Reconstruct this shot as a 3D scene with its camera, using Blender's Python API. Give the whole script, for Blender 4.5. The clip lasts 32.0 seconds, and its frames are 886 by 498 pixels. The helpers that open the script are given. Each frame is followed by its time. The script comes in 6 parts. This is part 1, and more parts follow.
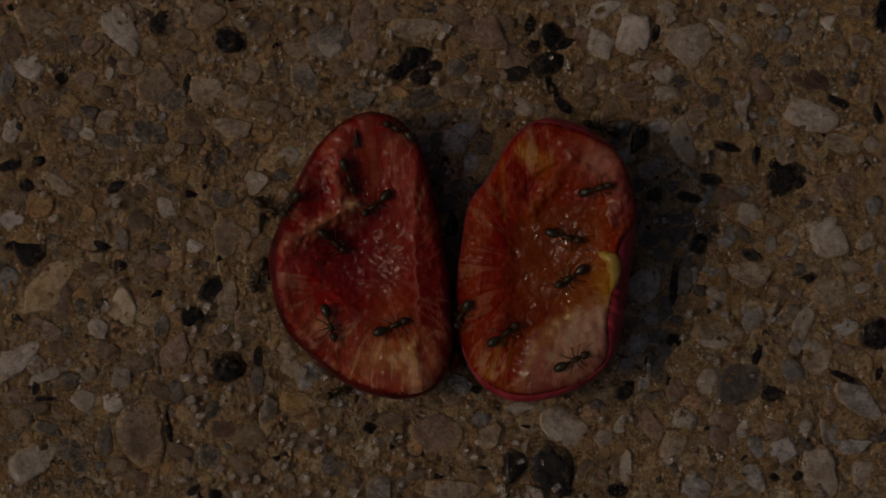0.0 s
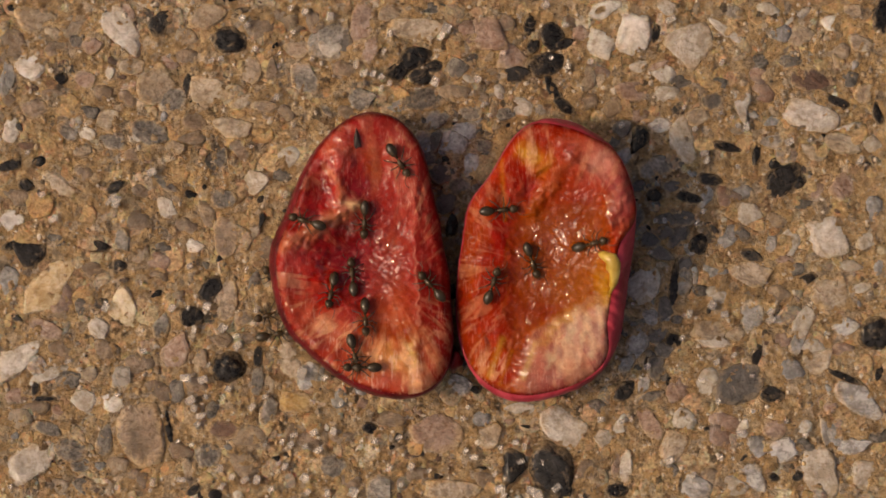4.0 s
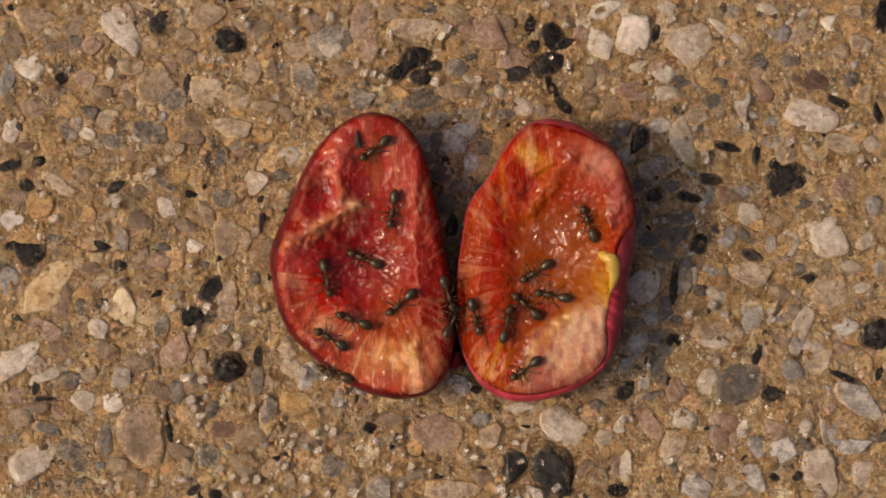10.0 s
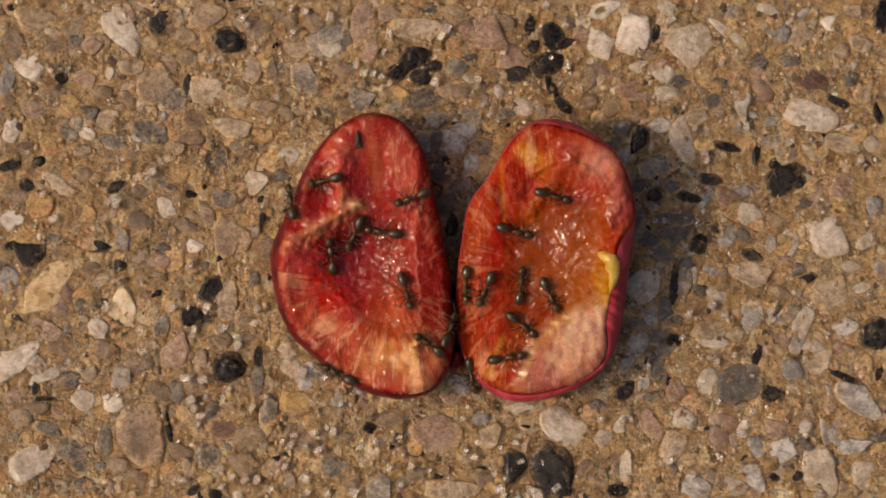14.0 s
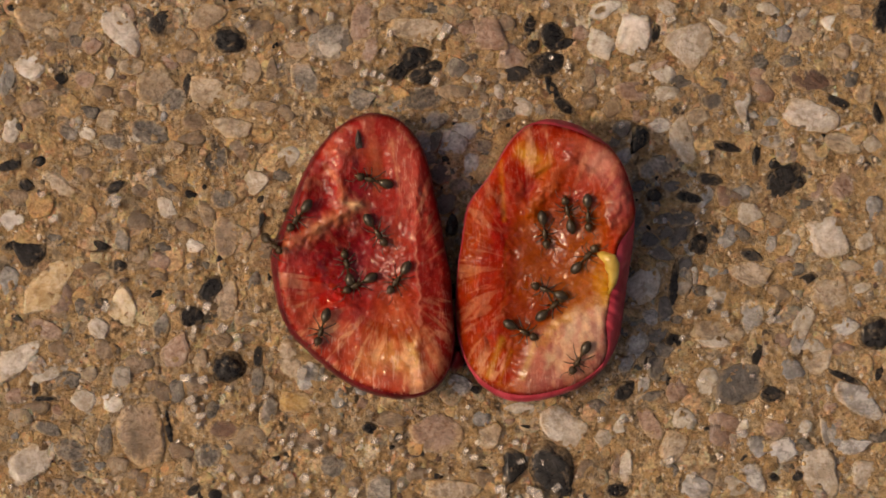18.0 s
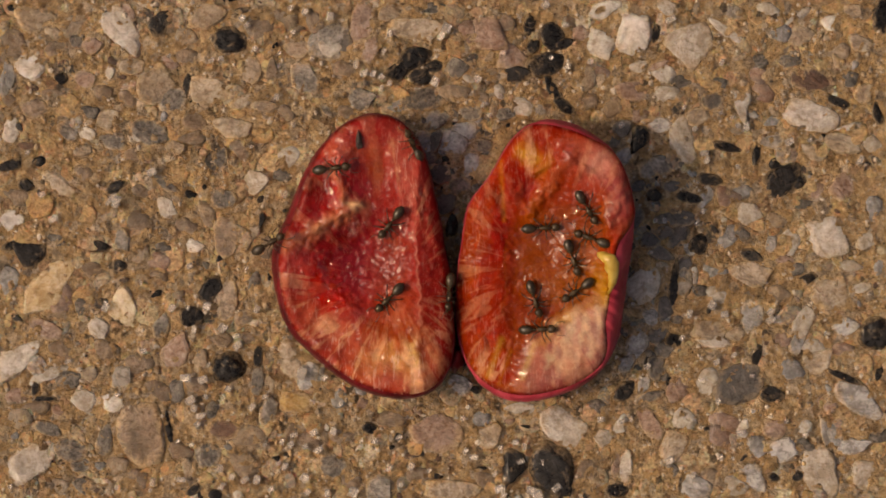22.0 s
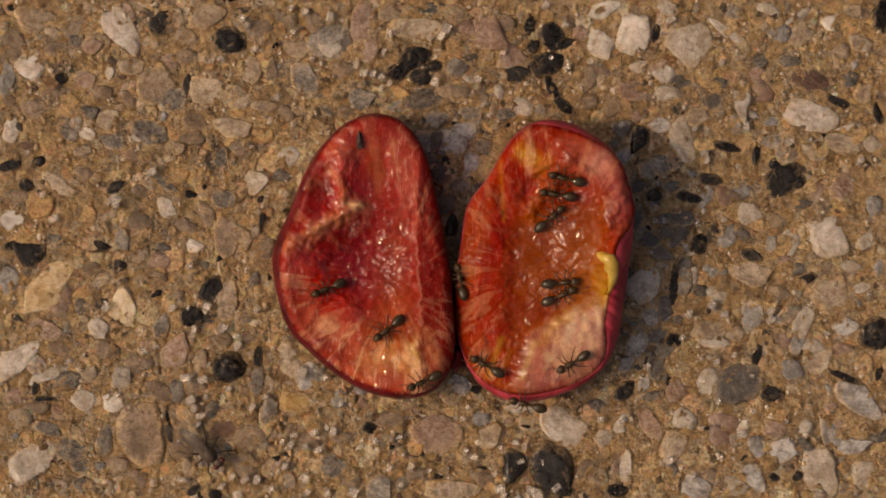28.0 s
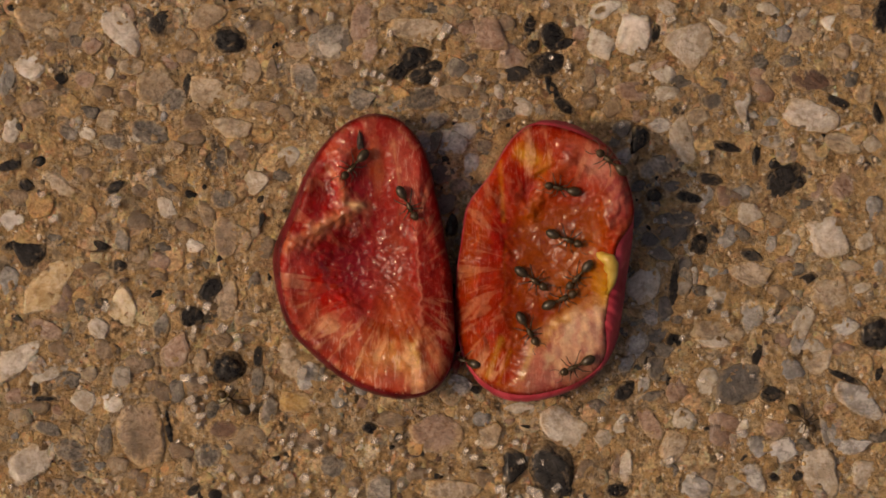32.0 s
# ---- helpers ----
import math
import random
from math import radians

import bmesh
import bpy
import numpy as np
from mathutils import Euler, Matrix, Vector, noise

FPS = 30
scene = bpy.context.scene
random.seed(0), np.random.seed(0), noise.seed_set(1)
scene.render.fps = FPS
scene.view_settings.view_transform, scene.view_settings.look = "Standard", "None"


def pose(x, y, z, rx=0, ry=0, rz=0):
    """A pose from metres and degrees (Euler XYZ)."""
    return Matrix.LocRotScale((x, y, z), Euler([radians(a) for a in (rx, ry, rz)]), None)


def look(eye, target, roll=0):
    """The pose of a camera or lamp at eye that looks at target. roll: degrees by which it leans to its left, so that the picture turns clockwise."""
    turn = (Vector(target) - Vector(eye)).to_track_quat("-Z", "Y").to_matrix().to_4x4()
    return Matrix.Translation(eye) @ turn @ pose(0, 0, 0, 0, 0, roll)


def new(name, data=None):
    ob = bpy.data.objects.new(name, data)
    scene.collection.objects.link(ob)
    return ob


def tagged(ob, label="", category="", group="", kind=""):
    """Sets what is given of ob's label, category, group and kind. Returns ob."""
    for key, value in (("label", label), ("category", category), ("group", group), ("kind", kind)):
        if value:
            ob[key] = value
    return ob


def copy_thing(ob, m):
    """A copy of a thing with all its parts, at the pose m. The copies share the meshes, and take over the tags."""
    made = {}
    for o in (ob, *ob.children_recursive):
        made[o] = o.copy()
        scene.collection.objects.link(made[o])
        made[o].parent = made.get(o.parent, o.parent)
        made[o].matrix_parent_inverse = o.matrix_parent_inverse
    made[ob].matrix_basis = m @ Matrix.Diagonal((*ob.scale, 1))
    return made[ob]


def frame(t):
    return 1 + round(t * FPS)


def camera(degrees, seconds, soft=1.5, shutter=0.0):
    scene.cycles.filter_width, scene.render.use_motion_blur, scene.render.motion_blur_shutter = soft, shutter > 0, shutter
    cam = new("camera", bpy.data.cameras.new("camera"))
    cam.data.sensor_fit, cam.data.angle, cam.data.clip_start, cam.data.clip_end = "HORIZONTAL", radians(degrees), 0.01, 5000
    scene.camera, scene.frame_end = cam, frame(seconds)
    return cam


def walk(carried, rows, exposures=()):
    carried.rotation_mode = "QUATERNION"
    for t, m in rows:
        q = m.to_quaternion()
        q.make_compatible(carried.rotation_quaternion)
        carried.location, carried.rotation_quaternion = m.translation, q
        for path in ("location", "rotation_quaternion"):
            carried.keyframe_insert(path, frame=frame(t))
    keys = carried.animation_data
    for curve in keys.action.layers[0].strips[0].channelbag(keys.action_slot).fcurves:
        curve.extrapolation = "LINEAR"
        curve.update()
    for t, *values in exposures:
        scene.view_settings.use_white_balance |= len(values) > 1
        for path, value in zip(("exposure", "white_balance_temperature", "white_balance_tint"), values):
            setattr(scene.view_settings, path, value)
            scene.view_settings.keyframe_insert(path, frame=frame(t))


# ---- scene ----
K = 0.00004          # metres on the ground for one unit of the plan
H = 0.1779           # height of the lens over the ground


def spot(px, py, z=0.0):
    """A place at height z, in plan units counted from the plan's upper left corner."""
    f = K * (H - z) / H
    return ((px - 784) * f, (441 - py) * f, z)


cam = camera(20.0, 32.0, soft=1.75)
CAMERA_POSE = pose(0, 0, H, 0, 0, 0)
walk(cam, [(0, CAMERA_POSE), (32.0, CAMERA_POSE)],
     [(0, -2.85, 6650, 13.8), (0.5, -2.3, 6700, 13.8), (1, -1.85, 6750, 13.8), (1.5, -1.45, 6800, 13.8), (2, -1.1, 6900, 13.8), (2.5, -0.8, 7000, 13.8),
      (3, -0.53, 7100, 13.8), (3.5, -0.3, 7150, 13.8), (4.2, -0.2, 7150, 13.8), (6, -0.13, 7150, 13.8), (9, -0.13, 7150, 13.8), (13, -0.15, 7200, 13.8),
      (21, -0.27, 7350, 14.3), (28, -0.44, 7650, 15.8), (32, -0.52, 7750, 15.8)])

# ---- light ----
SUN_FROM = Vector((-0.69, -0.03, 0.78)).normalized()
world = bpy.data.worlds.new("sky")
world.use_nodes = True
scene.world = world
sky = world.node_tree.nodes.new("ShaderNodeTexSky")
sky.sky_type = "NISHITA"
sky.sun_disc = False
sky.air_density = 0.6
sky.dust_density = 9.0
sky.ozone_density = 0.0
sky.sun_elevation = math.asin(SUN_FROM.z)
sky.sun_rotation = math.atan2(SUN_FROM.x, SUN_FROM.y)
back = world.node_tree.nodes["Background"]
back.inputs["Strength"].default_value = 0.116
world.node_tree.links.new(sky.outputs[0], back.inputs["Color"])
sun = new("sun", bpy.data.lights.new("sun", "SUN"))
sun.data.energy = 1.64
sun.data.angle = radians(2.0)
sun.data.color = (1.0, 0.68, 0.355)
sun.matrix_world = look(SUN_FROM, (0, 0, 0))


# ---- materials ----
class Nodes:
    """Short calls for a node material."""

    def __init__(self, name):
        self.mat = bpy.data.materials.new(name)
        self.mat.use_nodes = True
        self.tree = self.mat.node_tree
        self.shader = self.tree.nodes["Principled BSDF"]

    def node(self, kind, **inputs):
        n = self.tree.nodes.new("ShaderNode" + kind)
        for key, value in inputs.items():
            self.put(n.inputs[key.replace("_", " ")], value)
        return n

    def put(self, socket, value):
        if isinstance(value, bpy.types.NodeSocket):
            self.tree.links.new(value, socket)
        else:
            socket.default_value = value

    def set(self, **inputs):
        for key, value in inputs.items():
            self.put(self.shader.inputs[key.replace("_", " ")], value)
        return self

    def attribute(self, name):
        n = self.node("Attribute")
        n.attribute_name = name
        return n.outputs["Fac"]

    def noise(self, where, scale, detail=3.0, rough=0.55, warp=0.0):
        return self.node("TexNoise", Vector=where, Scale=scale, Detail=detail, Roughness=rough, Distortion=warp).outputs["Fac"]

    def ramp(self, fac, *stops):
        n = self.node("ValToRGB", Fac=fac)
        e = n.color_ramp.elements
        while len(e) < len(stops):
            e.new(0.5)
        for slot, (at, colour) in zip(e, stops):
            slot.position = at
            slot.color = (*colour, 1) if isinstance(colour, tuple) else (colour, colour, colour, 1)
        return n.outputs["Color"]

    def mix(self, fac, a, b, blend="MIX"):
        n = self.tree.nodes.new("ShaderNodeMix")
        n.data_type, n.blend_type = "RGBA", blend
        self.put(n.inputs[0], fac)
        for i, v in ((6, a), (7, b)):
            self.put(n.inputs[i], (*v, 1) if isinstance(v, tuple) else v)
        return n.outputs[2]

    def math(self, op, a, b=0.0):
        n = self.tree.nodes.new("ShaderNodeMath")
        n.operation = op
        self.put(n.inputs[0], a)
        self.put(n.inputs[1], b)
        return n.outputs[0]

    def bump(self, height, strength, distance, under=None):
        n = self.node("Bump", Height=height, Strength=strength, Distance=distance)
        if under is not None:
            self.put(n.inputs["Normal"], under)
        return n.outputs["Normal"]

    def place(self):
        return self.node("NewGeometry").outputs["Position"]

    def own(self):
        return self.node("TexCoord").outputs["Object"]


def tinted(n, col, grey):
    """Cool tint that takes the gold out of a mineral, set against the warm sun."""
    return n.mix(grey, col, (0.92, 1.04, 1.34), "MULTIPLY")


def stone_material(name, low, mid, high, rough=0.55, caked=0.85, grain=0.42, lumps=0.7, clear=0.75, gloss=0.16, other=(0.15, 0.125, 0.095), share=0.75):
    """Mineral grain: mottled at three scales, run through by a second mineral, caked with warm sand, each piece a little different."""
    n = Nodes(name)
    where = n.place()
    rnd = n.node("ObjectInfo").outputs["Random"]
    big = n.noise(where, 600.0, 5.0, 0.68, 1.2)
    fine = n.noise(where, 3000.0, 5.0, 0.8, 0.5)
    tone = n.math("ADD", n.math("MULTIPLY", big, 1.0 - grain), n.math("MULTIPLY", fine, grain))
    tone = n.math("ADD", tone, n.math("MULTIPLY", n.math("SUBTRACT", rnd, 0.5), 0.18))
    col = n.ramp(tone, (0.38, low), (0.5, mid), (0.61, high))
    cloud = n.ramp(n.noise(where, 330.0, 3.0, 0.6, 0.8), (0.42, 0.0), (0.60, 0.55))
    col = n.mix(cloud, col, n.mix(n.ramp(fine, (0.4, 0.0), (0.6, 1.0)), low, high))
    seam = n.noise(where, 410.0, 5.0, 0.7, 2.2)
    col = n.mix(n.ramp(seam, (0.49, 0.0), (0.60, share)), col, n.mix(fine, other, low))
    flat = n.node("VectorMath")
    flat.operation = "MULTIPLY"
    n.put(flat.inputs[0], n.own())
    flat.inputs[1].default_value = (1, 1, 0)
    far = n.node("VectorMath")
    far.operation = "LENGTH"
    n.put(far.inputs[0], flat.outputs[0])
    speck = n.noise(where, 1000.0, 6.0, 0.78, 1.6)
    film = n.ramp(n.math("ADD", far.outputs["Value"], n.math("MULTIPLY", n.math("SUBTRACT", speck, 0.5), 1.5)), (0.66, 0.0), (1.08, min(1.0, caked * 1.5)))
    dust = n.math("MAXIMUM", n.ramp(speck, (0.55, 0.0), (0.68, caked)), film)
    col = n.mix(dust, col, n.ramp(fine, (0.35, (0.23, 0.14, 0.056)), (0.65, (0.68, 0.485, 0.26))))
    col = tinted(n, col, 0.58)
    n.set(Base_Color=col, Roughness=n.ramp(fine, (0.38, max(0.12, rough - 0.38)), (0.62, min(1.0, rough + 0.15))))
    n.set(Normal=n.bump(fine, 0.8, 0.0004 * grain, n.bump(big, lumps, 0.0004)), Coat_Weight=0.08 if clear else 0.3, Coat_Roughness=gloss, Specular_IOR_Level=0.35 if clear else 0.1,
          Subsurface_Weight=clear, Subsurface_Scale=0.0007)
    n.shader.inputs["Subsurface Radius"].default_value = (1.0, 0.7, 0.45)
    return n.mat


STONES = {
    "white": stone_material("white_quartz", (0.32, 0.255, 0.17), (0.50, 0.43, 0.33), (0.68, 0.61, 0.50), 0.45, 0.35, 0.25, 0.4, share=0.4),
    "cream": stone_material("cream_stone", (0.22, 0.15, 0.085), (0.38, 0.285, 0.175), (0.54, 0.44, 0.31), 0.5, 0.7, 0.35),
    "tan": stone_material("tan_stone", (0.15, 0.10, 0.055), (0.29, 0.20, 0.125), (0.45, 0.345, 0.235), 0.55, 0.7, 0.35),
    "grey": stone_material("grey_stone", (0.055, 0.048, 0.038), (0.185, 0.155, 0.115), (0.38, 0.325, 0.25), 0.45, 0.6, 0.4),
    "dark": stone_material("black_stone", (0.001, 0.001, 0.0015), (0.006, 0.006, 0.006), (0.026, 0.023, 0.020), 0.5, 0.36, 0.25, 0.8, 0.0, 0.05, (0.03, 0.022, 0.014), 0.5),
    "slate": stone_material("dark_slate", (0.045, 0.040, 0.034), (0.085, 0.074, 0.060), (0.14, 0.12, 0.098), 0.5, 0.3, 0.3, 0.4, 0.2),
    "brown": stone_material("rust_brown_stone", (0.06, 0.03, 0.018), (0.13, 0.068, 0.04), (0.22, 0.13, 0.08), 0.6),
    "pink": stone_material("pink_stone", (0.22, 0.125, 0.075), (0.36, 0.24, 0.165), (0.52, 0.40, 0.30), 0.45, 0.45, 0.35),
    "pale": stone_material("milky_grey_stone", (0.18, 0.165, 0.14), (0.34, 0.315, 0.27), (0.54, 0.50, 0.43), 0.4, 0.4, 0.25),
    "amber": stone_material("amber_stone", (0.42, 0.27, 0.11), (0.58, 0.43, 0.22), (0.72, 0.60, 0.40), 0.45, 0.3, 0.25, 0.4, share=0.2),
    "ochre": stone_material("ochre_stone", (0.26, 0.13, 0.03), (0.40, 0.24, 0.07), (0.52, 0.37, 0.16), 0.5),
}


def mineral(n, rnd, where, sharp=True):
    """Colour of a grain by chance, mottled at two scales."""
    kind = n.node("ValToRGB", Fac=rnd)
    kind.color_ramp.interpolation = "CONSTANT"
    stops = [(0.0, (0.38, 0.235, 0.095)), (0.20, (0.45, 0.305, 0.145)), (0.38, (0.31, 0.185, 0.075)), (0.52, (0.46, 0.345, 0.200)),
             (0.62, (0.33, 0.255, 0.165)), (0.72, (0.43, 0.26, 0.14)), (0.79, (0.24, 0.195, 0.145)), (0.86, (0.50, 0.405, 0.285)),
             (0.91, (0.14, 0.075, 0.032)), (0.95, (0.36, 0.315, 0.255)), (0.965, (0.030, 0.026, 0.022))]
    e = kind.color_ramp.elements
    while len(e) < len(stops):
        e.new(0.99)
    for slot, (at, colour) in zip(e, stops):
        slot.position, slot.color = at, (*colour, 1)
    fine = n.noise(where, 3000.0, 5.0, 0.8, 0.5)
    wide = n.noise(where, 900.0, 4.0, 0.7, 1.0)
    col = n.mix(0.7, kind.outputs["Color"], n.ramp(fine, (0.38, 0.43), (0.61, 1.72)), "MULTIPLY")
    col = n.mix(0.7, col, n.ramp(wide, (0.35, 0.55), (0.64, 1.45)), "MULTIPLY")
    return col, fine


def chip_material():
    """Worn chips, each of one mineral, with sand rubbed over them in places."""
    n = Nodes("worn_mineral_chips")
    where = n.place()
    col, fine = mineral(n, n.node("NewGeometry").outputs["Random Per Island"], where)
    cake = n.ramp(n.noise(where, 1100.0, 6.0, 0.8, 1.6), (0.47, 0.0), (0.58, 0.75))
    col = n.mix(cake, col, n.ramp(fine, (0.36, (0.22, 0.13, 0.052)), (0.63, (0.70, 0.49, 0.255))))
    col = tinted(n, col, 0.48)
    n.set(Base_Color=col, Roughness=n.ramp(fine, (0.36, 0.2), (0.6, 0.75)), Subsurface_Weight=0.6, Subsurface_Scale=0.0005)
    n.set(Normal=n.bump(fine, 0.9, 0.0002, n.bump(n.noise(where, 900.0, 4.0, 0.7, 1.0), 0.6, 0.0004)))
    return n.mat


def grain_material():
    """Packed sand grains of many minerals, told apart piece by piece."""
    n = Nodes("mixed_sand_grains")
    where = n.place()
    col, fine = mineral(n, n.node("NewGeometry").outputs["Random Per Island"], where)
    big = n.noise(where, 480.0, 4.0, 0.65, 1.0)
    col = n.mix(n.ramp(big, (0.40, 0.0), (0.62, 0.65)), col, n.ramp(fine, (0.36, (0.22, 0.13, 0.052)), (0.63, (0.70, 0.49, 0.255))))
    col = tinted(n, col, 0.42)
    n.set(Base_Color=col, Roughness=n.ramp(fine, (0.35, 0.18), (0.6, 0.8)))
    n.set(Normal=n.bump(fine, 1.0, 0.00026))
    return n.mat


def bed_material():
    """Weathered sandy mortar that holds the stones."""
    n = Nodes("sandy_mortar")
    where = n.place()
    big = n.noise(where, 170.0, 5.0, 0.65, 0.5)
    mid = n.noise(where, 1000.0, 5.0, 0.75, 1.5)
    warp = n.node("VectorMath")
    warp.operation = "MULTIPLY_ADD"
    n.put(warp.inputs[0], n.node("TexNoise", Vector=where, Scale=1600.0, Detail=2.0).outputs["Color"])
    warp.inputs[1].default_value = (0.0007, 0.0007, 0.0007)
    n.put(warp.inputs[2], where)
    cell = n.node("TexVoronoi", Vector=warp.outputs[0], Scale=1900.0)
    fleck = n.node("SeparateColor", Color=cell.outputs["Color"])
    col, fine = mineral(n, fleck.outputs[0], where)
    sandy = n.ramp(mid, (0.34, (0.17, 0.095, 0.035)), (0.46, (0.49, 0.305, 0.125)), (0.60, (0.84, 0.60, 0.32)))
    col = n.mix(n.ramp(big, (0.4, 0.1), (0.62, 0.55)), col, sandy)
    col = tinted(n, col, 0.42)
    n.set(Base_Color=col, Roughness=n.ramp(fine, (0.38, 0.15), (0.6, 0.85)))
    n.set(Normal=n.bump(fine, 1.0, 0.00034, n.bump(mid, 0.9, 0.0006, n.bump(cell.outputs["Distance"], 0.4, 0.0002))))
    return n.mat


def flesh_material(name, heart, ripple):
    """Wet cut flesh; pigment comes with the mesh, fibres run out from the heart."""
    n = Nodes(name)
    where = n.own()
    fine = n.noise(where, 2800.0, 4.0, 0.7)
    mid = n.noise(where, 1300.0, 5.0, 0.65, 0.9)
    off = n.node("VectorMath")
    off.operation = "SUBTRACT"
    n.put(off.inputs[0], where)
    off.inputs[1].default_value = heart
    flat = n.node("VectorMath")
    flat.operation = "MULTIPLY"
    n.put(flat.inputs[0], off.outputs[0])
    flat.inputs[1].default_value = (1, 1, 0)
    way = n.node("VectorMath")
    way.operation = "NORMALIZE"
    n.put(way.inputs[0], flat.outputs[0])
    far = n.node("VectorMath")
    far.operation = "LENGTH"
    n.put(far.inputs[0], flat.outputs[0])
    ray = n.node("VectorMath")
    ray.operation = "ADD"
    n.put(ray.inputs[0], way.outputs[0])
    n.put(ray.inputs[1], n.node("CombineXYZ", Z=n.math("MULTIPLY", far.outputs["Value"], 48.0)).outputs[0])
    thread = n.math("ADD", n.math("MULTIPLY", n.noise(ray.outputs[0], 5.6, 2.0, 0.55, 0.9), 0.78), n.math("MULTIPLY", n.noise(ray.outputs[0], 20.0, 2.0, 0.6, 0.4), 0.22))
    strand = n.ramp(thread, (0.51, 0.0), (0.58, 1.0))
    vein = n.ramp(thread, (0.36, 1.0), (0.48, 0.0))
    pigment = n.node("Attribute")
    pigment.attribute_name = "pigment"
    col = pigment.outputs["Color"]
    fibre = n.attribute("fibre")
    col = n.mix(n.math("MULTIPLY", n.math("MULTIPLY", fibre, strand), 0.95), col, n.mix(0.62, col, (0.86, 0.50, 0.26)))
    col = n.mix(n.math("MULTIPLY", n.math("MULTIPLY", fibre, vein), 0.6), col, n.mix(0.5, col, (0.46, 0.018, 0.010)))
    col = n.mix(0.5, col, n.ramp(mid, (0.33, (0.84, 0.72, 0.76)), (0.5, (1.0, 1.0, 1.0)), (0.67, (1.16, 1.26, 1.14))), "MULTIPLY")
    col = n.mix(0.55, col, n.ramp(fine, (0.3, 0.66), (0.7, 1.34)), "MULTIPLY")
    fleck = n.noise(where, 2300.0, 4.0, 0.65, 1.2)
    col = n.mix(n.ramp(fleck, (0.56, 0.0), (0.70, 0.22)), col, n.mix(0.5, col, (0.80, 0.40, 0.26)))
    col = n.mix(n.ramp(fleck, (0.32, 0.55), (0.44, 0.0)), col, n.mix(0.6, col, (0.20, 0.004, 0.010)))
    long = n.node("VectorMath")
    long.operation = "MULTIPLY"
    n.put(long.inputs[0], where)
    long.inputs[1].default_value = (1.0, 0.22, 0.22)
    hair = n.noise(long.outputs[0], 3600.0, 3.0, 0.6, 1.5)
    col = n.mix(n.math("MULTIPLY", n.ramp(hair, (0.55, 0.0), (0.63, 1.0)), n.math("MULTIPLY", fibre, 0.55)), col, n.mix(0.6, col, (0.88, 0.60, 0.46)))
    pool = n.ramp(n.noise(where, 620.0, 3.0, 0.6, 0.6), (0.41, 0.2), (0.51, 1.0))
    n.set(Base_Color=col, Roughness=0.55, Subsurface_Weight=0.1, Subsurface_Scale=0.00018,
          Coat_Weight=n.math("ADD", 0.04, n.math("MULTIPLY", n.attribute("wet"), pool)), Coat_Roughness=0.07, Coat_IOR=1.75, Specular_IOR_Level=0.05)
    n.shader.inputs["Subsurface Radius"].default_value = (1.0, 0.35, 0.15)
    wet = n.bump(n.noise(where, 1150.0, 2.0, 0.45, 0.3), 1.0, ripple, n.bump(thread, 0.1, 0.0002))
    n.set(Normal=n.bump(fine, 0.35, 0.0001, n.bump(thread, 0.2, 0.0002, n.bump(mid, 0.12, 0.0002))))
    n.put(n.shader.inputs["Coat Normal"], wet)
    return n.mat


def skin_material(name, low, high):
    n = Nodes(name)
    where = n.own()
    mid = n.noise(where, 420.0, 4.0, 0.6, 0.6)
    fine = n.noise(where, 3000.0, 3.0, 0.6)
    col = n.mix(n.ramp(mid, (0.35, 0.0), (0.65, 1.0)), low, high)
    col = n.mix(n.ramp(fine, (0.55, 0.0), (0.75, 0.3)), col, (0.26, 0.04, 0.035))
    n.set(Base_Color=col, Roughness=0.5, Specular_IOR_Level=0.12, Coat_Weight=0.08, Coat_Roughness=0.12,
          Normal=n.bump(fine, 0.4, 0.0001, n.bump(mid, 0.4, 0.0004)))
    return n.mat


def plain(name, low, high, scale, rough, **more):
    n = Nodes(name)
    f = n.noise(n.own(), scale, 4.0, 0.6, 0.3)
    n.set(Base_Color=n.mix(n.ramp(f, (0.35, 0.0), (0.65, 1.0)), low, high), Roughness=rough,
          Normal=n.bump(f, 0.25, 0.00006), **more)
    return n.mat


CHIPS = chip_material()
GRAINS = grain_material()
BED = bed_material()
SKIN = skin_material("glossy_crimson_skin", (0.05, 0.002, 0.004), (0.16, 0.010, 0.014))
PINK_SKIN = skin_material("waxy_pink_skin", (0.26, 0.020, 0.036), (0.50, 0.065, 0.095))
SEED = plain("pale_yellow_seed_flesh", (0.38, 0.23, 0.02), (0.58, 0.43, 0.10), 900.0, 0.4, Coat_Weight=0.3, Coat_Roughness=0.1)
PIP = plain("dark_dried_pip", (0.012, 0.009, 0.008), (0.045, 0.03, 0.025), 2500.0, 0.5)
ANT_BODY = plain("black_brown_ant_shell", (0.016, 0.009, 0.003), (0.060, 0.036, 0.012), 3500.0, 0.55, Specular_IOR_Level=0.2, Coat_Weight=0.4, Coat_Roughness=0.12)
ANT_GASTER = plain("glossy_dark_ant_gaster", (0.012, 0.008, 0.003), (0.052, 0.035, 0.013), 2500.0, 0.55, Specular_IOR_Level=0.2, Coat_Weight=0.6, Coat_Roughness=0.08, Coat_IOR=1.6)
ANT_LEG = plain("dark_brown_ant_leg", (0.020, 0.012, 0.006), (0.060, 0.036, 0.017), 4000.0, 0.45)
QUARTZ = plain("pale_quartz_grain", (0.62, 0.52, 0.40), (0.86, 0.78, 0.66), 3000.0, 0.15, Transmission_Weight=0.35, IOR=1.5)
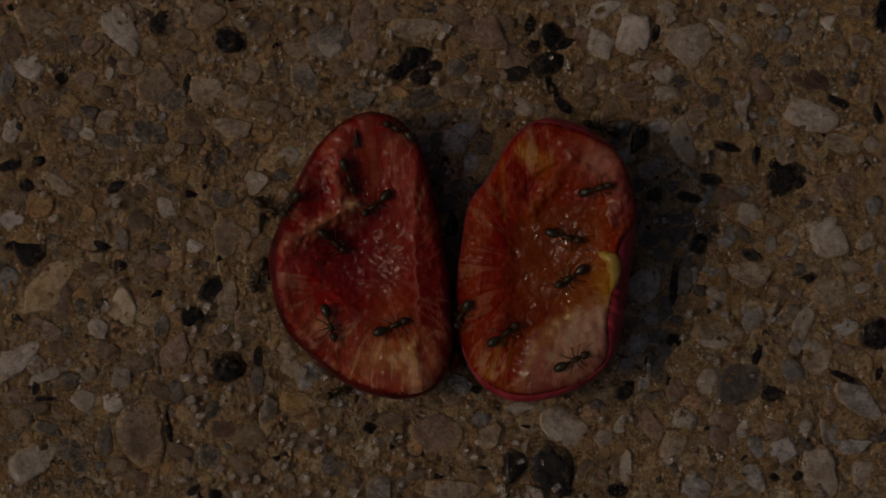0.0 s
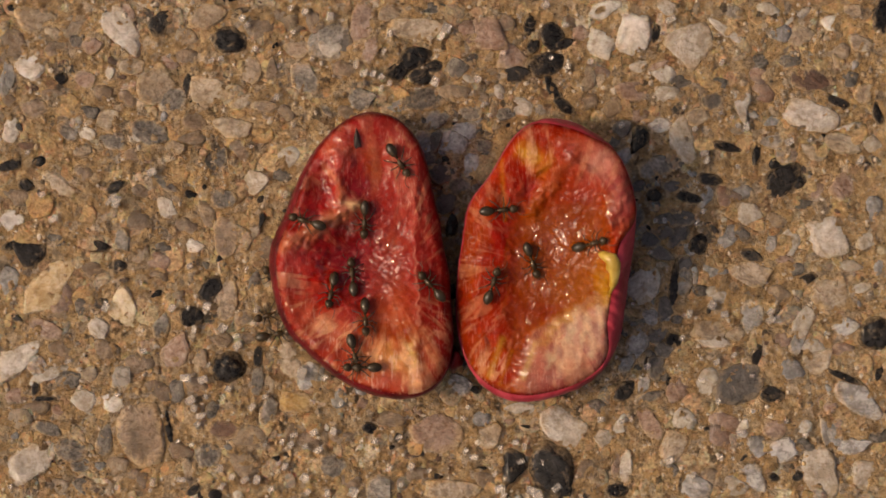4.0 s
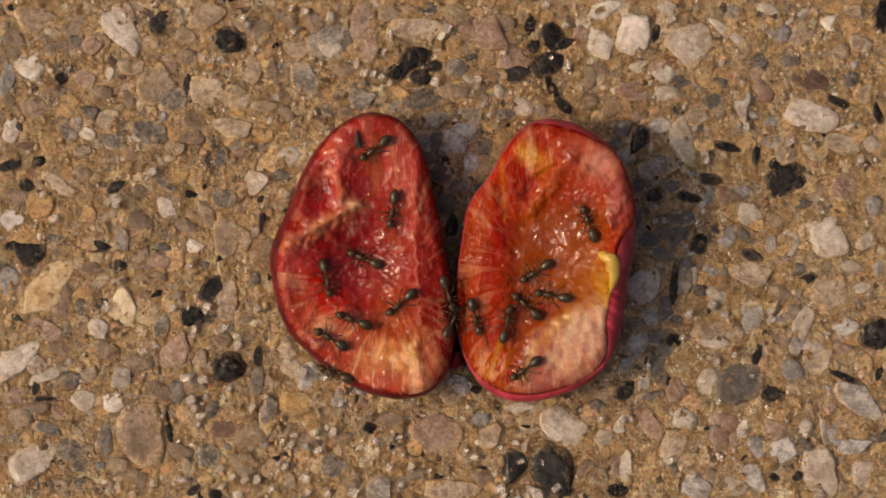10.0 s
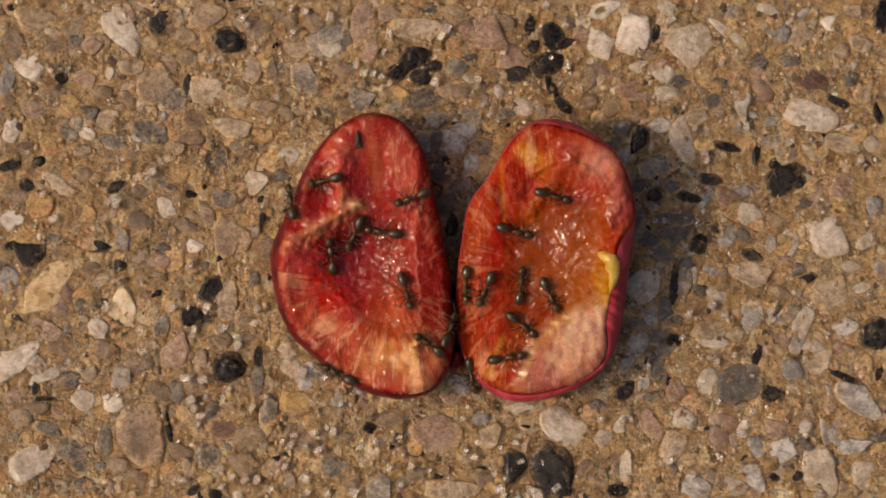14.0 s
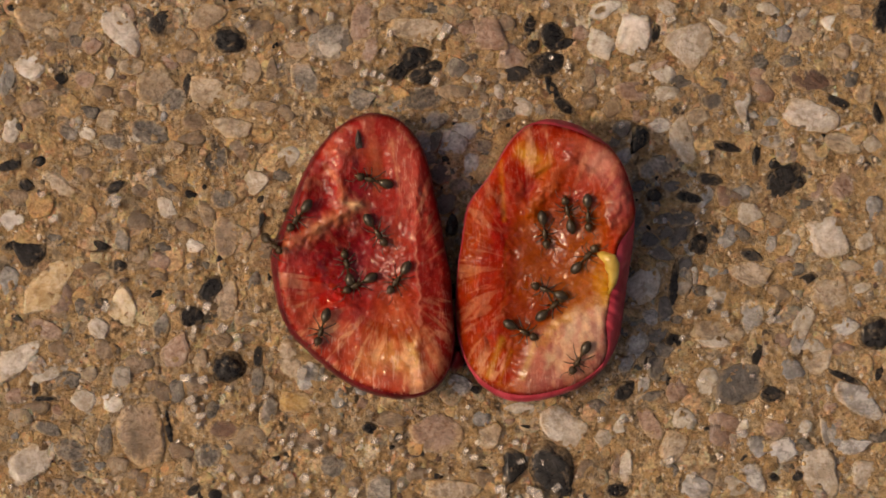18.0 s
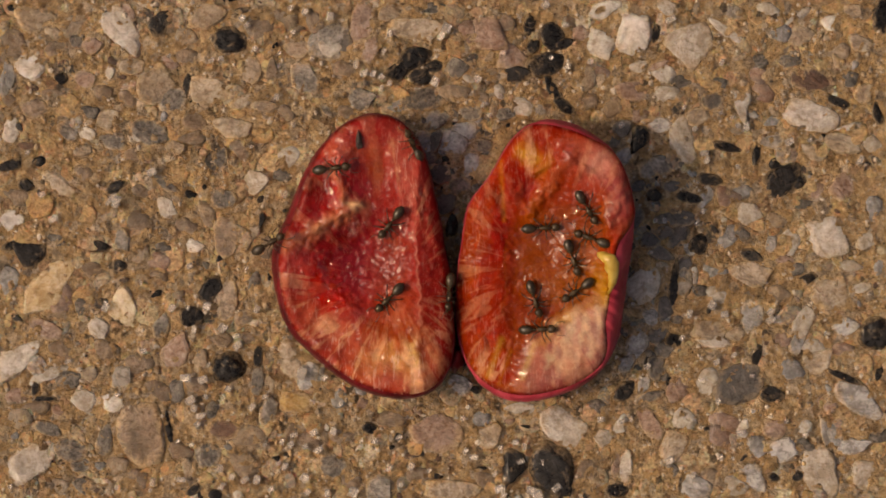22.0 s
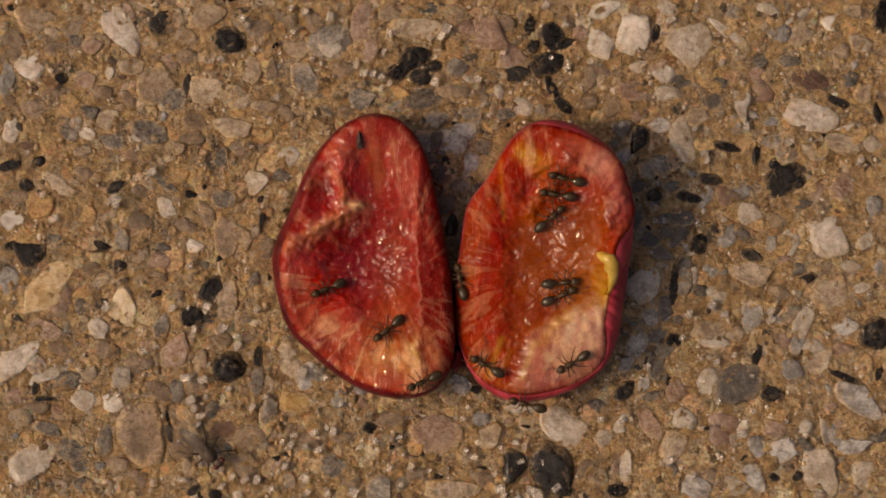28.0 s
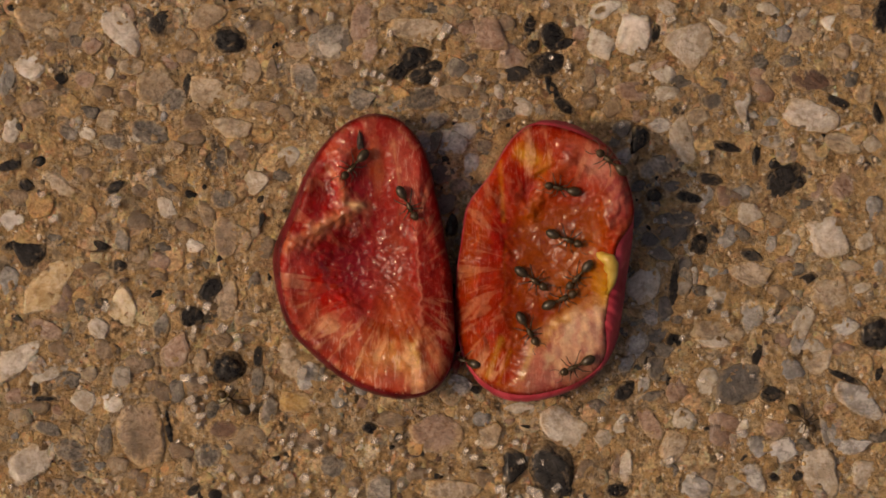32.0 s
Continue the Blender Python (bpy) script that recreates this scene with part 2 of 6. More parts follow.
CRYSTAL = plain("clear_sugar_crystal", (0.90, 0.84, 0.76), (0.98, 0.95, 0.90), 3000.0, 0.06, Transmission_Weight=0.74, IOR=1.5)
FLY_BODY = plain("grey_brown_fly_body", (0.022, 0.016, 0.012), (0.075, 0.055, 0.038), 1800.0, 0.55)
FLY_EYE = plain("dark_red_fly_eye", (0.05, 0.012, 0.008), (0.09, 0.02, 0.012), 3000.0, 0.25)
FLY_WING = plain("smoky_fly_wing", (0.10, 0.08, 0.06), (0.20, 0.165, 0.13), 1500.0, 0.25, Alpha=0.22)


# ---- mesh tools ----
def part(name, bm, material, parent=None, label=""):
    """Links a bmesh as one mesh object under a thing or a part."""
    me = bpy.data.meshes.new(name)
    bm.to_mesh(me)
    bm.free()
    me.materials.append(material)
    for p in me.polygons:
        p.use_smooth = True
    ob = new(name, me)
    ob.parent = parent
    return tagged(ob, label)


def blob(detail, sx, sy, sz, at=(0, 0, 0), rough=0.0, seed=0, bm=None):
    """An uneven ellipsoid."""
    bm = bm or bmesh.new()
    made = bmesh.ops.create_icosphere(bm, subdivisions=detail, radius=1.0)["verts"]
    for v in made:
        k = 1.0 + rough * noise.noise(v.co * 1.3 + Vector((seed * 7.1, seed * 3.3, 0)))
        v.co = Vector((v.co.x * sx * k, v.co.y * sy * k, v.co.z * sz * k)) + Vector(at)
    return bm


def tube(points, radii, sides=6):
    """A tapered tube through the points."""
    bm = bmesh.new()
    rings = []
    pts = [Vector(p) for p in points]
    for i, p in enumerate(pts):
        way = (pts[min(i + 1, len(pts) - 1)] - pts[max(i - 1, 0)]).normalized()
        side = way.cross(Vector((0, 0, 1)))
        side = side.normalized() if side.length > 1e-6 else Vector((1, 0, 0))
        up = side.cross(way)
        rings.append([bm.verts.new(p + radii[i] * (math.cos(a) * side + math.sin(a) * up))
                      for a in (2 * math.pi * k / sides for k in range(sides))])
    for a, b in zip(rings, rings[1:]):
        for k in range(sides):
            bm.faces.new((a[k], a[(k + 1) % sides], b[(k + 1) % sides], b[k]))
    bm.faces.new(rings[0][::-1])
    bm.faces.new(rings[-1])
    bmesh.ops.recalc_face_normals(bm, faces=bm.faces)
    return bm


# ---- ground ----
def ground_relief(x, y):
    p = Vector((x, y, 0))
    near = 1.0 / (1.0 + (p.length / 0.08) ** 4)
    return near * (0.00026 * noise.noise(p * 240) + 0.00010 * noise.noise(p * 700))


def mortar(x, y):
    """The mortar's own lumps, which creep over the edges of the stones."""
    p = Vector((x, y, 0.3))
    near = 1.0 / (1.0 + (p.length / 0.36) ** 30)
    return near * (0.00026 * noise.noise(p * 1100) + 0.00018 * noise.noise(p * 2600) + 0.00010 * noise.noise(p * 5200))


def ground_sheet():
    """One sheet, fine under the fruit and coarser towards the horizon."""
    def axis(inner, step, count):
        a = list(np.arange(-inner, inner + step / 2, step))
        out = [inner + 0.001 * (1.55 ** k) for k in range(1, count)]
        return [-v for v in reversed(out)] + a + out
    xs, ys = axis(0.0390, 0.00015, 33), axis(0.0255, 0.00015, 33)
    verts = [(x, y, ground_relief(x, y) + mortar(x, y)) for y in ys for x in xs]
    w = len(xs)
    faces = [(j * w + i, j * w + i + 1, (j + 1) * w + i + 1, (j + 1) * w + i) for j in range(len(ys) - 1) for i in range(w - 1)]
    me = bpy.data.meshes.new("ground")
    me.from_pydata(verts, [], faces)
    me.materials.append(BED)
    for p in me.polygons:
        p.use_smooth = True
    return tagged(new("ground", me), "worn sandy exposed-aggregate concrete ground, golden brown", "ground", kind="structure")


ground = ground_sheet()


def pebble_mesh(i, detail, sharp, level=0.40):
    """A unit pebble with a worn flat top: rounded, or broken along flat faces."""
    rng = random.Random(100 + i)
    bm = bmesh.new()
    bmesh.ops.create_icosphere(bm, subdivisions=detail, radius=1.0)
    cuts = [(Vector((rng.gauss(0, 1), rng.gauss(0, 1), rng.gauss(0, 0.35))).normalized(), rng.uniform(0.55, 0.92)) for _ in range(sharp)]
    off = Vector((i * 5.3, i * 2.7, i * 1.9))
    flat = Vector((rng.gauss(0, 0.10), rng.gauss(0, 0.10), 1)).normalized()
    for v in bm.verts:
        for way, far in cuts:
            d = v.co.dot(way)
            if d > far:
                v.co -= way * (d - far) * 0.92
        v.co *= 1.0 + 0.16 * noise.noise(v.co * 1.1 + off) + 0.09 * noise.noise(v.co * 2.9 + off)
        d = v.co.dot(flat)
        if d > level:
            v.co -= flat * (d - level) * 0.9
        v.co *= 1.0 + 0.035 * noise.noise(v.co * 6.0 + off) + 0.018 * noise.noise(v.co * 12.0 + off)
        v.co.z += 0.07 * noise.noise(v.co * 2.4 + off) + 0.035 * noise.noise(v.co * 7.0 + off)
    xs, ys = [v.co.x for v in bm.verts], [v.co.y for v in bm.verts]
    for v in bm.verts:
        v.co.x = (v.co.x - (max(xs) + min(xs)) / 2) * 2 / (max(xs) - min(xs))
        v.co.y = (v.co.y - (max(ys) + min(ys)) / 2) * 2 / (max(ys) - min(ys))
    me = bpy.data.meshes.new("pebble")
    bm.to_mesh(me)
    bm.free()
    for p in me.polygons:
        p.use_smooth = True
    me.materials.append(GRAINS)
    return me


PEBBLES = [pebble_mesh(i, 4, (4, 6, 8, 11)[i % 4], 0.46) for i in range(24)]
ROUND_PEBBLES = [pebble_mesh(80 + i, 4, (2, 4, 5)[i % 3], 0.72) for i in range(9)]
SMOOTH_PEBBLE = pebble_mesh(97, 4, 0, 0.9)
placed = []


def stone(tone, px, py, w, h, turn=0.0, high=0.28, shape=None):
    """A stone set in the ground: its middle, length and width in plan units, its turn in degrees."""
    rng = random.Random(px * 31 + py)
    black = tone == "dark"
    ob = new("stone", shape or rng.choice(ROUND_PEBBLES if black else PEBBLES))
    x, y, _ = spot(px, py)
    a, b = w * K / 2 * 1.14, h * K / 2 * 1.14
    c = min(a, b) * 0.8
    top = 0.00008 + min(a, b) * (high + (0.7 if black else 0.0)) * 0.20
    ob.matrix_basis = pose(x, y, ground_relief(x, y) + top - c * (0.74 if black else 0.44), rng.uniform(-5, 5), rng.uniform(-5, 5), turn) @ Matrix.Diagonal((a, b, c, 1))
    ob.parent = ground
    ob.material_slots[0].link = "OBJECT"
    ob.material_slots[0].material = STONES[tone]
    placed.append((px, py, w / 2, h / 2, turn))
    return ob


# ---- stones that stand out in the ground ----
stone("cream", 65, 35, 72, 48, 0)
stone("white", 213, 55, 100, 50, -55)
stone("pink", 228, 22, 34, 16, -60)
stone("dark", 283, 42, 52, 36, 50)
stone("dark", 405, 73, 64, 48, -20)
stone("dark", 425, 20, 38, 12, 10)
stone("cream", 370, 30, 66, 46, 0)
stone("pink", 165, 80, 36, 32, 0)
stone("white", 55, 120, 54, 46, 0)
stone("cream", 230, 118, 46, 28, 0)
stone("white", 195, 128, 24, 16, 90)
stone("dark", 107, 140, 24, 24, 0)
stone("cream", 276, 152, 64, 66, 20)
stone("dark", 330, 150, 44, 14, 75)
stone("grey", 305, 178, 50, 40, 40)
stone("cream", 366, 160, 62, 52, 0)
stone("tan", 445, 125, 46, 36, 80)
stone("tan", 482, 125, 46, 22, 80)
stone("cream", 430, 180, 46, 22, 30)
stone("cream", 470, 190, 46, 22, 0)
stone("cream", 412, 222, 68, 44, -15)
stone("tan", 345, 215, 44, 36, 0)
stone("grey", 265, 236, 74, 46, -20)
stone("white", 252, 240, 36, 24, 0)
stone("grey", 122, 232, 38, 36, 0)
stone("cream", 190, 212, 42, 34, 30)
stone("grey", 200, 250, 48, 28, -10)
stone("white", 155, 235, 28, 24, 0)
stone("pale", 10, 140, 62, 30, 80)
stone("tan", 60, 190, 46, 40, 0)
stone("brown", 45, 258, 32, 15, 0)
stone("white", 20, 230, 42, 28, 80)
stone("dark", 16, 293, 46, 20, 15)
stone("dark", 35, 225, 18, 12, -50)
stone("pink", 150, 140, 34, 30, 0)
stone("cream", 310, 262, 32, 24, 0)
stone("grey", 390, 280, 40, 22, 80)
stone("grey", 583, 70, 82, 74, 20)
stone("white", 585, 85, 40, 34, 0)
stone("pink", 640, 40, 72, 40, 80)
stone("pink", 655, 88, 50, 26, 80)
stone("cream", 735, 50, 92, 36, 0)
stone("dark", 735, 102, 62, 44, 20)
stone("dark", 705, 125, 50, 36, 20)
stone("dark", 745, 136, 48, 32, 0)
stone("dark", 767, 118, 36, 24, 0)
stone("grey", 810, 120, 40, 38, 0)
stone("pink", 868, 62, 78, 58, -40)
stone("pink", 905, 98, 52, 48, 0)
stone("dark", 937, 45, 38, 22, 80)
stone("dark", 978, 66, 62, 44, -65)
stone("dark", 1000, 77, 38, 20, 20)
stone("dark", 944, 82, 32, 20, 60)
stone("dark", 912, 131, 66, 32, 10)
stone("dark", 968, 114, 78, 44, 15)
stone("dark", 976, 154, 58, 22, -60)
stone("dark", 998, 188, 46, 20, -40)
stone("grey", 750, 175, 76, 42, 15)
stone("grey", 578, 196, 26, 14, -50)
stone("grey", 540, 140, 62, 44, -60)
stone("tan", 525, 85, 42, 36, 0)
stone("grey", 640, 175, 52, 44, 0)
stone("white", 1122, 58, 88, 62, 75)
stone("dark", 1160, 58, 36, 18, 80)
stone("white", 1216, 74, 84, 78, 60)
stone("white", 1180, 14, 32, 28, 0)
stone("white", 1070, 18, 58, 28, 20)
stone("white", 1064, 76, 58, 48, -35)
stone("white", 1130, 118, 30, 22, 0)
stone("pink", 1165, 116, 40, 12, 25)
stone("pink", 1116, 160, 56, 36, 0)
stone("white", 1176, 132, 42, 34, 0)
stone("white", 1292, 60, 92, 17, -34)
stone("grey", 1300, 20, 32, 26, 0)
stone("cream", 1420, 65, 46, 36, 0)
stone("brown", 1436, 142, 82, 40, -5)
stone("white", 1436, 206, 92, 54, -15)
stone("dark", 1482, 180, 46, 16, -25)
stone("white", 1470, 40, 32, 28, 0)
stone("cream", 1512, 20, 38, 26, 0)
stone("dark", 1562, 25, 70, 40, 80)
stone("cream", 1522, 75, 42, 34, -30)
stone("cream", 1530, 166, 38, 30, 60)
stone("dark", 1552, 200, 42, 18, -75)
stone("dark", 1286, 260, 56, 17, -12)
stone("dark", 1338, 276, 40, 16, 85)
stone("white", 1312, 190, 54, 22, -75)
stone("cream", 1236, 206, 46, 34, 0)
stone("white", 1210, 250, 80, 48, -70)
stone("cream", 1495, 254, 78, 36, -10)
stone("dark", 1486, 265, 36, 9, -20)
stone("grey", 1365, 250, 42, 24, 0)
stone("grey", 1260, 180, 38, 30, 0)
stone("dark", 48, 446, 68, 58, -20)
stone("dark", 20, 435, 34, 16, 20)
stone("amber", 88, 508, 124, 56, 48)
stone("white", 20, 390, 40, 36, 0)
stone("cream", 106, 325, 64, 30, -40)
stone("dark", 46, 328, 30, 24, 0)
stone("dark", 205, 331, 42, 20, 35)
stone("grey", 292, 325, 54, 18, -35)
stone("white", 294, 369, 40, 30, -40)
stone("tan", 400, 420, 70, 44, 85)
stone("grey", 396, 352, 44, 34, 0)
stone("white", 345, 436, 36, 24, -10)
stone("dark", 172, 436, 50, 22, -5)
stone("grey", 216, 426, 40, 26, -70)
stone("amber", 221, 540, 64, 50, 80)
stone("white", 222, 538, 28, 26, 0)
stone("dark", 372, 512, 58, 34, 45)
stone("dark", 340, 560, 50, 38, 0)
stone("tan", 401, 535, 84, 38, 88)
stone("pink", 80, 582, 62, 36, -10)
stone("white", 176, 582, 44, 34, -30)
stone("dark", 30, 563, 22, 12, -20)
stone("grey", 285, 576, 46, 28, 70)
stone("white", 455, 325, 46, 44, 0)
stone("dark", 463, 390, 30, 14, 85)
stone("dark", 212, 470, 28, 22, 0)
stone("dark", 1384, 320, 78, 56, 60)
stone("dark", 1410, 322, 34, 30, 0)
stone("white", 1465, 416, 78, 74, 0)
stone("pink", 1490, 330, 48, 40, 60)
stone("dark", 1330, 452, 42, 22, -10)
stone("dark", 1431, 493, 34, 20, 10)
stone("cream", 1330, 486, 72, 44, 0)
stone("white", 1140, 503, 68, 56, 60)
stone("dark", 1158, 346, 32, 24, 0)
stone("dark", 1220, 350, 54, 20, -15)
stone("dark", 1236, 432, 44, 34, 60)
stone("white", 1325, 380, 46, 38, 0)
stone("pale", 1365, 430, 36, 20, 80)
stone("white", 1535, 425, 40, 30, 60)
stone("cream", 1470, 520, 62, 58, 0)
stone("white", 1420, 570, 56, 34, 75)
stone("pale", 1500, 576, 48, 34, 0)
stone("dark", 1550, 592, 62, 58, 40, 0.5, SMOOTH_PEBBLE)
stone("white", 1525, 510, 32, 18, 20)
stone("cream", 1252, 586, 62, 38, -15)
stone("pale", 1330, 560, 50, 40, 80)
stone("white", 36, 636, 96, 44, 32)
stone("dark", 404, 651, 62, 54, 20, 0.6, SMOOTH_PEBBLE)
stone("dark", 456, 632, 40, 18, 80)
stone("grey", 456, 672, 60, 24, 85)
stone("cream", 515, 640, 72, 44, -60)
stone("cream", 475, 681, 36, 24, 80)
stone("ochre", 522, 712, 58, 38, -15)
stone("grey", 476, 726, 50, 28, 75)
stone("pink", 312, 622, 72, 48, 60)
stone("grey", 216, 666, 48, 38, 60)
stone("dark", 62, 688, 26, 14, 80)
stone("dark", 76, 706, 44, 10, 0)
stone("white", 150, 710, 46, 40, 0)
stone("white", 198, 712, 36, 34, 0)
stone("tan", 250, 768, 112, 84, -75)
stone("dark", 298, 755, 74, 13, -80)
stone("grey", 186, 780, 60, 28, 80)
stone("grey", 126, 796, 58, 42, -10)
stone("white", 48, 822, 84, 58, 20)
stone("grey", 88, 760, 54, 26, -25)
stone("grey", 142, 822, 34, 28, 0)
stone("dark", 381, 876, 26, 22, 0)
stone("dark", 342, 868, 28, 16, 35)
stone("grey", 366, 806, 48, 44, 0)
stone("brown", 396, 760, 54, 34, 0)
stone("dark", 655, 758, 30, 22, -15)
stone("dark", 705, 772, 30, 14, 55)
stone("pink", 772, 764, 86, 74, 0)
stone("grey", 590, 826, 48, 44, 0)
stone("grey", 672, 868, 62, 50, 60)
stone("white", 996, 756, 82, 62, -45)
stone("cream", 866, 770, 46, 40, 60)
stone("dark", 908, 828, 70, 50, 80)
stone("dark", 980, 836, 112, 80, -52)
stone("dark", 932, 755, 22, 10, 0)
stone("cream", 800, 868, 92, 38, 0)
stone("pale", 545, 666, 50, 34, 60)
stone("grey", 568, 662, 30, 14, 70)
stone("slate", 1305, 680, 88, 72, 40)
stone("dark", 1365, 698, 46, 30, 0)
stone("pale", 1522, 706, 88, 50, -35)
stone("dark", 1495, 668, 70, 13, -25)
stone("pink", 1150, 750, 62, 30, -55)
stone("white", 1106, 826, 56, 26, 85)
stone("pink", 1090, 822, 40, 16, 80)
stone("cream", 1192, 790, 58, 42, 60)
stone("white", 1070, 776, 36, 30, 0)
stone("dark", 1092, 868, 44, 28, 5)
stone("pale", 1230, 862, 58, 48, 0)
stone("white", 1452, 838, 90, 62, -70)
stone("white", 1530, 836, 52, 44, 60)
stone("pink", 1370, 760, 38, 34, 0)
stone("white", 1316, 760, 36, 20, 75)
stone("dark", 1316, 812, 17, 10, 40)
stone("dark", 1370, 845, 20, 15, 0)
stone("dark", 1411, 843, 22, 18, 20)
stone("pale", 1410, 606, 42, 24, 80)
stone("white", 1262, 602, 52, 28, -10)
stone("dark", 1338, 632, 34, 18, 70)
stone("pale", 1464, 772, 62, 16, -75)
stone("pale", 1512, 790, 64, 28, 10)
stone("pale", 1388, 796, 56, 44, 20)
stone("pale", 1334, 848, 60, 36, -60)
stone("cream", 1446, 640, 66, 46, 30)
# In the fruit's cast shadow: slate and dark tones also deepen the shade.
stone("pale", 1138, 680, 32, 22, 80)
stone("pale", 1128, 610, 62, 36, 75)
stone("dark", 1105, 692, 46, 28, 40)
stone("pale", 1158, 560, 40, 34, 0)
stone("slate", 1175, 620, 36, 30, 0)
stone("pale", 740, 260, 60, 44, 30)
stone("pale", 800, 250, 54, 44, 0)
stone("slate", 780, 310, 40, 34, 0)
stone("slate", 790, 360, 44, 34, 60)
stone("dark", 1130, 250, 56, 34, 70)
stone("grey", 1170, 290, 46, 36, 0)
stone("pale", 1105, 275, 34, 26, 60)
stone("slate", 1200, 420, 46, 34, 60)
stone("slate", 1180, 390, 40, 30, 0)
stone("slate", 1170, 450, 46, 26, -30)
stone("grey", 1210, 500, 50, 30, 80)
stone("pale", 812, 680, 44, 40, 0)
stone("dark", 840, 690, 24, 18, 0)
stone("grey", 1150, 300, 40, 30, 20)
stone("dark", 1256, 318, 42, 22, -20)
stone("pale", 1250, 348, 42, 22, 70)
stone("slate", 1210, 385, 50, 30, 10)
stone("slate", 1130, 330, 32, 20, 30)
stone("slate", 1176, 412, 32, 24, 0)
stone("slate", 1176, 545, 46, 28, 80)
stone("slate", 1164, 595, 38, 26, 20)
stone("dark", 1192, 602, 34, 24, 0)
stone("pale", 1108, 642, 36, 26, 50)
stone("slate", 1160, 650, 42, 30, 80)
stone("grey", 1150, 702, 52, 18, 20)
stone("slate", 766, 250, 42, 30, 60)
stone("pale", 822, 234, 46, 34, 0)
stone("pale", 832, 292, 42, 28, 80)
stone("grey", 812, 330, 42, 30, 0)
stone("dark", 800, 398, 44, 22, 85)
stone("slate", 1208, 470, 36, 26, 30)
stone("pale", 1222, 440, 30, 22, -30)
stone("slate", 1190, 330, 36, 20, 10)
stone("grey", 772, 212, 50, 32, 20)
stone("grey", 832, 200, 40, 28, 0)
stone("slate", 756, 282, 30, 26, 0)
# dark sliver standing in for a shaded gap between stones
stone("dark", 1192, 508, 92, 16, 86)
stone("slate", 1122, 388, 44, 30, 70)
stone("slate", 1150, 424, 36, 30, 0)
stone("grey", 856, 258, 30, 24, 0)
stone("slate", 1102, 228, 36, 28, 40)
stone("pale", 1168, 222, 40, 26, 0)
stone("slate", 1090, 250, 26, 20, 60)


# ---- lesser stones, joined ----
lesser = []


def pebble(tone, px, py, w, h, turn=0.0):
    """A lesser stone, to be joined with the rest."""
    lesser.append((tone, px, py, w, h, turn))
    placed.append((px, py, w / 2, h / 2, turn))


def scatter(count, low, high, rng, tones=("cream", "tan", "pink", "grey", "white", "cream", "grey", "pale", "pink", "white", "dark"), area=(-190, 1758, -190, 1072), room=0.9):
    """Further stones in the free places between."""
    made = 0
    for _ in range(6000):
        px, py, r = round(rng.uniform(*area[:2])), round(rng.uniform(*area[2:])), rng.uniform(low, high)
        if any(math.hypot(px - q[0], py - q[1]) < (q[2] + q[3]) * 0.5 + r * room for q in placed):
            continue
        pebble(rng.choice(tones), px, py, 2 * r * rng.uniform(1.0, 1.35), 2 * r * rng.uniform(0.7, 0.95), rng.uniform(0, 180))
        made += 1
        if made == count:
            return


def join_pebbles():
    """All lesser stones as one mesh."""
    tones = list(STONES)
    verts, faces, kinds = [], [], []
    for tone, px, py, w, h, turn in lesser:
        rng = random.Random(round(px) * 31 + round(py))
        me = PEBBLES_SMALL[rng.randrange(len(PEBBLES_SMALL))]
        x, y, _ = spot(px, py)
        a, b = w * K / 2 * 1.14, h * K / 2 * 1.14
        c = min(a, b) * 0.8
        top = 0.00005 + min(a, b) * 0.05
        m = pose(x, y, ground_relief(x, y) + top - c * 0.44, rng.uniform(-6, 6), rng.uniform(-6, 6), turn) @ Matrix.Diagonal((a, b, c, 1))
        at = len(verts)
        verts += [(m @ v.co)[:] for v in me.vertices]
        faces += [tuple(at + i for i in p.vertices) for p in me.polygons]
        kinds += [tones.index(tone)] * len(me.polygons)
    me = bpy.data.meshes.new("pebbles")
    me.from_pydata(verts, [], faces)
    for tone in tones:
        me.materials.append(STONES[tone])
    me.polygons.foreach_set("material_index", kinds)
    me.polygons.foreach_set("use_smooth", [True] * len(faces))
    return tagged(new("pebbles", me), "small worn stones of many colours set in the ground", "pebbles", kind="stuff")


PEBBLES_SMALL = [pebble_mesh(50 + i, 2, (3, 5, 7)[i % 3]) for i in range(9)]

pebble("tan", 20, 75, 60, 50, 0)
pebble("cream", 130, 45, 52, 42, 0)
pebble("tan", 100, 85, 40, 28, 30)
pebble("cream", 325, 62, 52, 28, -10)
pebble("cream", 500, 32, 50, 40, 0)
pebble("tan", 460, 52, 50, 40, 20)
pebble("tan", 330, 100, 36, 26, 0)
pebble("grey", 140, 75, 32, 24, 0)
pebble("tan", 180, 165, 38, 28, 0)
pebble("tan", 225, 175, 32, 30, 0)
pebble("pink", 300, 110, 30, 26, 0)
pebble("tan", 20, 182, 32, 28, 0)
pebble("cream", 95, 58, 32, 24, 0)
pebble("grey", 155, 200, 38, 24, 0)
pebble("tan", 95, 170, 42, 26, 10)
pebble("cream", 145, 265, 32, 24, 0)
pebble("tan", 240, 275, 38, 26, 0)
pebble("dark", 66, 286, 26, 18, 0)
pebble("tan", 430, 265, 52, 36, 0)
pebble("tan", 340, 245, 46, 26, 0)
pebble("cream", 505, 200, 32, 28, 0)
pebble("dark", 200, 291, 18, 9, 10)
pebble("brown", 60, 155, 15, 12, 0)
pebble("brown", 200, 107, 18, 16, 0)
pebble("brown", 215, 137, 17, 9, 0)
pebble("tan", 555, 40, 42, 38, 0)
pebble("cream", 690, 25, 42, 30, 0)
pebble("pink", 830, 58, 42, 40, 0)
pebble("tan", 890, 40, 42, 30, 0)
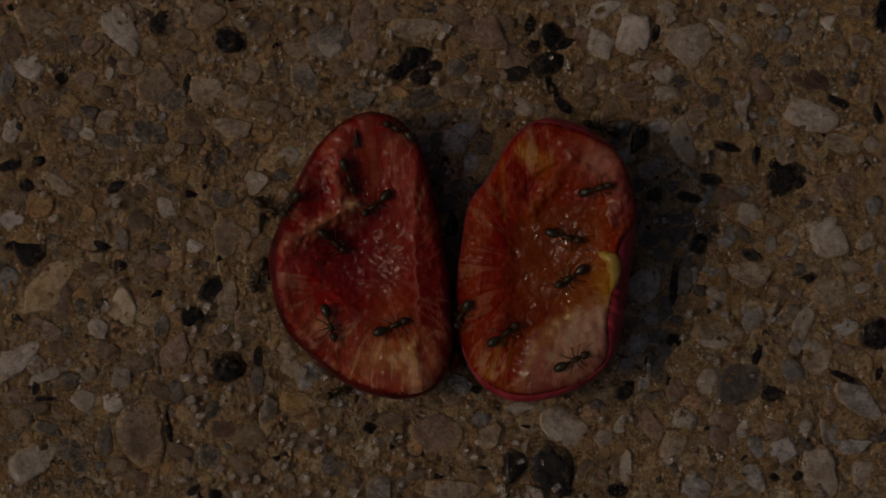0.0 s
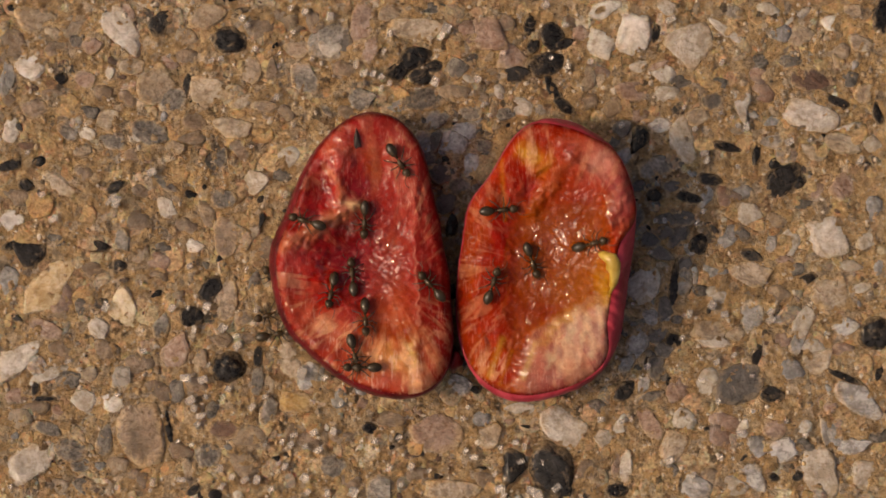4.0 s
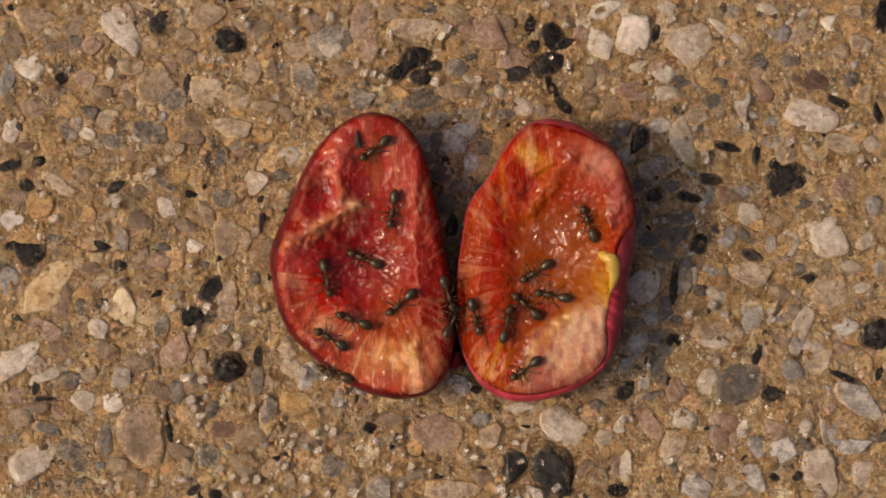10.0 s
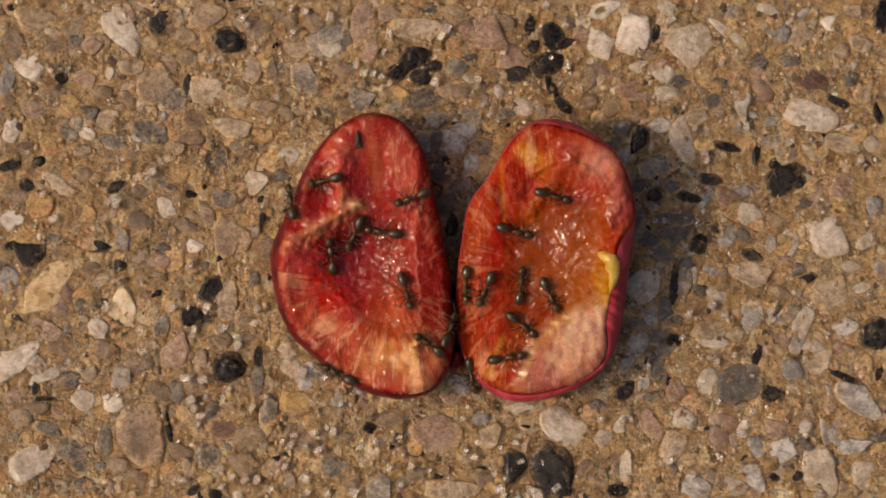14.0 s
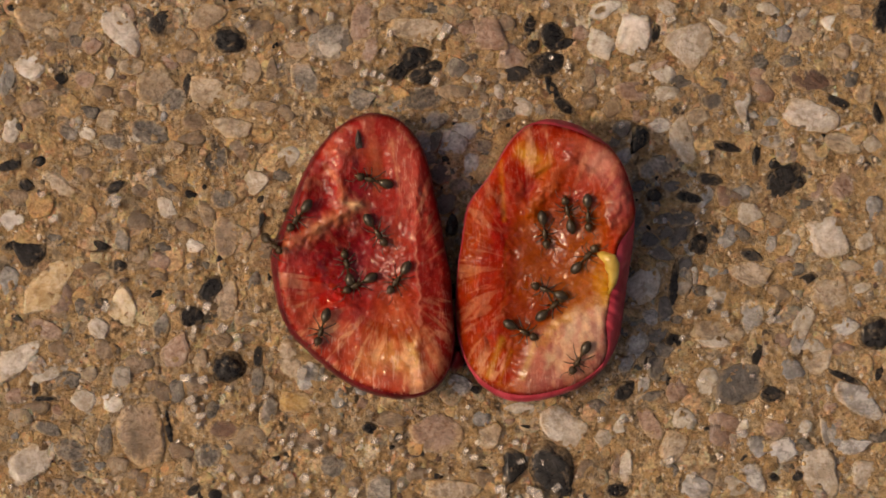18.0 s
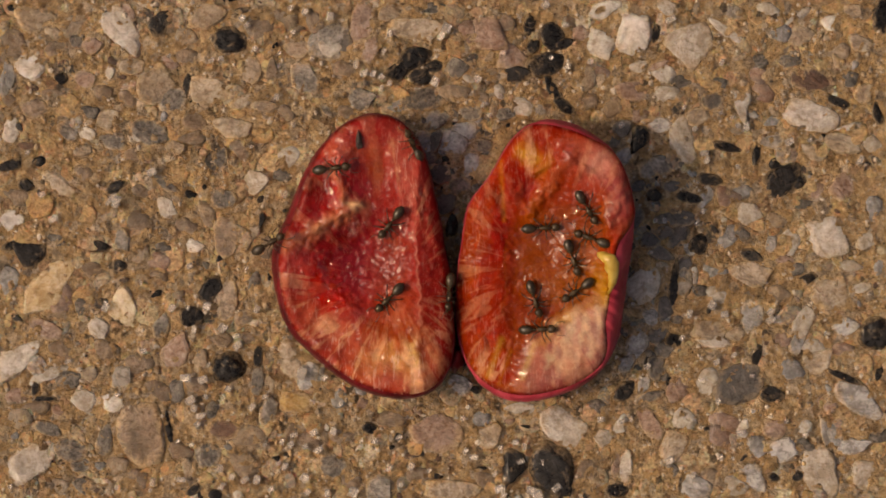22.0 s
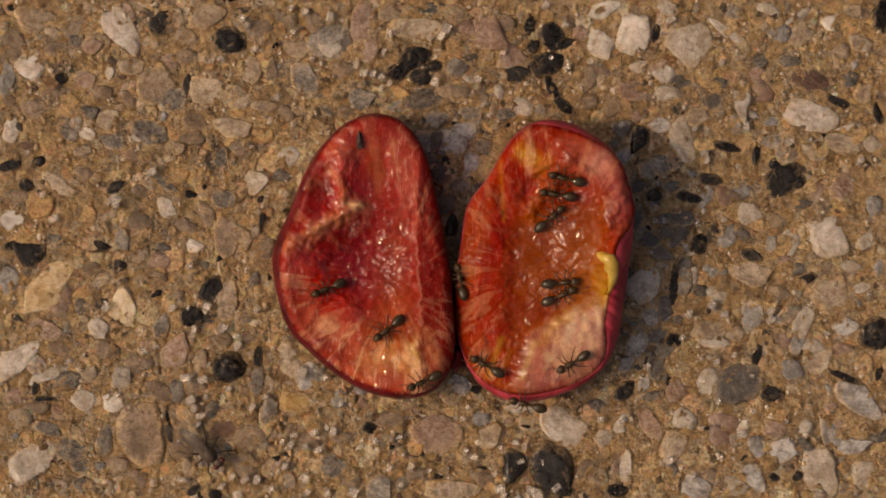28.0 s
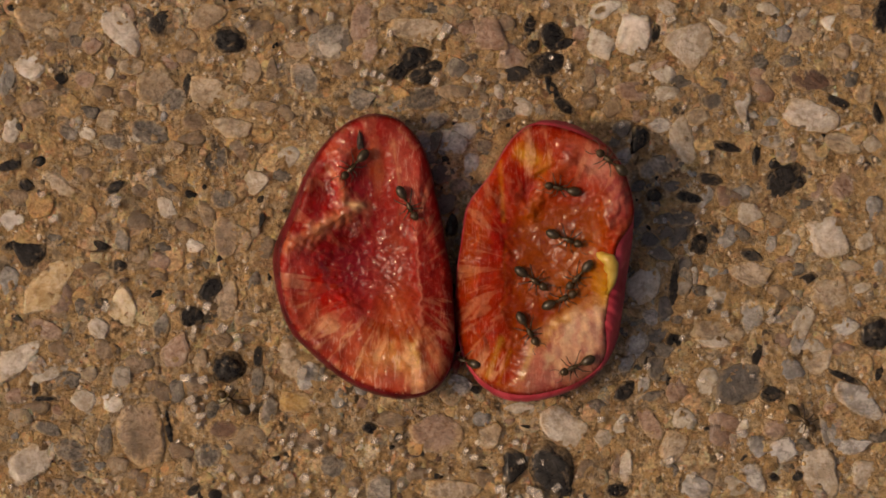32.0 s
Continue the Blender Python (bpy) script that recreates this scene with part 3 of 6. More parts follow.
pebble("tan", 610, 122, 42, 30, 0)
pebble("tan", 620, 200, 42, 24, 0)
pebble("cream", 800, 165, 62, 28, 0)
pebble("tan", 850, 172, 40, 26, 0)
pebble("white", 922, 190, 42, 32, 0)
pebble("grey", 895, 200, 32, 26, 0)
pebble("grey", 770, 15, 52, 20, 0)
pebble("pink", 1032, 60, 36, 30, 0)
pebble("tan", 1010, 40, 30, 26, 0)
pebble("cream", 1040, 140, 44, 32, 80)
pebble("tan", 1040, 180, 36, 28, 0)
pebble("pale", 700, 190, 30, 22, 0)
pebble("tan", 870, 130, 30, 22, 0)
pebble("pink", 1060, 130, 36, 32, 0)
pebble("cream", 1086, 192, 40, 32, 80)
pebble("pink", 1130, 202, 42, 28, 0)
pebble("white", 1180, 168, 42, 32, 0)
pebble("grey", 1210, 146, 48, 26, 0)
pebble("grey", 1270, 150, 32, 24, 0)
pebble("pink", 1340, 130, 46, 36, 0)
pebble("pale", 1380, 60, 36, 30, 0)
pebble("white", 1360, 20, 42, 30, 0)
pebble("white", 1412, 30, 54, 15, 40)
pebble("grey", 1345, 108, 32, 26, 0)
pebble("cream", 1482, 92, 40, 30, 0)
pebble("grey", 1400, 105, 38, 26, 0)
pebble("pink", 1350, 162, 42, 38, 0)
pebble("pale", 1365, 215, 26, 18, 20)
pebble("white", 1320, 172, 36, 18, -75)
pebble("cream", 1300, 226, 38, 24, 0)
pebble("dark", 1376, 290, 28, 22, 0)
pebble("grey", 1502, 140, 32, 28, 0)
pebble("white", 1546, 260, 42, 38, 0)
pebble("cream", 1440, 270, 52, 28, -10)
pebble("dark", 1456, 241, 12, 8, 0)
pebble("white", 1500, 226, 46, 12, 12)
pebble("tan", 30, 350, 52, 30, 0)
pebble("tan", 150, 310, 42, 38, 0)
pebble("dark", 338, 345, 20, 15, 0)
pebble("tan", 250, 392, 52, 38, 0)
pebble("tan", 330, 400, 42, 30, 0)
pebble("tan", 250, 338, 32, 24, 0)
pebble("grey", 100, 425, 32, 20, 0)
pebble("cream", 250, 446, 42, 28, 80)
pebble("grey", 290, 440, 32, 22, 0)
pebble("pink", 280, 462, 42, 28, 0)
pebble("tan", 170, 482, 52, 36, 0)
pebble("pale", 16, 502, 52, 36, 80)
pebble("pink", 112, 530, 52, 38, 80)
pebble("grey", 142, 546, 32, 20, 80)
pebble("cream", 310, 515, 32, 28, 0)
pebble("dark", 275, 520, 22, 14, 20)
pebble("tan", 280, 490, 32, 22, 0)
pebble("dark", 480, 485, 28, 12, 80)
pebble("grey", 450, 500, 40, 20, 85)
pebble("tan", 470, 440, 42, 28, 80)
pebble("grey", 500, 310, 32, 24, 0)
pebble("tan", 430, 562, 32, 28, 0)
pebble("cream", 450, 412, 38, 20, 85)
pebble("brown", 215, 497, 26, 8, 10)
pebble("grey", 365, 470, 14, 12, 0)
pebble("pink", 1290, 350, 42, 38, 0)
pebble("pale", 1310, 340, 38, 24, 0)
pebble("pale", 1290, 420, 46, 34, 80)
pebble("grey", 1312, 415, 28, 24, 0)
pebble("cream", 1376, 390, 32, 26, 0)
pebble("white", 1400, 430, 42, 34, 80)
pebble("pink", 1450, 340, 32, 28, 0)
pebble("grey", 1420, 362, 32, 16, 0)
pebble("pale", 1546, 370, 42, 28, 80)
pebble("white", 1500, 470, 52, 20, 0)
pebble("pink", 1390, 462, 42, 24, 0)
pebble("pale", 1266, 480, 42, 26, 0)
pebble("white", 1270, 522, 42, 30, 0)
pebble("grey", 1240, 515, 32, 22, 0)
pebble("cream", 1380, 520, 42, 30, 0)
pebble("white", 1226, 496, 52, 18, 85)
pebble("cream", 1300, 592, 32, 26, 0)
pebble("pink", 1380, 602, 42, 28, 0)
pebble("pale", 1560, 470, 38, 26, 80)
pebble("tan", 110, 622, 52, 36, 0)
pebble("tan", 190, 620, 42, 38, 0)
pebble("white", 84, 664, 74, 22, 24)
pebble("grey", 120, 672, 42, 30, 0)
pebble("cream", 155, 662, 32, 26, 0)
pebble("tan", 246, 640, 52, 38, 0)
pebble("cream", 352, 640, 42, 34, 80)
pebble("tan", 350, 682, 42, 30, 0)
pebble("tan", 280, 692, 52, 38, 0)
pebble("grey", 312, 692, 42, 28, 80)
pebble("tan", 440, 600, 32, 24, 0)
pebble("cream", 28, 740, 54, 38, -20)
pebble("tan", 60, 722, 52, 24, 0)
pebble("pink", 30, 700, 42, 28, 0)
pebble("tan", 320, 802, 42, 38, 0)
pebble("cream", 336, 836, 52, 20, -80)
pebble("grey", 376, 722, 36, 24, 80)
pebble("cream", 440, 772, 62, 38, 0)
pebble("cream", 430, 822, 62, 48, 0)
pebble("cream", 205, 826, 42, 34, 0)
pebble("grey", 150, 862, 42, 28, 0)
pebble("brown", 175, 870, 22, 12, 0)
pebble("tan", 240, 850, 42, 38, 0)
pebble("cream", 100, 862, 42, 28, 0)
pebble("dark", 508, 806, 14, 9, 0)
pebble("tan", 515, 772, 42, 34, 80)
pebble("pale", 600, 706, 32, 26, 60)
pebble("pink", 642, 722, 32, 22, 80)
pebble("tan", 546, 782, 42, 34, 0)
pebble("tan", 602, 772, 42, 28, 0)
pebble("tan", 690, 742, 52, 28, 0)
pebble("brown", 730, 802, 38, 26, 0)
pebble("pale", 850, 742, 32, 26, 0)
pebble("white", 922, 724, 54, 24, 10)
pebble("tan", 740, 842, 42, 28, 0)
pebble("dark", 776, 844, 15, 12, 0)
pebble("dark", 776, 860, 13, 11, 0)
pebble("tan", 862, 850, 42, 28, 0)
pebble("dark", 850, 831, 22, 9, 0)
pebble("tan", 620, 852, 40, 30, 0)
pebble("tan", 1040, 832, 40, 34, 0)
pebble("grey", 1060, 722, 42, 28, 0)
pebble("white", 1102, 750, 34, 28, 80)
pebble("white", 1210, 742, 42, 38, 0)
pebble("pink", 1270, 772, 52, 38, 0)
pebble("pink", 1282, 746, 52, 28, -15)
pebble("pale", 1342, 792, 44, 38, 0)
pebble("cream", 1392, 802, 42, 38, 0)
pebble("grey", 1422, 790, 38, 28, 0)
pebble("white", 1250, 682, 60, 38, 80)
pebble("pink", 1200, 692, 50, 38, 80)
pebble("pink", 1470, 720, 22, 17, 0)
pebble("pale", 1400, 660, 52, 46, 0)
pebble("white", 1440, 620, 52, 38, 0)
pebble("pink", 1490, 622, 42, 28, 0)
pebble("dark", 1556, 662, 26, 13, 80)
pebble("grey", 1190, 832, 26, 22, 0)
pebble("white", 1302, 862, 44, 36, 0)
pebble("pale", 1480, 772, 42, 38, 0)
pebble("white", 1420, 756, 32, 24, 0)
pebble("grey", 1560, 772, 42, 22, 0)
pebble("cream", 1260, 848, 40, 34, 0)
pebble("pink", 1336, 852, 40, 30, 0)
scatter(120, 10, 20, random.Random(21))
# Dark pebbles put in for the ground's tiny dark holes.
scatter(90, 3.5, 8, random.Random(22), ("dark", "dark", "brown"))
scatter(110, 4, 9, random.Random(23), ("white", "pale", "pink"))
# Extra pebbles where the fruit's shadow falls, mostly grey and dark to deepen it.
for area in ((1095, 1225, 215, 690), (745, 865, 190, 340)):
    scatter(34, 3, 8, random.Random(24), ("pale", "grey", "dark", "grey"), area, 0.1)
join_pebbles()


# ---- fruit ----
class Half:
    """One half of the fruit: its outline is a sum of waves round the middle, its cut face looks up and leans a little inwards."""

    def __init__(self, px, py, waves, lean, seed):
        self.px, self.py, self.waves, self.lean, self.seed = px, py, waves, lean, seed
        # stretches of the edge where skin shows beside the flesh: from, to, softness in degrees, share of the radius
        self.flanks = ((120, 205, 22, 0.085), (205, 290, 18, 0.05)) if seed == 1 else ((-52, 20, 7, 0.20), (-120, -52, 12, 0.035), (66, 92, 7, 0.05))
        self.heart = (690, 500) if seed == 1 else (962, 470)
        self.unit = K * (H - 0.0045) / H
        self.top, self.belly, self.drift = 0.0068, 0.0034, 5.0 if seed == 1 else -2.0
        self.rise = 0.0 if seed == 1 else 0.16

    def radius(self, a):
        r = self.waves[0]
        for k in range(1, len(self.waves) // 2 + 1):
            r += self.waves[2 * k - 1] * math.cos(k * a) + self.waves[2 * k] * math.sin(k * a)
        return r

    def inset(self, a):
        f = 0.984
        for low, high, soft, deep in self.flanks:
            d = (math.degrees(a) - (low + high) / 2 + 180) % 360 - 180
            half = (high - low) / 2
            f -= deep * step(d + half, soft / 2.5) * step(half - d, soft / 2.5)
        return f

    def face(self, s, a):
        """Height of the cut face at the share s of the way to its edge."""
        r = self.radius(a) * self.inset(a) * s
        dx, dy = r * math.cos(a), r * math.sin(a)
        x, y = self.px + dx, self.py - dy
        z = self.top + (self.lean * dx + self.rise * dy) * self.unit
        z -= 0.0004 * (1 - s * s)
        edge = max(0.0, (s - 0.88) / 0.12)
        z -= 0.0005 * edge ** 2.2
        return z + self.relief(x, y, s, a)

    def rim(self, a):
        return self.face(1.0, a)

    def skin(self, q, a):
        """Share of the radius and height along the skin, from the edge of the face down to the ground."""
        f = self.inset(a)
        if q < 0.35:
            b = q / 0.35 * math.pi / 2
            return f + (1 - f) * math.sin(b), self.belly + (self.rim(a) - self.belly) * math.cos(b)
        b = (q - 0.35) / 0.65 * math.pi / 2
        return 0.42 + 0.58 * math.cos(b), self.belly * (1 - math.sin(b)) - 0.0003

    def height(self, x, y):
        """Height of the upper surface over a place of the world, or None beside it."""
        cx, cy, _ = spot(self.px, self.py, 0.0045)
        dx, dy = (x - cx) / self.unit, (y - cy) / self.unit
        a, rho = math.atan2(dy, dx), math.hypot(dx, dy)
        r = self.radius(a)
        f = self.inset(a)
        if rho <= f * r:
            return self.face(rho / (f * r), a)
        if rho <= r:
            b = math.asin((rho / r - f) / (1 - f))
            return self.belly + (self.rim(a) - self.belly) * math.cos(b)
        return None


def bump_at(x, y, cx, cy, wx, wy, turn=0.0):
    """A smooth spot, 1 in its middle."""
    c, s = math.cos(radians(turn)), math.sin(radians(turn))
    dx, dy = x - cx, cy - y
    u, v = (dx * c + dy * s) / wx, (-dx * s + dy * c) / wy
    return math.exp(-(u * u + v * v))


def near_line(x, y, ax, ay, bx, by, w):
    t = max(0.0, min(1.0, ((x - ax) * (bx - ax) + (y - ay) * (by - ay)) / ((bx - ax) ** 2 + (by - ay) ** 2)))
    d = math.hypot(x - ax - t * (bx - ax), y - ay - t * (by - ay))
    return math.exp(-(d / w) ** 2)


def step(v, soft):
    return 1 / (1 + math.exp(-max(-30.0, min(30.0, v / soft))))


def folds(x, y, seed):
    """Slow wrinkles of the flesh, about -1 to 1."""
    p = Vector((x * 0.02, y * 0.02, seed))
    return noise.noise(p) * 0.6 + noise.noise(p * 2.7) * 0.3


def warped(x, y, seed):
    """The place shifted unevenly, so that nothing on the flesh has a drawn edge."""
    p, q = Vector((x * 0.03, y * 0.03, seed)), Vector((x * 0.10, y * 0.10, seed))
    return (x + 10 * noise.noise(p) + 6 * noise.noise(q), y + 10 * noise.noise(p + Vector((9, 4, 2))) + 6 * noise.noise(q + Vector((5, 8, 1))))


def flesh(r, g, b):
    """Pigment from a sRGB colour."""
    light = [((v / 255 + 0.055) / 1.055) ** 2.4 for v in (r, g, b)]
    return light[0], light[1], light[2]


def dab(under, share, colour):
    """Pigment laid over pigment."""
    k = max(0.0, min(1.0, share))
    return tuple(u + (v - u) * k for u, v in zip(under, flesh(*colour)))


def light_fitted(c, k, deep):
    """Pigment scaled for the sun on each half, less the sky's sheen, contrast raised."""
    k *= ((0.4 * c[0] + 0.6 * c[1]) / 0.17) ** 0.24
    return min(0.85, k * c[0]), k * max(0.02 * c[0], c[1] - deep), 0.9 * k * max(0.002, c[2] - deep)


class LeftHalf(Half):
    def relief(self, x, y, s, a):
        z = 0.00022 * folds(x, y, 3) + 0.000012 * noise.noise(Vector((x * 0.12, y * 0.12, 2)))
        x, y = warped(x, y, 3)
        z -= 0.00075 * bump_at(x, y, 605, 470, 55, 75, -55)
        side = (x - 570) * 0.75 - (y - 480) * 0.66
        z -= 0.00030 * step(side, 4) * bump_at(x, y, 640, 500, 90, 95)
        ridge = max(near_line(x, y, 515, 430, 575, 395, 15), near_line(x, y, 575, 395, 625, 362, 13), 0.8 * near_line(x, y, 606, 355, 598, 285, 14))
        z += 0.00046 * ridge
        z -= 0.00045 * bump_at(x, y, 566, 322, 20, 42, 12)
        z += 0.00040 * bump_at(x, y, 612, 275, 20, 26)
        z -= 0.00020 * bump_at(x, y, 612, 405, 26, 15, 30)
        z -= 0.00022 * step(735 - x, 5) * bump_at(x, y, 690, 470, 60, 130)
        z -= (0.58 - 0.32 * step(y - 390, 20)) * max(0.0, x - 738) * self.unit
        z += 0.00010 * math.sin(26 * a + 4 * noise.noise(Vector((x * 0.02, y * 0.02, 1)))) * max(0.0, s - 0.45)
        return z

    def pigments(self, x, y, s, a):
        """Colour of the flesh, share of fibres, share of juice."""
        x, y = warped(x, y, 3)
        d = lambda cx, cy, wx, wy, turn=0.0: bump_at(x, y, cx, cy, wx, wy, turn)
        f = max(0.0, min(1.0, 0.5 + folds(x, y, 11) * 1.3))
        g = max(0.0, min(1.0, 0.5 + folds(y, x, 47) * 1.5))
        below = step(y - 556 - 40 * (f - 0.5) + 0.25 * max(0.0, 620 - x), 12) * step(752 - x + 0.1 * (y - 600), 10)
        right = step(x - 736, 3 + 0.10 * max(0.0, y - 520)) * step(y - 390, 25) * (1 - 0.6 * step(y - 610, 20))
        flank = step(s - 0.84, 0.035) * step(math.degrees(a) % 360 - 192, 6) * step(258 - math.degrees(a) % 360, 8)
        c = flesh(192, 46, 48)
        c = dab(c, 0.85 * d(720, 312, 27, 108, 15) * (0.7 + 0.4 * f), (206, 116, 102))
        c = dab(c, 0.6 * d(665, 222, 45, 20), (178, 62, 60))
        c = dab(c, 0.75 * d(597, 262, 40, 32) * (0.6 + 0.5 * g), (214, 112, 86))
        c = dab(c, 0.85 * d(662, 302, 20, 42), (188, 84, 42))
        c = dab(c, 0.6 * d(640, 272, 30, 16), (200, 96, 66))
        c = dab(c, 0.8 * d(632, 335, 17, 38), (146, 52, 64))
        c = dab(c, 0.9 * d(569, 322, 13, 28, 10), (146, 10, 22))
        c = dab(c, 0.85 * near_line(x, y, 550, 300, 508, 400, 24), (150, 22, 30))
        c = dab(c, 0.9 * d(628, 470, 50, 72, -20), (152, 46, 58))
        c = dab(c, 0.8 * d(695, 470, 36, 95) * (0.7 + 0.4 * g), (178, 88, 62))
        c = dab(c, 0.85 * near_line(x, y, 598, 425, 645, 388, 22), (140, 20, 38))
        c = dab(c, 0.6 * d(548, 440, 32, 14, 25), (172, 36, 46))
        c = dab(c, 0.8 * near_line(x, y, 505, 438, 560, 406, 13) * (0.6 + 0.5 * f), (222, 142, 98))
        c = dab(c, 0.85 * near_line(x, y, 555, 407, 612, 378, 13) * (0.7 + 0.4 * f), (228, 154, 112))
        c = dab(c, 0.55 * d(583, 308, 20, 8, 15), (222, 140, 120))
        c = dab(c, 0.95 * d(622, 360, 17, 9, -35), (244, 210, 168))
        c = dab(c, 0.5 * d(606, 340, 8, 22), (226, 150, 110))
        c = dab(c, 0.7 * d(520, 492, 40, 40) * (0.5 + 0.6 * g), (212, 96, 84))
        c = dab(c, 0.6 * d(535, 545, 42, 36), (220, 76, 60))
        c = dab(c, 0.6 * d(700, 545, 36, 34), (198, 94, 44))
        c = dab(c, 0.8 * below * (0.55 + 0.5 * f), (226, 114, 80))
        c = dab(c, 0.75 * d(575, 572, 52, 26, -20) * (0.5 + 0.6 * g), (230, 140, 112))
        c = dab(c, 0.8 * d(690, 636, 58, 32) * (0.6 + 0.5 * f), (242, 182, 112))
        c = dab(c, 0.6 * d(705, 676, 55, 16), (220, 116, 96))
        c = dab(c, 0.5 * d(540, 600, 36, 18, -45), (206, 84, 62))
        c = dab(c, 0.95 * near_line(x, y, 566, 495, 592, 538, 22), (222, 10, 12))
        c = dab(c, 0.7 * d(630, 566, 20, 14), (206, 38, 26))
        c = dab(c, 0.95 * min(1.0, 1.3 * d(712, 588, 38, 17)), (188, 80, 10))
        c = dab(c, 0.85 * d(657, 580, 24, 12), (198, 78, 20))
        c = dab(c, 0.9 * near_line(x, y, 727, 608, 735, 642, 8), (238, 200, 118))
        c = dab(c, 0.5 * near_line(x, y, 690, 610, 694, 650, 6), (236, 186, 110))
        # Rose-red strip, its pigment darkened for shade on the side facing away from sun.
        c = dab(c, 0.85 * right, (154, 50, 46))
        c = dab(c, 0.7 * near_line(x, y, 748, 580, 775, 650, 10), (210, 130, 96))
        c = dab(c, 0.35 * near_line(x, y, 734, 440, 739, 570, 2.5), (230, 170, 150))
        c = dab(c, 0.75 * flank, (152, 36, 30))
        c = dab(c, step(s - 0.984, 0.006), (122, 12, 18))
        fibre = max(1.0 * below * (0.55 + 0.5 * f), 0.38 * right, 0.75 * d(722, 310, 26, 95, 15), 0.5 * d(515, 500, 36, 55), 0.35 * d(600, 300, 36, 55), 0.12)
        fibre *= 0.15 + 0.85 * step(math.hypot(x - 690, y - 490) - 95, 14)
        fibre *= (1 - 0.85 * d(704, 585, 50, 18)) * (1 - 0.8 * d(640, 470, 50, 65)) * (1 - 0.6 * flank)
        wet = max(0.3 * step(730 - x, 8), d(600, 262, 45, 45), near_line(x, y, 598, 270, 588, 375, 22), near_line(x, y, 515, 430, 615, 360, 22), 0.9 * near_line(x, y, 560, 470, 645, 575, 14),
                  0.8 * d(690, 470, 40, 90), 0.8 * d(530, 480, 40, 40), 0.8 * d(690, 640, 60, 40), 0.6 * d(660, 330, 30, 60), d(635, 388, 14, 10),
                  0.7 * d(505, 370, 20, 70, 12), 0.7 * d(570, 600, 60, 30))
        return light_fitted(c, 0.50, 0.019), fibre, wet


class RightHalf(Half):
    def relief(self, x, y, s, a):
        z = 0.00022 * folds(x, y, 23) + 0.000012 * noise.noise(Vector((x * 0.12, y * 0.12, 4)))
        x, y = warped(x, y, 23)
        box = step(x - 903, 9) * step(1068 - x, 9) * step(y - 325, 20) * step(600 - y - 0.6 * (x - 950), 12)
        z -= 0.00055 * box
        z += 0.00025 * bump_at(x, y, 1025, 605, 55, 70, -40)
        z += 0.00045 * near_line(x, y, 1085, 330, 1090, 600, 16)
        z -= 0.00016 * near_line(x, y, 885, 275, 893, 385, 10)
        z -= 0.00014 * near_line(x, y, 865, 600, 842, 690, 9)
        z += 0.00034 * max(near_line(x, y, 938, 372, 1003, 288, 13), near_line(x, y, 1003, 288, 1055, 318, 12), near_line(x, y, 1055, 318, 1078, 400, 10))
        z += 0.00020 * near_line(x, y, 955, 300, 1010, 275, 10) - 0.00025 * near_line(x, y, 930, 345, 960, 310, 10)
        z -= 0.70 * max(0.0, 850 - x) * self.unit * step(y - 320, 20)
        z += 0.00011 * math.sin(22 * a + 4 * noise.noise(Vector((x * 0.02, y * 0.02, 7)))) * max(0.0, s - 0.4)
        return z

    def pigments(self, x, y, s, a):
        """Colour of the flesh, share of fibres, share of juice."""
        u, v = x, y
        x, y = warped(x, y, 23)
        d = lambda cx, cy, wx, wy, turn=0.0: bump_at(x, y, cx, cy, wx, wy, turn)
        f = max(0.0, min(1.0, 0.5 + folds(x, y, 31) * 1.3))
        g = max(0.0, min(1.0, 0.5 + folds(y, x, 67) * 1.5))
        edge = y - 600 + 0.62 * (x - 925)
        moon = step(edge, 4) * step(x - 936 + 0.22 * (y - 600), 6) * step(y - 508, 8)
        left = step(898 - x, 8)
        c = flesh(212, 62, 34)
        c = dab(c, 0.75 * left * (0.1 + g), (224, 86, 36))
        c = dab(c, 0.6 * d(832, 480, 12, 85) * (0.5 + 0.6 * f), (230, 128, 62))
        c = dab(c, 0.6 * d(850, 395, 22, 40) * g, (228, 120, 74))
        c = dab(c, 0.7 * d(960, 242, 55, 20), (206, 70, 52))
        c = dab(c, 0.95 * d(884, 415, 15, 46, -8), (206, 22, 8))
        c = dab(c, 0.75 * d(938, 322, 17, 24), (200, 36, 12))
        c = dab(c, 0.5 * near_line(x, y, 905, 270, 912, 350, 7) * f, (206, 52, 26))
        c = dab(c, 0.65 * near_line(u, v, 886, 285, 893, 390, 4), (236, 150, 98))
        c = dab(c, 0.6 * d(1000, 330, 30, 18, 40), (212, 88, 50))
        c = dab(c, 0.8 * near_line(x, y, 938, 372, 1002, 288, 12), (214, 112, 92))
        c = dab(c, 0.95 * min(1.0, 1.3 * d(934, 276, 18, 15)), (242, 182, 108))
        c = dab(c, 0.85 * d(962, 292, 11, 24, -15), (236, 166, 106))
        c = dab(c, 0.8 * d(967, 258, 6, 20), (190, 44, 36))
        c = dab(c, 0.7 * d(1020, 258, 30, 18), (220, 112, 86))
        c = dab(c, 0.95 * min(1.0, 1.25 * d(1060, 292, 34, 32, -30)), (244, 172, 160))
        c = dab(c, 0.9 * min(1.0, 1.3 * d(1094, 358, 27, 46)), (204, 110, 114))
        c = dab(c, 0.5 * d(1074, 328, 12, 14) * g, (168, 60, 76))
        c = dab(c, 0.9 * step(x - 912, 8) * step(1066 - x, 8) * step(y - 372, 12) * step(596 - y, 10), (204, 116, 16))
        c = dab(c, 0.95 * min(1.0, 1.3 * d(1025, 380, 40, 26)), (190, 92, 4))
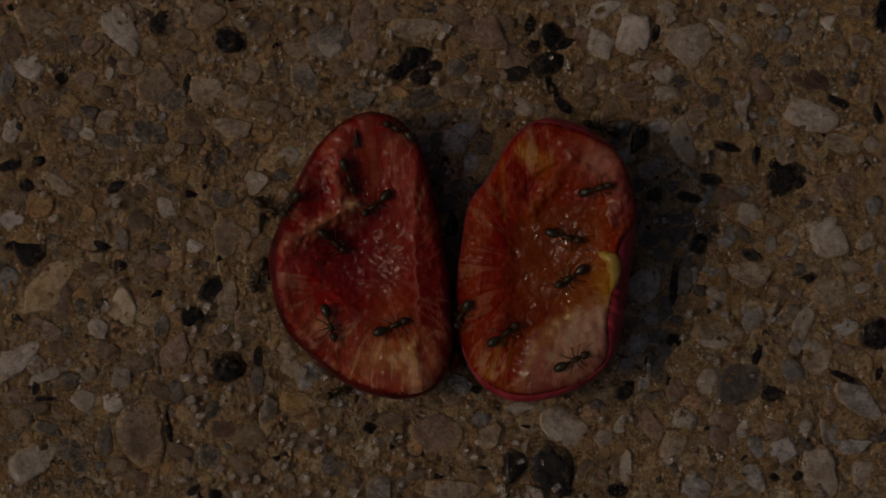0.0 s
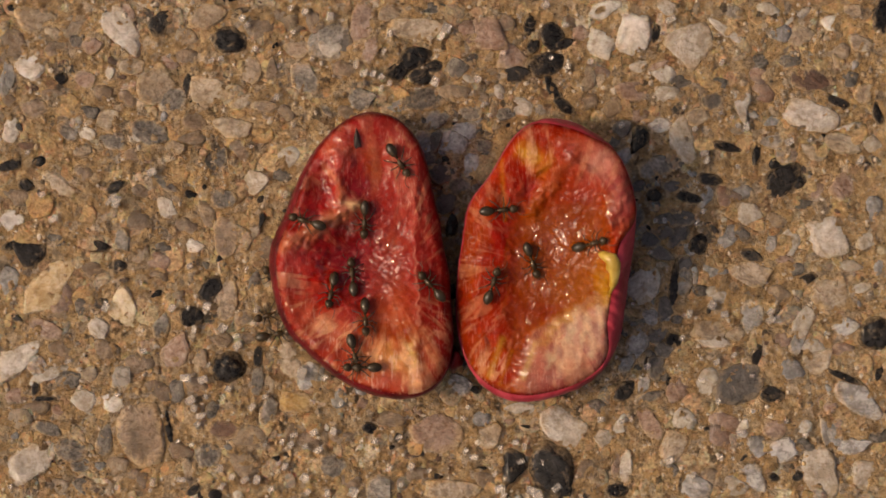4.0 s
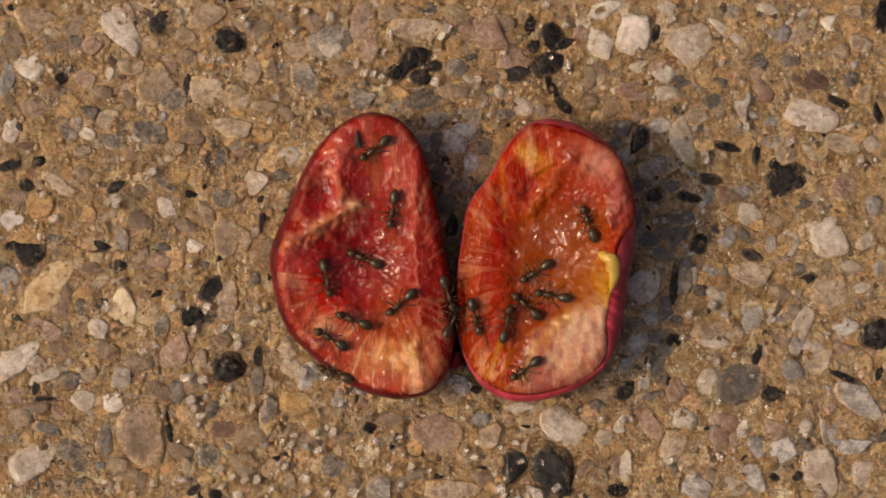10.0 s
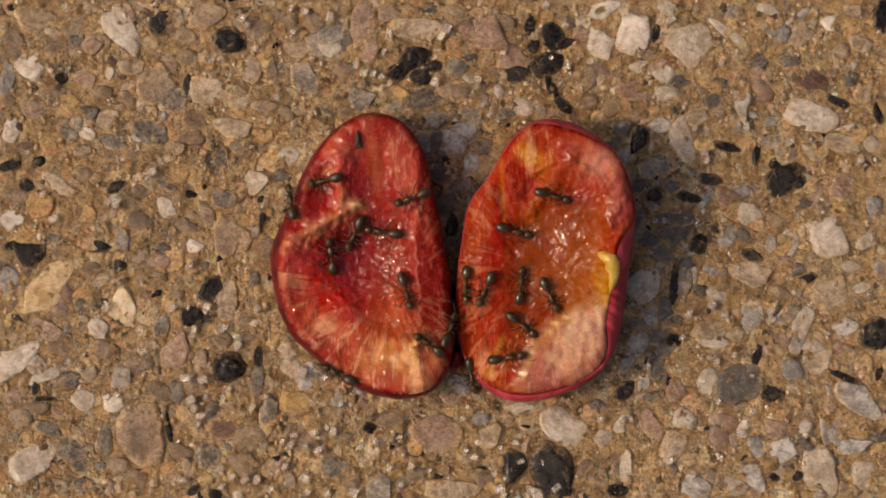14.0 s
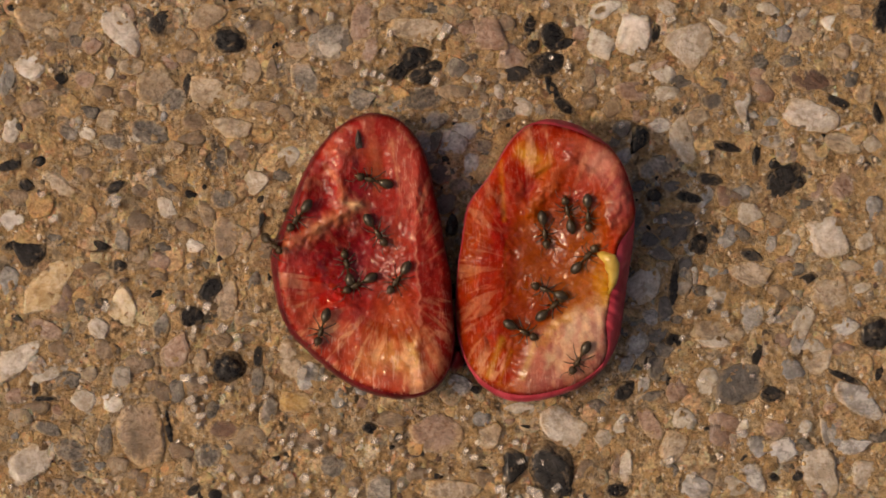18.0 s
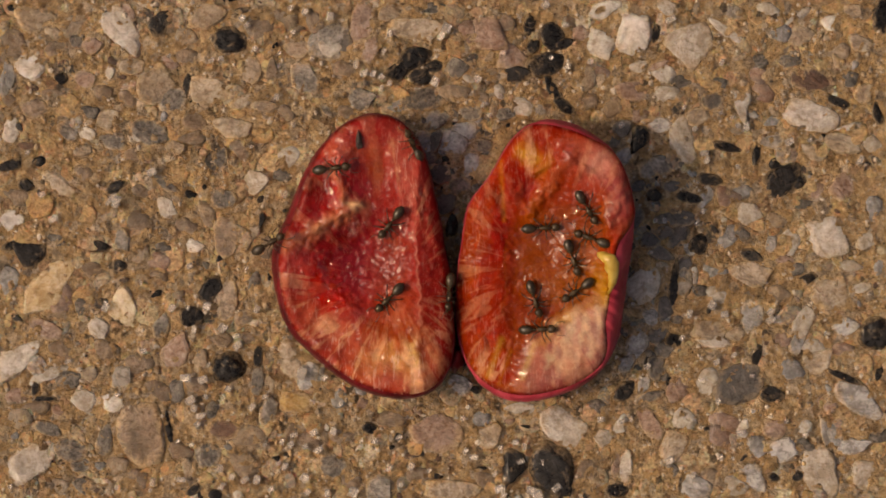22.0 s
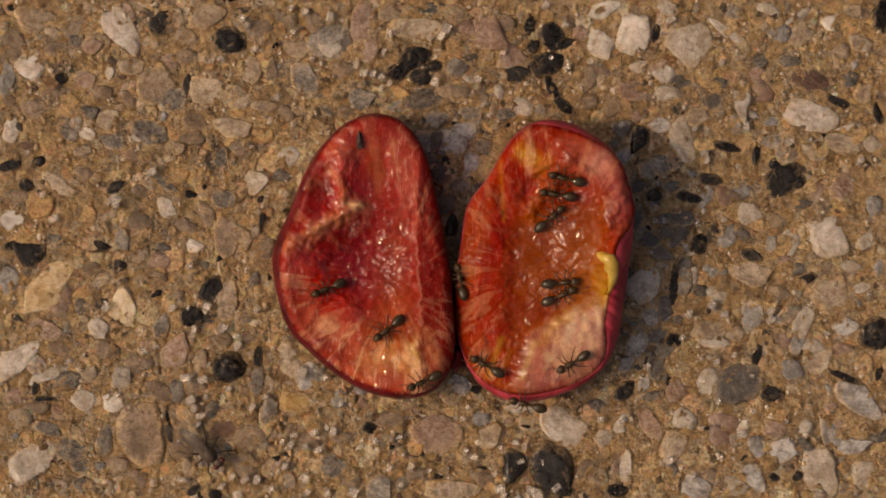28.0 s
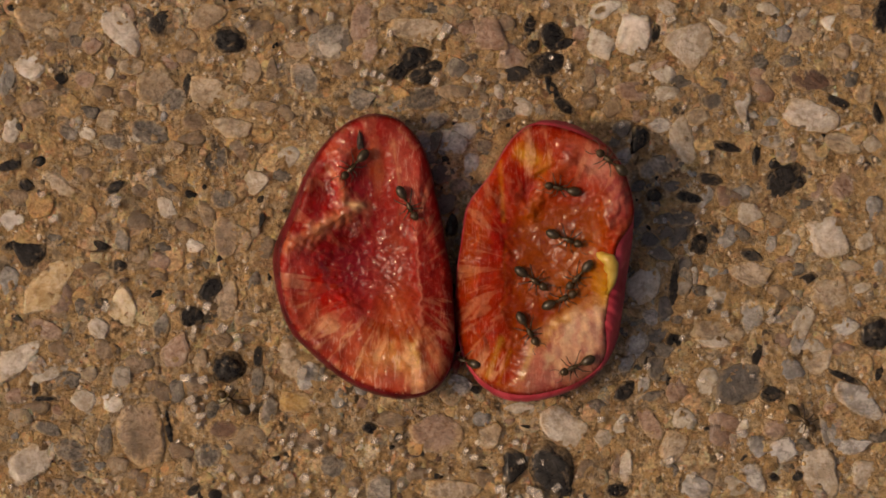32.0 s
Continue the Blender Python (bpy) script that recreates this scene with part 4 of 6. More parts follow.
        c = dab(c, 0.85 * d(1065, 390, 12, 46), (204, 100, 40))
        c = dab(c, 0.85 * d(985, 450, 42, 60), (204, 108, 10))
        c = dab(c, 0.9 * step(x - 895, 5) * step(968 - x, 12) * step(y - 405, 14) * step(572 - y, 10) * (0.2 + 0.6 * f), (182, 74, 48))
        c = dab(c, 0.9 * d(1015, 508, 42, 30), (204, 116, 6))
        c = dab(c, 0.7 * d(960, 552, 55, 20), (188, 72, 14))
        c = dab(c, 0.6 * d(905, 572, 28, 12), (196, 76, 22))
        c = dab(c, 0.95 * moon, (208, 140, 134))
        c = dab(c, 0.9 * moon * near_line(u, v, 1016, 552, 1008, 628, 15) * (0.6 + 0.5 * f), (255, 236, 214))
        c = dab(c, 0.8 * near_line(x, y, 960, 604, 1004, 558, 10), (236, 184, 104))
        c = dab(c, 0.9 * moon * near_line(x, y, 1066, 540, 1046, 612, 17) * (0.5 + 0.6 * g), (250, 214, 202))
        c = dab(c, 0.85 * moon * near_line(u, v, 968, 628, 1000, 652, 8), (252, 220, 186))
        c = dab(c, 0.7 * moon * near_line(u, v, 1036, 556, 1030, 600, 5), (255, 236, 204))
        c = dab(c, 0.6 * moon * near_line(u, v, 988, 590, 974, 650, 4), (246, 206, 170))
        c = dab(c, 0.6 * moon * d(950, 640, 14, 34), (224, 150, 130))
        for ax, ay, bx, by, wide in ((1014, 572, 988, 664, 5), (1038, 562, 1046, 632, 5), (1058, 548, 1064, 600, 4), (1026, 590, 1022, 650, 3), (1000, 600, 966, 650, 4)):
            c = dab(c, 0.3 * moon * near_line(u, v, ax + 10, ay, bx + 9, by, wide + 2), (192, 106, 104))
            c = dab(c, 0.6 * moon * near_line(x, y, ax, ay, bx, by, wide + 1) * (0.4 + 0.7 * g), (255, 236, 208))
        c = dab(c, 0.8 * moon * d(1084, 592, 15, 58), (196, 104, 108))
        c = dab(c, 0.8 * d(1005, 686, 75, 13, 15), (200, 86, 76))
        c = dab(c, 0.7 * moon * d(948, 594, 18, 11), (180, 94, 92))
        c = dab(c, 0.4 * moon * d(1010, 650, 40, 16) * g, (214, 128, 116))
        c = dab(c, 0.7 * d(915, 612, 18, 36), (206, 108, 22))
        c = dab(c, 0.5 * d(852, 640, 22, 44) * (0.5 + 0.6 * g), (228, 134, 66))
        c = dab(c, 0.85 * near_line(u, v, 889, 600, 866, 665, 6), (238, 180, 120))
        c = dab(c, 0.6 * near_line(u, v, 905, 622, 884, 680, 4), (232, 158, 96))
        c = dab(c, 0.8 * near_line(u, v, 946, 608, 926, 668, 6), (242, 204, 144))
        c = dab(c, 0.6 * d(905, 688, 42, 12), (224, 142, 90))
        c = dab(c, 0.8 * d(1064, 488, 17, 30), (226, 158, 36))
        c = dab(c, 0.9 * d(1072, 522, 15, 24), (230, 182, 60))
        c = dab(c, 0.7 * d(1048, 538, 22, 9, 25), (218, 156, 56))
        c = dab(c, 0.4 * near_line(x, y, 897, 425, 894, 560, 3), (220, 120, 110))
        c = dab(c, 0.8 * step(s - 0.986, 0.005) * step(1010 - u - 0.2 * (v - 460), 20) * step(v - 640, 20), (140, 20, 22))
        c = dab(c, 0.9 * step(s - 0.984, 0.006) * step(u - 905, 8), (130, 16, 24))
        # Painted shade: the left half's shadow on this edge, put into the pigment.
        c = dab(c, 0.7 * step(832 - x, 10), (150, 54, 16))
        fibre = max(0.24 * left * step(y - 300, 20), 0.6 * d(875, 645, 45, 50), 0.6 * d(940, 275, 45, 45), 0.28 * moon, 0.35 * d(1060, 300, 40, 40), 0.08)
        fibre *= 0.2 + 0.8 * step(math.hypot(x - 962, y - 470) - 95, 14)
        fibre *= 1 - 0.8 * step(x - 900, 6) * step(1065 - x, 8) * step(y - 360, 12) * (1 - moon)
        wet = max(0.2 * step(x - 896, 6) * step(1066 - x, 8) * step(y - 335, 14) * (1 - moon), d(990, 425, 60, 45), d(948, 345, 20, 22), 0.9 * near_line(x, y, 932, 600, 925, 690, 9), d(1075, 390, 12, 40), d(1004, 268, 10, 22),
                  0.8 * d(925, 690, 60, 16), 0.6 * d(925, 450, 25, 70), 0.4 * d(970, 520, 60, 50), 0.5 * near_line(x, y, 960, 590, 1030, 540, 6),
                  0.5 * d(840, 420, 25, 80), 0.5 * d(1030, 350, 30, 30), 0.5 * d(1055, 520, 20, 10))
        waxy = max(moon, step(x - 1000, 15) * step(400 - y, 12))
        c = (c[0] * 1.08, c[1], c[2] * (0.45 + 0.55 * waxy))
        return light_fitted(c, 0.300, 0.025), fibre, wet


LEFT = LeftHalf(646, 460, (196.0, -1.8, -5.1, -46.5, -9.6, -15.3, -11.1, 6.8, 4.4, 4.6, 5.3, 1.2, 0.2, -0.8, -0.8, 0.0, -1.9, -0.6, -0.3), -0.11, 1)
RIGHT = RightHalf(968, 462, (198.2, -1.3, -5.4, -47.4, 15.3, -1.2, -1.3, 3.1, -3.9, 0.1, 4.6, -0.6, 0.7, 1.2, -2.3, 0.1, 0.9, -1.0, 0.3, 0.3, -0.5), 0.09, 2)


def build_half(half, label):
    """Flesh with its pigments, and the skin under it."""
    cx, cy, _ = spot(half.px, half.py, 0.0045)
    thing = tagged(new("fruit_half"), label, "fruit", "halves of the split fruit")
    thing.location = (cx, cy, 0)
    na, ns = 340, 130
    turn = [2 * math.pi * i / na for i in range(na)]
    verts, tint = [], []
    for j in range(ns + 1):
        s = (j / ns) ** 0.8
        for a in turn:
            r = half.radius(a) * half.inset(a) * s
            dx, dy = r * math.cos(a), r * math.sin(a)
            verts.append((dx * half.unit, dy * half.unit, half.face(s, a)))
            tint.append(half.pigments(half.px + dx, half.py - dy, s, a))
    faces = [(j * na + i, (j + 1) * na + i, (j + 1) * na + (i + 1) % na, j * na + (i + 1) % na) for j in range(ns) for i in range(na)]
    me = bpy.data.meshes.new("flesh")
    me.from_pydata(verts, [], faces)
    layer = me.attributes.new("pigment", "FLOAT_COLOR", "POINT")
    layer.data.foreach_set("color", [v for c, _, _ in tint for v in (*c, 1.0)])
    for k, name in ((1, "fibre"), (2, "wet")):
        layer = me.attributes.new(name, "FLOAT", "POINT")
        layer.data.foreach_set("value", [max(0.0, min(1.0, t[k])) for t in tint])
    me.materials.append(flesh_material("wet_fruit_flesh", ((half.heart[0] - half.px) * half.unit, (half.py - half.heart[1]) * half.unit, 0), 0.00062 if half is LEFT else 0.00056))
    me.polygons.foreach_set("use_smooth", [True] * len(faces))
    flesh = new("flesh", me)
    flesh.parent = thing
    nq = 26
    verts = []
    for j in range(nq + 1):
        for a in turn:
            k, z = half.skin(j / nq, a)
            k += (0.006 * noise.noise(Vector((3 * math.cos(a), 3 * math.sin(a), j * 0.3 + half.seed))) + 0.006 * noise.noise(Vector((16 * math.cos(a), 16 * math.sin(a), j * 0.25)))) * (1 if j else 0)
            r = half.radius(a) * k * half.unit
            verts.append((r * math.cos(a), r * math.sin(a), z))
    faces = [(j * na + i, (j + 1) * na + i, (j + 1) * na + (i + 1) % na, j * na + (i + 1) % na) for j in range(nq) for i in range(na)]
    faces.append(tuple(nq * na + i for i in range(na - 1, -1, -1)))
    me = bpy.data.meshes.new("skin")
    me.from_pydata(verts, [], faces)
    me.materials.append(SKIN if half is LEFT else PINK_SKIN)
    me.polygons.foreach_set("use_smooth", [True] * len(faces))
    skin = new("skin", me)
    skin.parent = thing
    tagged(skin, "dark red glossy skin" if half is LEFT else "waxy pinkish red skin")
    return thing


left_half = build_half(LEFT, "halved red fruit, cut face up, wet crimson flesh with pale fibres")
right_half = build_half(RIGHT, "halved red fruit, cut face up, wet orange-red flesh and white rim")


def on_half(half, px, py, lift=0.0):
    """A place on a half's cut face, in the half's own space, and that face's height there."""
    x, y, _ = spot(px, py, 0.0062)
    cx, cy, _ = spot(half.px, half.py, 0.0045)
    return x - cx, y - cy, half.height(x, y) + lift


hinge = blob(3, 0.00055, 0.00085, 0.0019, rough=0.5, seed=9)
hinge = part("skin_hinge", hinge, SKIN, left_half, "torn strip of red skin joining the halves")
hinge.location = ((803 - LEFT.px) * LEFT.unit, (LEFT.py - 640) * LEFT.unit, 0.0023)

pip = part("pip", blob(3, 0.00034, 0.00065, 0.00025, rough=0.5, seed=3), PIP, left_half, "small dark pointed pip fragment")
for v in pip.data.vertices:
    v.co.x *= 0.65 - v.co.y * 560
pip.location = on_half(LEFT, 631, 247, 0.0001)
lip = [Vector(on_half(RIGHT, px, py, lift)) for px, py, lift in (
    (1058, 452, 0.00000), (1069, 452, 0.00008), (1079, 459, 0.00012), (1085, 470, 0.00012), (1087, 484, 0.00010), (1085, 500, 0.00004), (1079, 518, -0.00004))]
seed_bit = tube([p - lip[3] for p in lip], [0.00020, 0.00036, 0.00042, 0.00042, 0.00036, 0.00030, 0.00014], 14)
for v in seed_bit.verts:
    v.co += Vector((0.00022, 0.00016, 0.00014)) * noise.noise(v.co * 1500)
seed_bit = part("seed_fragment", seed_bit, SEED, right_half, "pale yellow wet seed fragment")
seed_bit.location = lip[3]


# ---- ants ----
def limb(side, base, reach, back):
    """A leg from the body: up to the knee, down to the foot."""
    bx, by = base
    knee = (bx + back * 0.45, side * (by + reach * 0.45), 0.62)
    ankle = (bx + back * 0.85, side * (by + reach * 0.85), 0.12)
    foot = (bx + back * 1.1, side * (by + reach), 0.02)
    pts = [Vector(p) * 0.001 for p in ((bx, side * by, 0.36), knee, ankle, foot)]
    return [p - pts[0] for p in pts], pts[0]


def build_ant():
    """A worker ant, head towards +x, feet at the origin's height."""
    mm = 0.001
    thing = tagged(new("ant"), "small shiny black-brown worker ant feeding on the fruit", "ant", "ants on the fruit")
    gaster = blob(3, 0.55 * mm, 0.345 * mm, 0.33 * mm, (-0.98 * mm, 0, 0.44 * mm))
    for v in gaster.verts:
        t = (v.co.x / mm + 0.98) / 0.60
        v.co.y *= 1 - 0.22 * t * t - 0.12 * t
        v.co.z += 0.010 * mm * math.cos(t * 14)
        v.co.y *= 1 + 0.015 * math.cos(t * 14)
    part("gaster", gaster, ANT_GASTER, thing, "glossy banded gaster")
    chest = blob(3, 0.44 * mm, 0.185 * mm, 0.20 * mm, (0.14 * mm, 0, 0.42 * mm), rough=0.15, seed=2)
    for v in chest.verts:
        t = (v.co.x / mm - 0.14) / 0.44
        v.co.y *= 1 + 0.28 * t
        v.co.z += 0.03 * mm * math.cos(t * 5)
    part("thorax", chest, ANT_BODY, thing)
    part("petiole", blob(2, 0.12 * mm, 0.12 * mm, 0.16 * mm, (-0.38 * mm, 0, 0.38 * mm)), ANT_BODY, thing)
    head = blob(3, 0.31 * mm, 0.285 * mm, 0.23 * mm, (0.86 * mm, 0, 0.42 * mm))
    for v in head.verts:
        t = (v.co.x / mm - 0.86) / 0.34
        v.co.y *= 1 - 0.22 * t
    part("head", head, ANT_BODY, thing)
    for side in (1, -1):
        for base, reach, back in (((0.36, 0.14), 0.62, 0.5), ((0.16, 0.14), 0.74, -0.05), ((-0.04, 0.13), 0.78, -0.6)):
            pts, root = limb(side, base, reach, back)
            leg = part("leg", tube(pts, [0.046 * mm, 0.040 * mm, 0.028 * mm, 0.018 * mm]), ANT_LEG, thing)
            leg.location = root
        bend = [(1.05, 0.14, 0.46), (1.28, 0.44, 0.56), (1.62, 0.50, 0.36), (1.80, 0.44, 0.28)]
        pts = [Vector((x, side * y, z)) * mm for x, y, z in bend]
        feeler = part("antenna", tube([p - pts[0] for p in pts], [0.022 * mm, 0.022 * mm, 0.024 * mm, 0.016 * mm]), ANT_LEG, thing)
        feeler.location = pts[0]
        part("mandible", blob(2, 0.10 * mm, 0.04 * mm, 0.04 * mm, (1.2 * mm, side * 0.07 * mm, 0.36 * mm)), ANT_BODY, thing)
    return thing


def surface(x, y):
    for half in (LEFT, RIGHT):
        z = half.height(x, y)
        if z is not None:
            return z
    return 0.0003 + max(0.0, ground_relief(x, y))


def half_pose(half, t):
    """The drying fruit sinks and draws together a little."""
    cx, cy, _ = spot(half.px, half.py, 0.0045)
    u = t / 32.0
    return pose(cx + half.drift * K * u, cy - 1.5 * K * u, -0.0013 * u)


def clinging(x, y):
    """Height and outward direction for an ant that hangs over the edge of a half."""
    best = None
    for half in (LEFT, RIGHT):
        cx, cy, _ = spot(half.px, half.py, 0.0045)
        out = Vector((x - cx, y - cy, 0))
        a = math.atan2(out.y, out.x)
        k = out.length / half.unit / half.radius(a)
        if best is None or k < best[0]:
            best = (k, half.rim(a) + 0.0002 - 0.0022 * max(0.0, min(1.0, (k - 0.95) / 0.10)), out.normalized())
    return best[1:]


def ant_pose(t, px, py, heading, low=0):
    """An ant's pose on whatever lies under that place of the plan; low 1: on the ground, also under the fruit's flank; low 2: clinging to the skin."""
    z = 0.004
    for _ in range(6):
        x, y, _ = spot(px, py, z)
        z = (surface(x, y), 0.0002, clinging(x, y)[0])[low]
    up = Vector((0, 0, 1))
    if low == 2:
        up = (clinging(x, y)[1] * 0.4 + up * 0.9).normalized()
    if not low:
        d = 0.0008
        up = Vector((surface(x - d, y) - surface(x + d, y), surface(x, y - d) - surface(x, y + d), 2 * d))
        if up.z < 0.6 * up.length:
            up = Vector((up.x, up.y, 0)).normalized() * 0.8 + Vector((0, 0, 0.6))
        up.normalize()
        if z > 0.002:
            z -= 0.0013 * t / 32.0
    way = Vector((math.cos(radians(heading)), math.sin(radians(heading)), 0))
    way = (way - up * way.dot(up)).normalized()
    m = Matrix((way, up.cross(way), up)).transposed().to_4x4()
    return Matrix.Translation((x, y, z)) @ m


def path(seed, *rows):
    """Rows for walk() from places of the plan; between them the ant wanders a little."""
    rng = random.Random(seed)
    full = [(*r, 0)[:5] for r in rows]
    out = []
    for a, b in zip(full, full[1:]):
        span, turn = b[0] - a[0], b[3] - a[3]
        n = max(1, round(span / 0.25), math.ceil(abs(turn) / 60))
        free = not (a[4] or b[4]) and span > 0.9
        size = (20 if span < 2 else 55) if free else 0
        wx, wy, wh = rng.uniform(-1, 1) * size, rng.uniform(-1, 1) * size, rng.uniform(-25, 25) if free else 0
        for i in range(n):
            u = i / n
            k = math.sin(math.pi * u)
            k2 = math.sin(2 * math.pi * u) * 0.5
            e = u * u * (3 - 2 * u)
            out.append((a[0] + span * u, a[1] + (b[1] - a[1]) * e + wx * k + wy * k2, a[2] + (b[2] - a[2]) * e + wy * k - wx * k2,
                        a[3] + turn * e + wh * k, a[4] if u < 0.5 else b[4]))
    out.append(full[-1])
    return [(r[0], ant_pose(*r)) for r in out]


def stride(ant, seed):
    """Legs swing in two sets of three."""
    rng = random.Random(900 + seed)
    legs = [o for o in ant.children if o.name.startswith("leg")]
    for i, leg in enumerate(legs):
        root = leg.matrix_basis.translation.copy()
        sign = 1 if i % 2 else -1
        rows = []
        for k in range(65):
            sign = -sign
            rows.append((k * 0.5, pose(*root, rz=sign * rng.uniform(3, 15), rx=rng.uniform(-4, 4))))
        walk(leg, rows)


first_ant = build_ant()
ants = [first_ant] + [copy_thing(first_ant, pose(0, 0, 0)) for _ in range(24)]


# ---- sugar crystals ----
def crystal_mesh(i):
    """A small clear block with chipped edges."""
    rng = random.Random(40 + i)
    bm = bmesh.new()
    bmesh.ops.create_cube(bm, size=2.0)
    for v in bm.verts:
        v.co += Vector((rng.uniform(-0.22, 0.22), rng.uniform(-0.22, 0.22), rng.uniform(-0.2, 0.2)))
    bmesh.ops.bevel(bm, geom=bm.edges[:], offset=0.16, segments=1, affect="EDGES")
    me = bpy.data.meshes.new("crystal")
    bm.to_mesh(me)
    bm.free()
    me.materials.append(CRYSTAL)
    return me


CRYSTALS = [crystal_mesh(i) for i in range(6)]


def crystal(px, py, size):
    rng = random.Random(px * 7 + py)
    ob = new("sugar_crystal", CRYSTALS[rng.randrange(6)])
    a = size * K * 0.44
    x, y, _ = spot(px, py)
    ob.matrix_basis = pose(x, y, ground_relief(x, y) + a * 0.75 + 0.00024, rng.uniform(-12, 12), rng.uniform(-12, 12), rng.uniform(0, 90)) @ Matrix.Diagonal(
        (a * rng.uniform(0.9, 1.25), a * rng.uniform(0.7, 0.95), a * 0.75, 1))
    tagged(ob, "tiny clear whitish sugar crystal lying on the sandy ground", "crystal", "scattered crystals")


crystal(430, 33, 13)
crystal(438, 46, 12)
crystal(452, 86, 8)
crystal(490, 172, 12)
crystal(392, 105, 12)
crystal(75, 345, 13)
crystal(201, 349, 14)
crystal(194, 358, 12)
crystal(97, 388, 16)
crystal(188, 543, 17)
crystal(270, 305, 18)
crystal(337, 472, 14)
crystal(438, 475, 9)
crystal(250, 500, 9)
crystal(368, 542, 14)
crystal(333, 545, 9)
crystal(345, 583, 12)
crystal(255, 622, 12)
crystal(421, 612, 16)
crystal(370, 645, 9)
crystal(338, 708, 16)
crystal(344, 722, 14)
crystal(356, 735, 18)
crystal(350, 750, 12)
crystal(365, 702, 10)
crystal(210, 699, 8)
crystal(340, 787, 10)
crystal(322, 848, 14)
crystal(271, 853, 15)
crystal(267, 867, 9)
crystal(391, 829, 13)
crystal(455, 848, 15)
crystal(434, 848, 13)
crystal(393, 861, 12)
crystal(411, 843, 10)
crystal(316, 780, 8)
crystal(500, 781, 10)
crystal(493, 820, 11)
crystal(470, 786, 9)
crystal(540, 790, 12)
crystal(556, 765, 15)
crystal(564, 796, 14)
crystal(603, 716, 8)
crystal(690, 827, 15)
crystal(709, 858, 11)
crystal(625, 870, 18)
crystal(580, 872, 13)
crystal(760, 832, 9)
crystal(833, 681, 9)
crystal(824, 797, 12)
crystal(839, 808, 13)
crystal(886, 792, 10)
crystal(912, 782, 12)
crystal(928, 790, 12)
crystal(922, 816, 13)
crystal(960, 818, 9)
crystal(984, 862, 16)
crystal(940, 868, 18)
crystal(890, 876, 14)
crystal(535, 660, 22)
crystal(661, 131, 12)
crystal(676, 137, 13)
crystal(676, 155, 8)
crystal(770, 145, 20)
crystal(855, 186, 10)
crystal(866, 205, 11)
crystal(553, 104, 10)
crystal(1063, 742, 14)
crystal(1117, 741, 9)
crystal(1267, 640, 14)
crystal(1206, 598, 12)
crystal(1281, 556, 13)
crystal(1363, 566, 17)
crystal(1376, 562, 9)
crystal(1298, 628, 9)
crystal(1240, 634, 8)
crystal(1274, 809, 13)
crystal(1296, 811, 8)
crystal(1226, 841, 12)
crystal(1241, 757, 8)
crystal(1424, 770, 11)
crystal(1390, 745, 8)
crystal(1342, 560, 9)
crystal(1250, 284, 13)
crystal(1396, 251, 16)
crystal(1431, 248, 10)
crystal(1229, 229, 12)
crystal(1100, 222, 10)
crystal(1160, 391, 9)
crystal(1243, 374, 10)
crystal(1232, 396, 9)
crystal(1151, 447, 8)
crystal(1119, 538, 8)
crystal(1277, 111, 10)
crystal(1305, 222, 9)
crystal(1172, 60, 9)
crystal(1460, 590, 9)
crystal(1330, 665, 8)
crystal(640, 780, 9)
crystal(480, 865, 12)
crystal(20, 860, 9)
crystal(120, 640, 9)
crystal(445, 260, 8)
crystal(520, 222, 9)
crystal(300, 100, 9)
crystal(50, 270, 8)
crystal(520, 770, 12)
crystal(515, 786, 14)
crystal(540, 845, 16)
crystal(545, 870, 14)
crystal(590, 762, 14)
crystal(663, 780, 12)
crystal(706, 774, 12)
crystal(728, 825, 14)
crystal(828, 720, 10)
crystal(820, 740, 12)
crystal(885, 865, 18)
crystal(952, 876, 18)
crystal(1100, 745, 10)
crystal(876, 838, 10)
crystal(575, 668, 14)
crystal(375, 107, 12)
crystal(495, 95, 10)
crystal(208, 357, 20)
crystal(305, 545, 12)
crystal(395, 580, 18)
crystal(455, 548, 12)
crystal(505, 345, 14)
crystal(420, 595, 14)
crystal(330, 668, 18)
crystal(360, 672, 18)
crystal(405, 688, 12)
crystal(470, 702, 10)
crystal(447, 720, 14)
crystal(208, 862, 10)
crystal(505, 825, 14)
crystal(540, 22, 14)
crystal(515, 15, 10)
crystal(585, 30, 16)
crystal(520, 58, 12)
crystal(645, 130, 16)
crystal(690, 60, 12)
crystal(680, 90, 10)
crystal(630, 115, 14)
crystal(790, 50, 18)
crystal(780, 65, 14)
crystal(690, 148, 12)
crystal(845, 140, 14)
crystal(890, 95, 10)
crystal(965, 10, 16)
crystal(1000, 45, 14)
crystal(975, 103, 10)
crystal(1045, 110, 12)
crystal(1005, 118, 12)
crystal(1185, 35, 16)
crystal(1245, 272, 16)
crystal(1210, 190, 10)
crystal(1275, 200, 8)
crystal(1295, 208, 8)
crystal(1320, 225, 14)
crystal(1305, 295, 10)
crystal(1522, 285, 12)
crystal(1175, 390, 10)
crystal(1362, 551, 12)
crystal(1220, 555, 14)
crystal(1260, 540, 16)
crystal(1145, 648, 12)
crystal(1240, 672, 12)
crystal(1270, 710, 12)
crystal(1310, 765, 14)
crystal(1185, 815, 16)


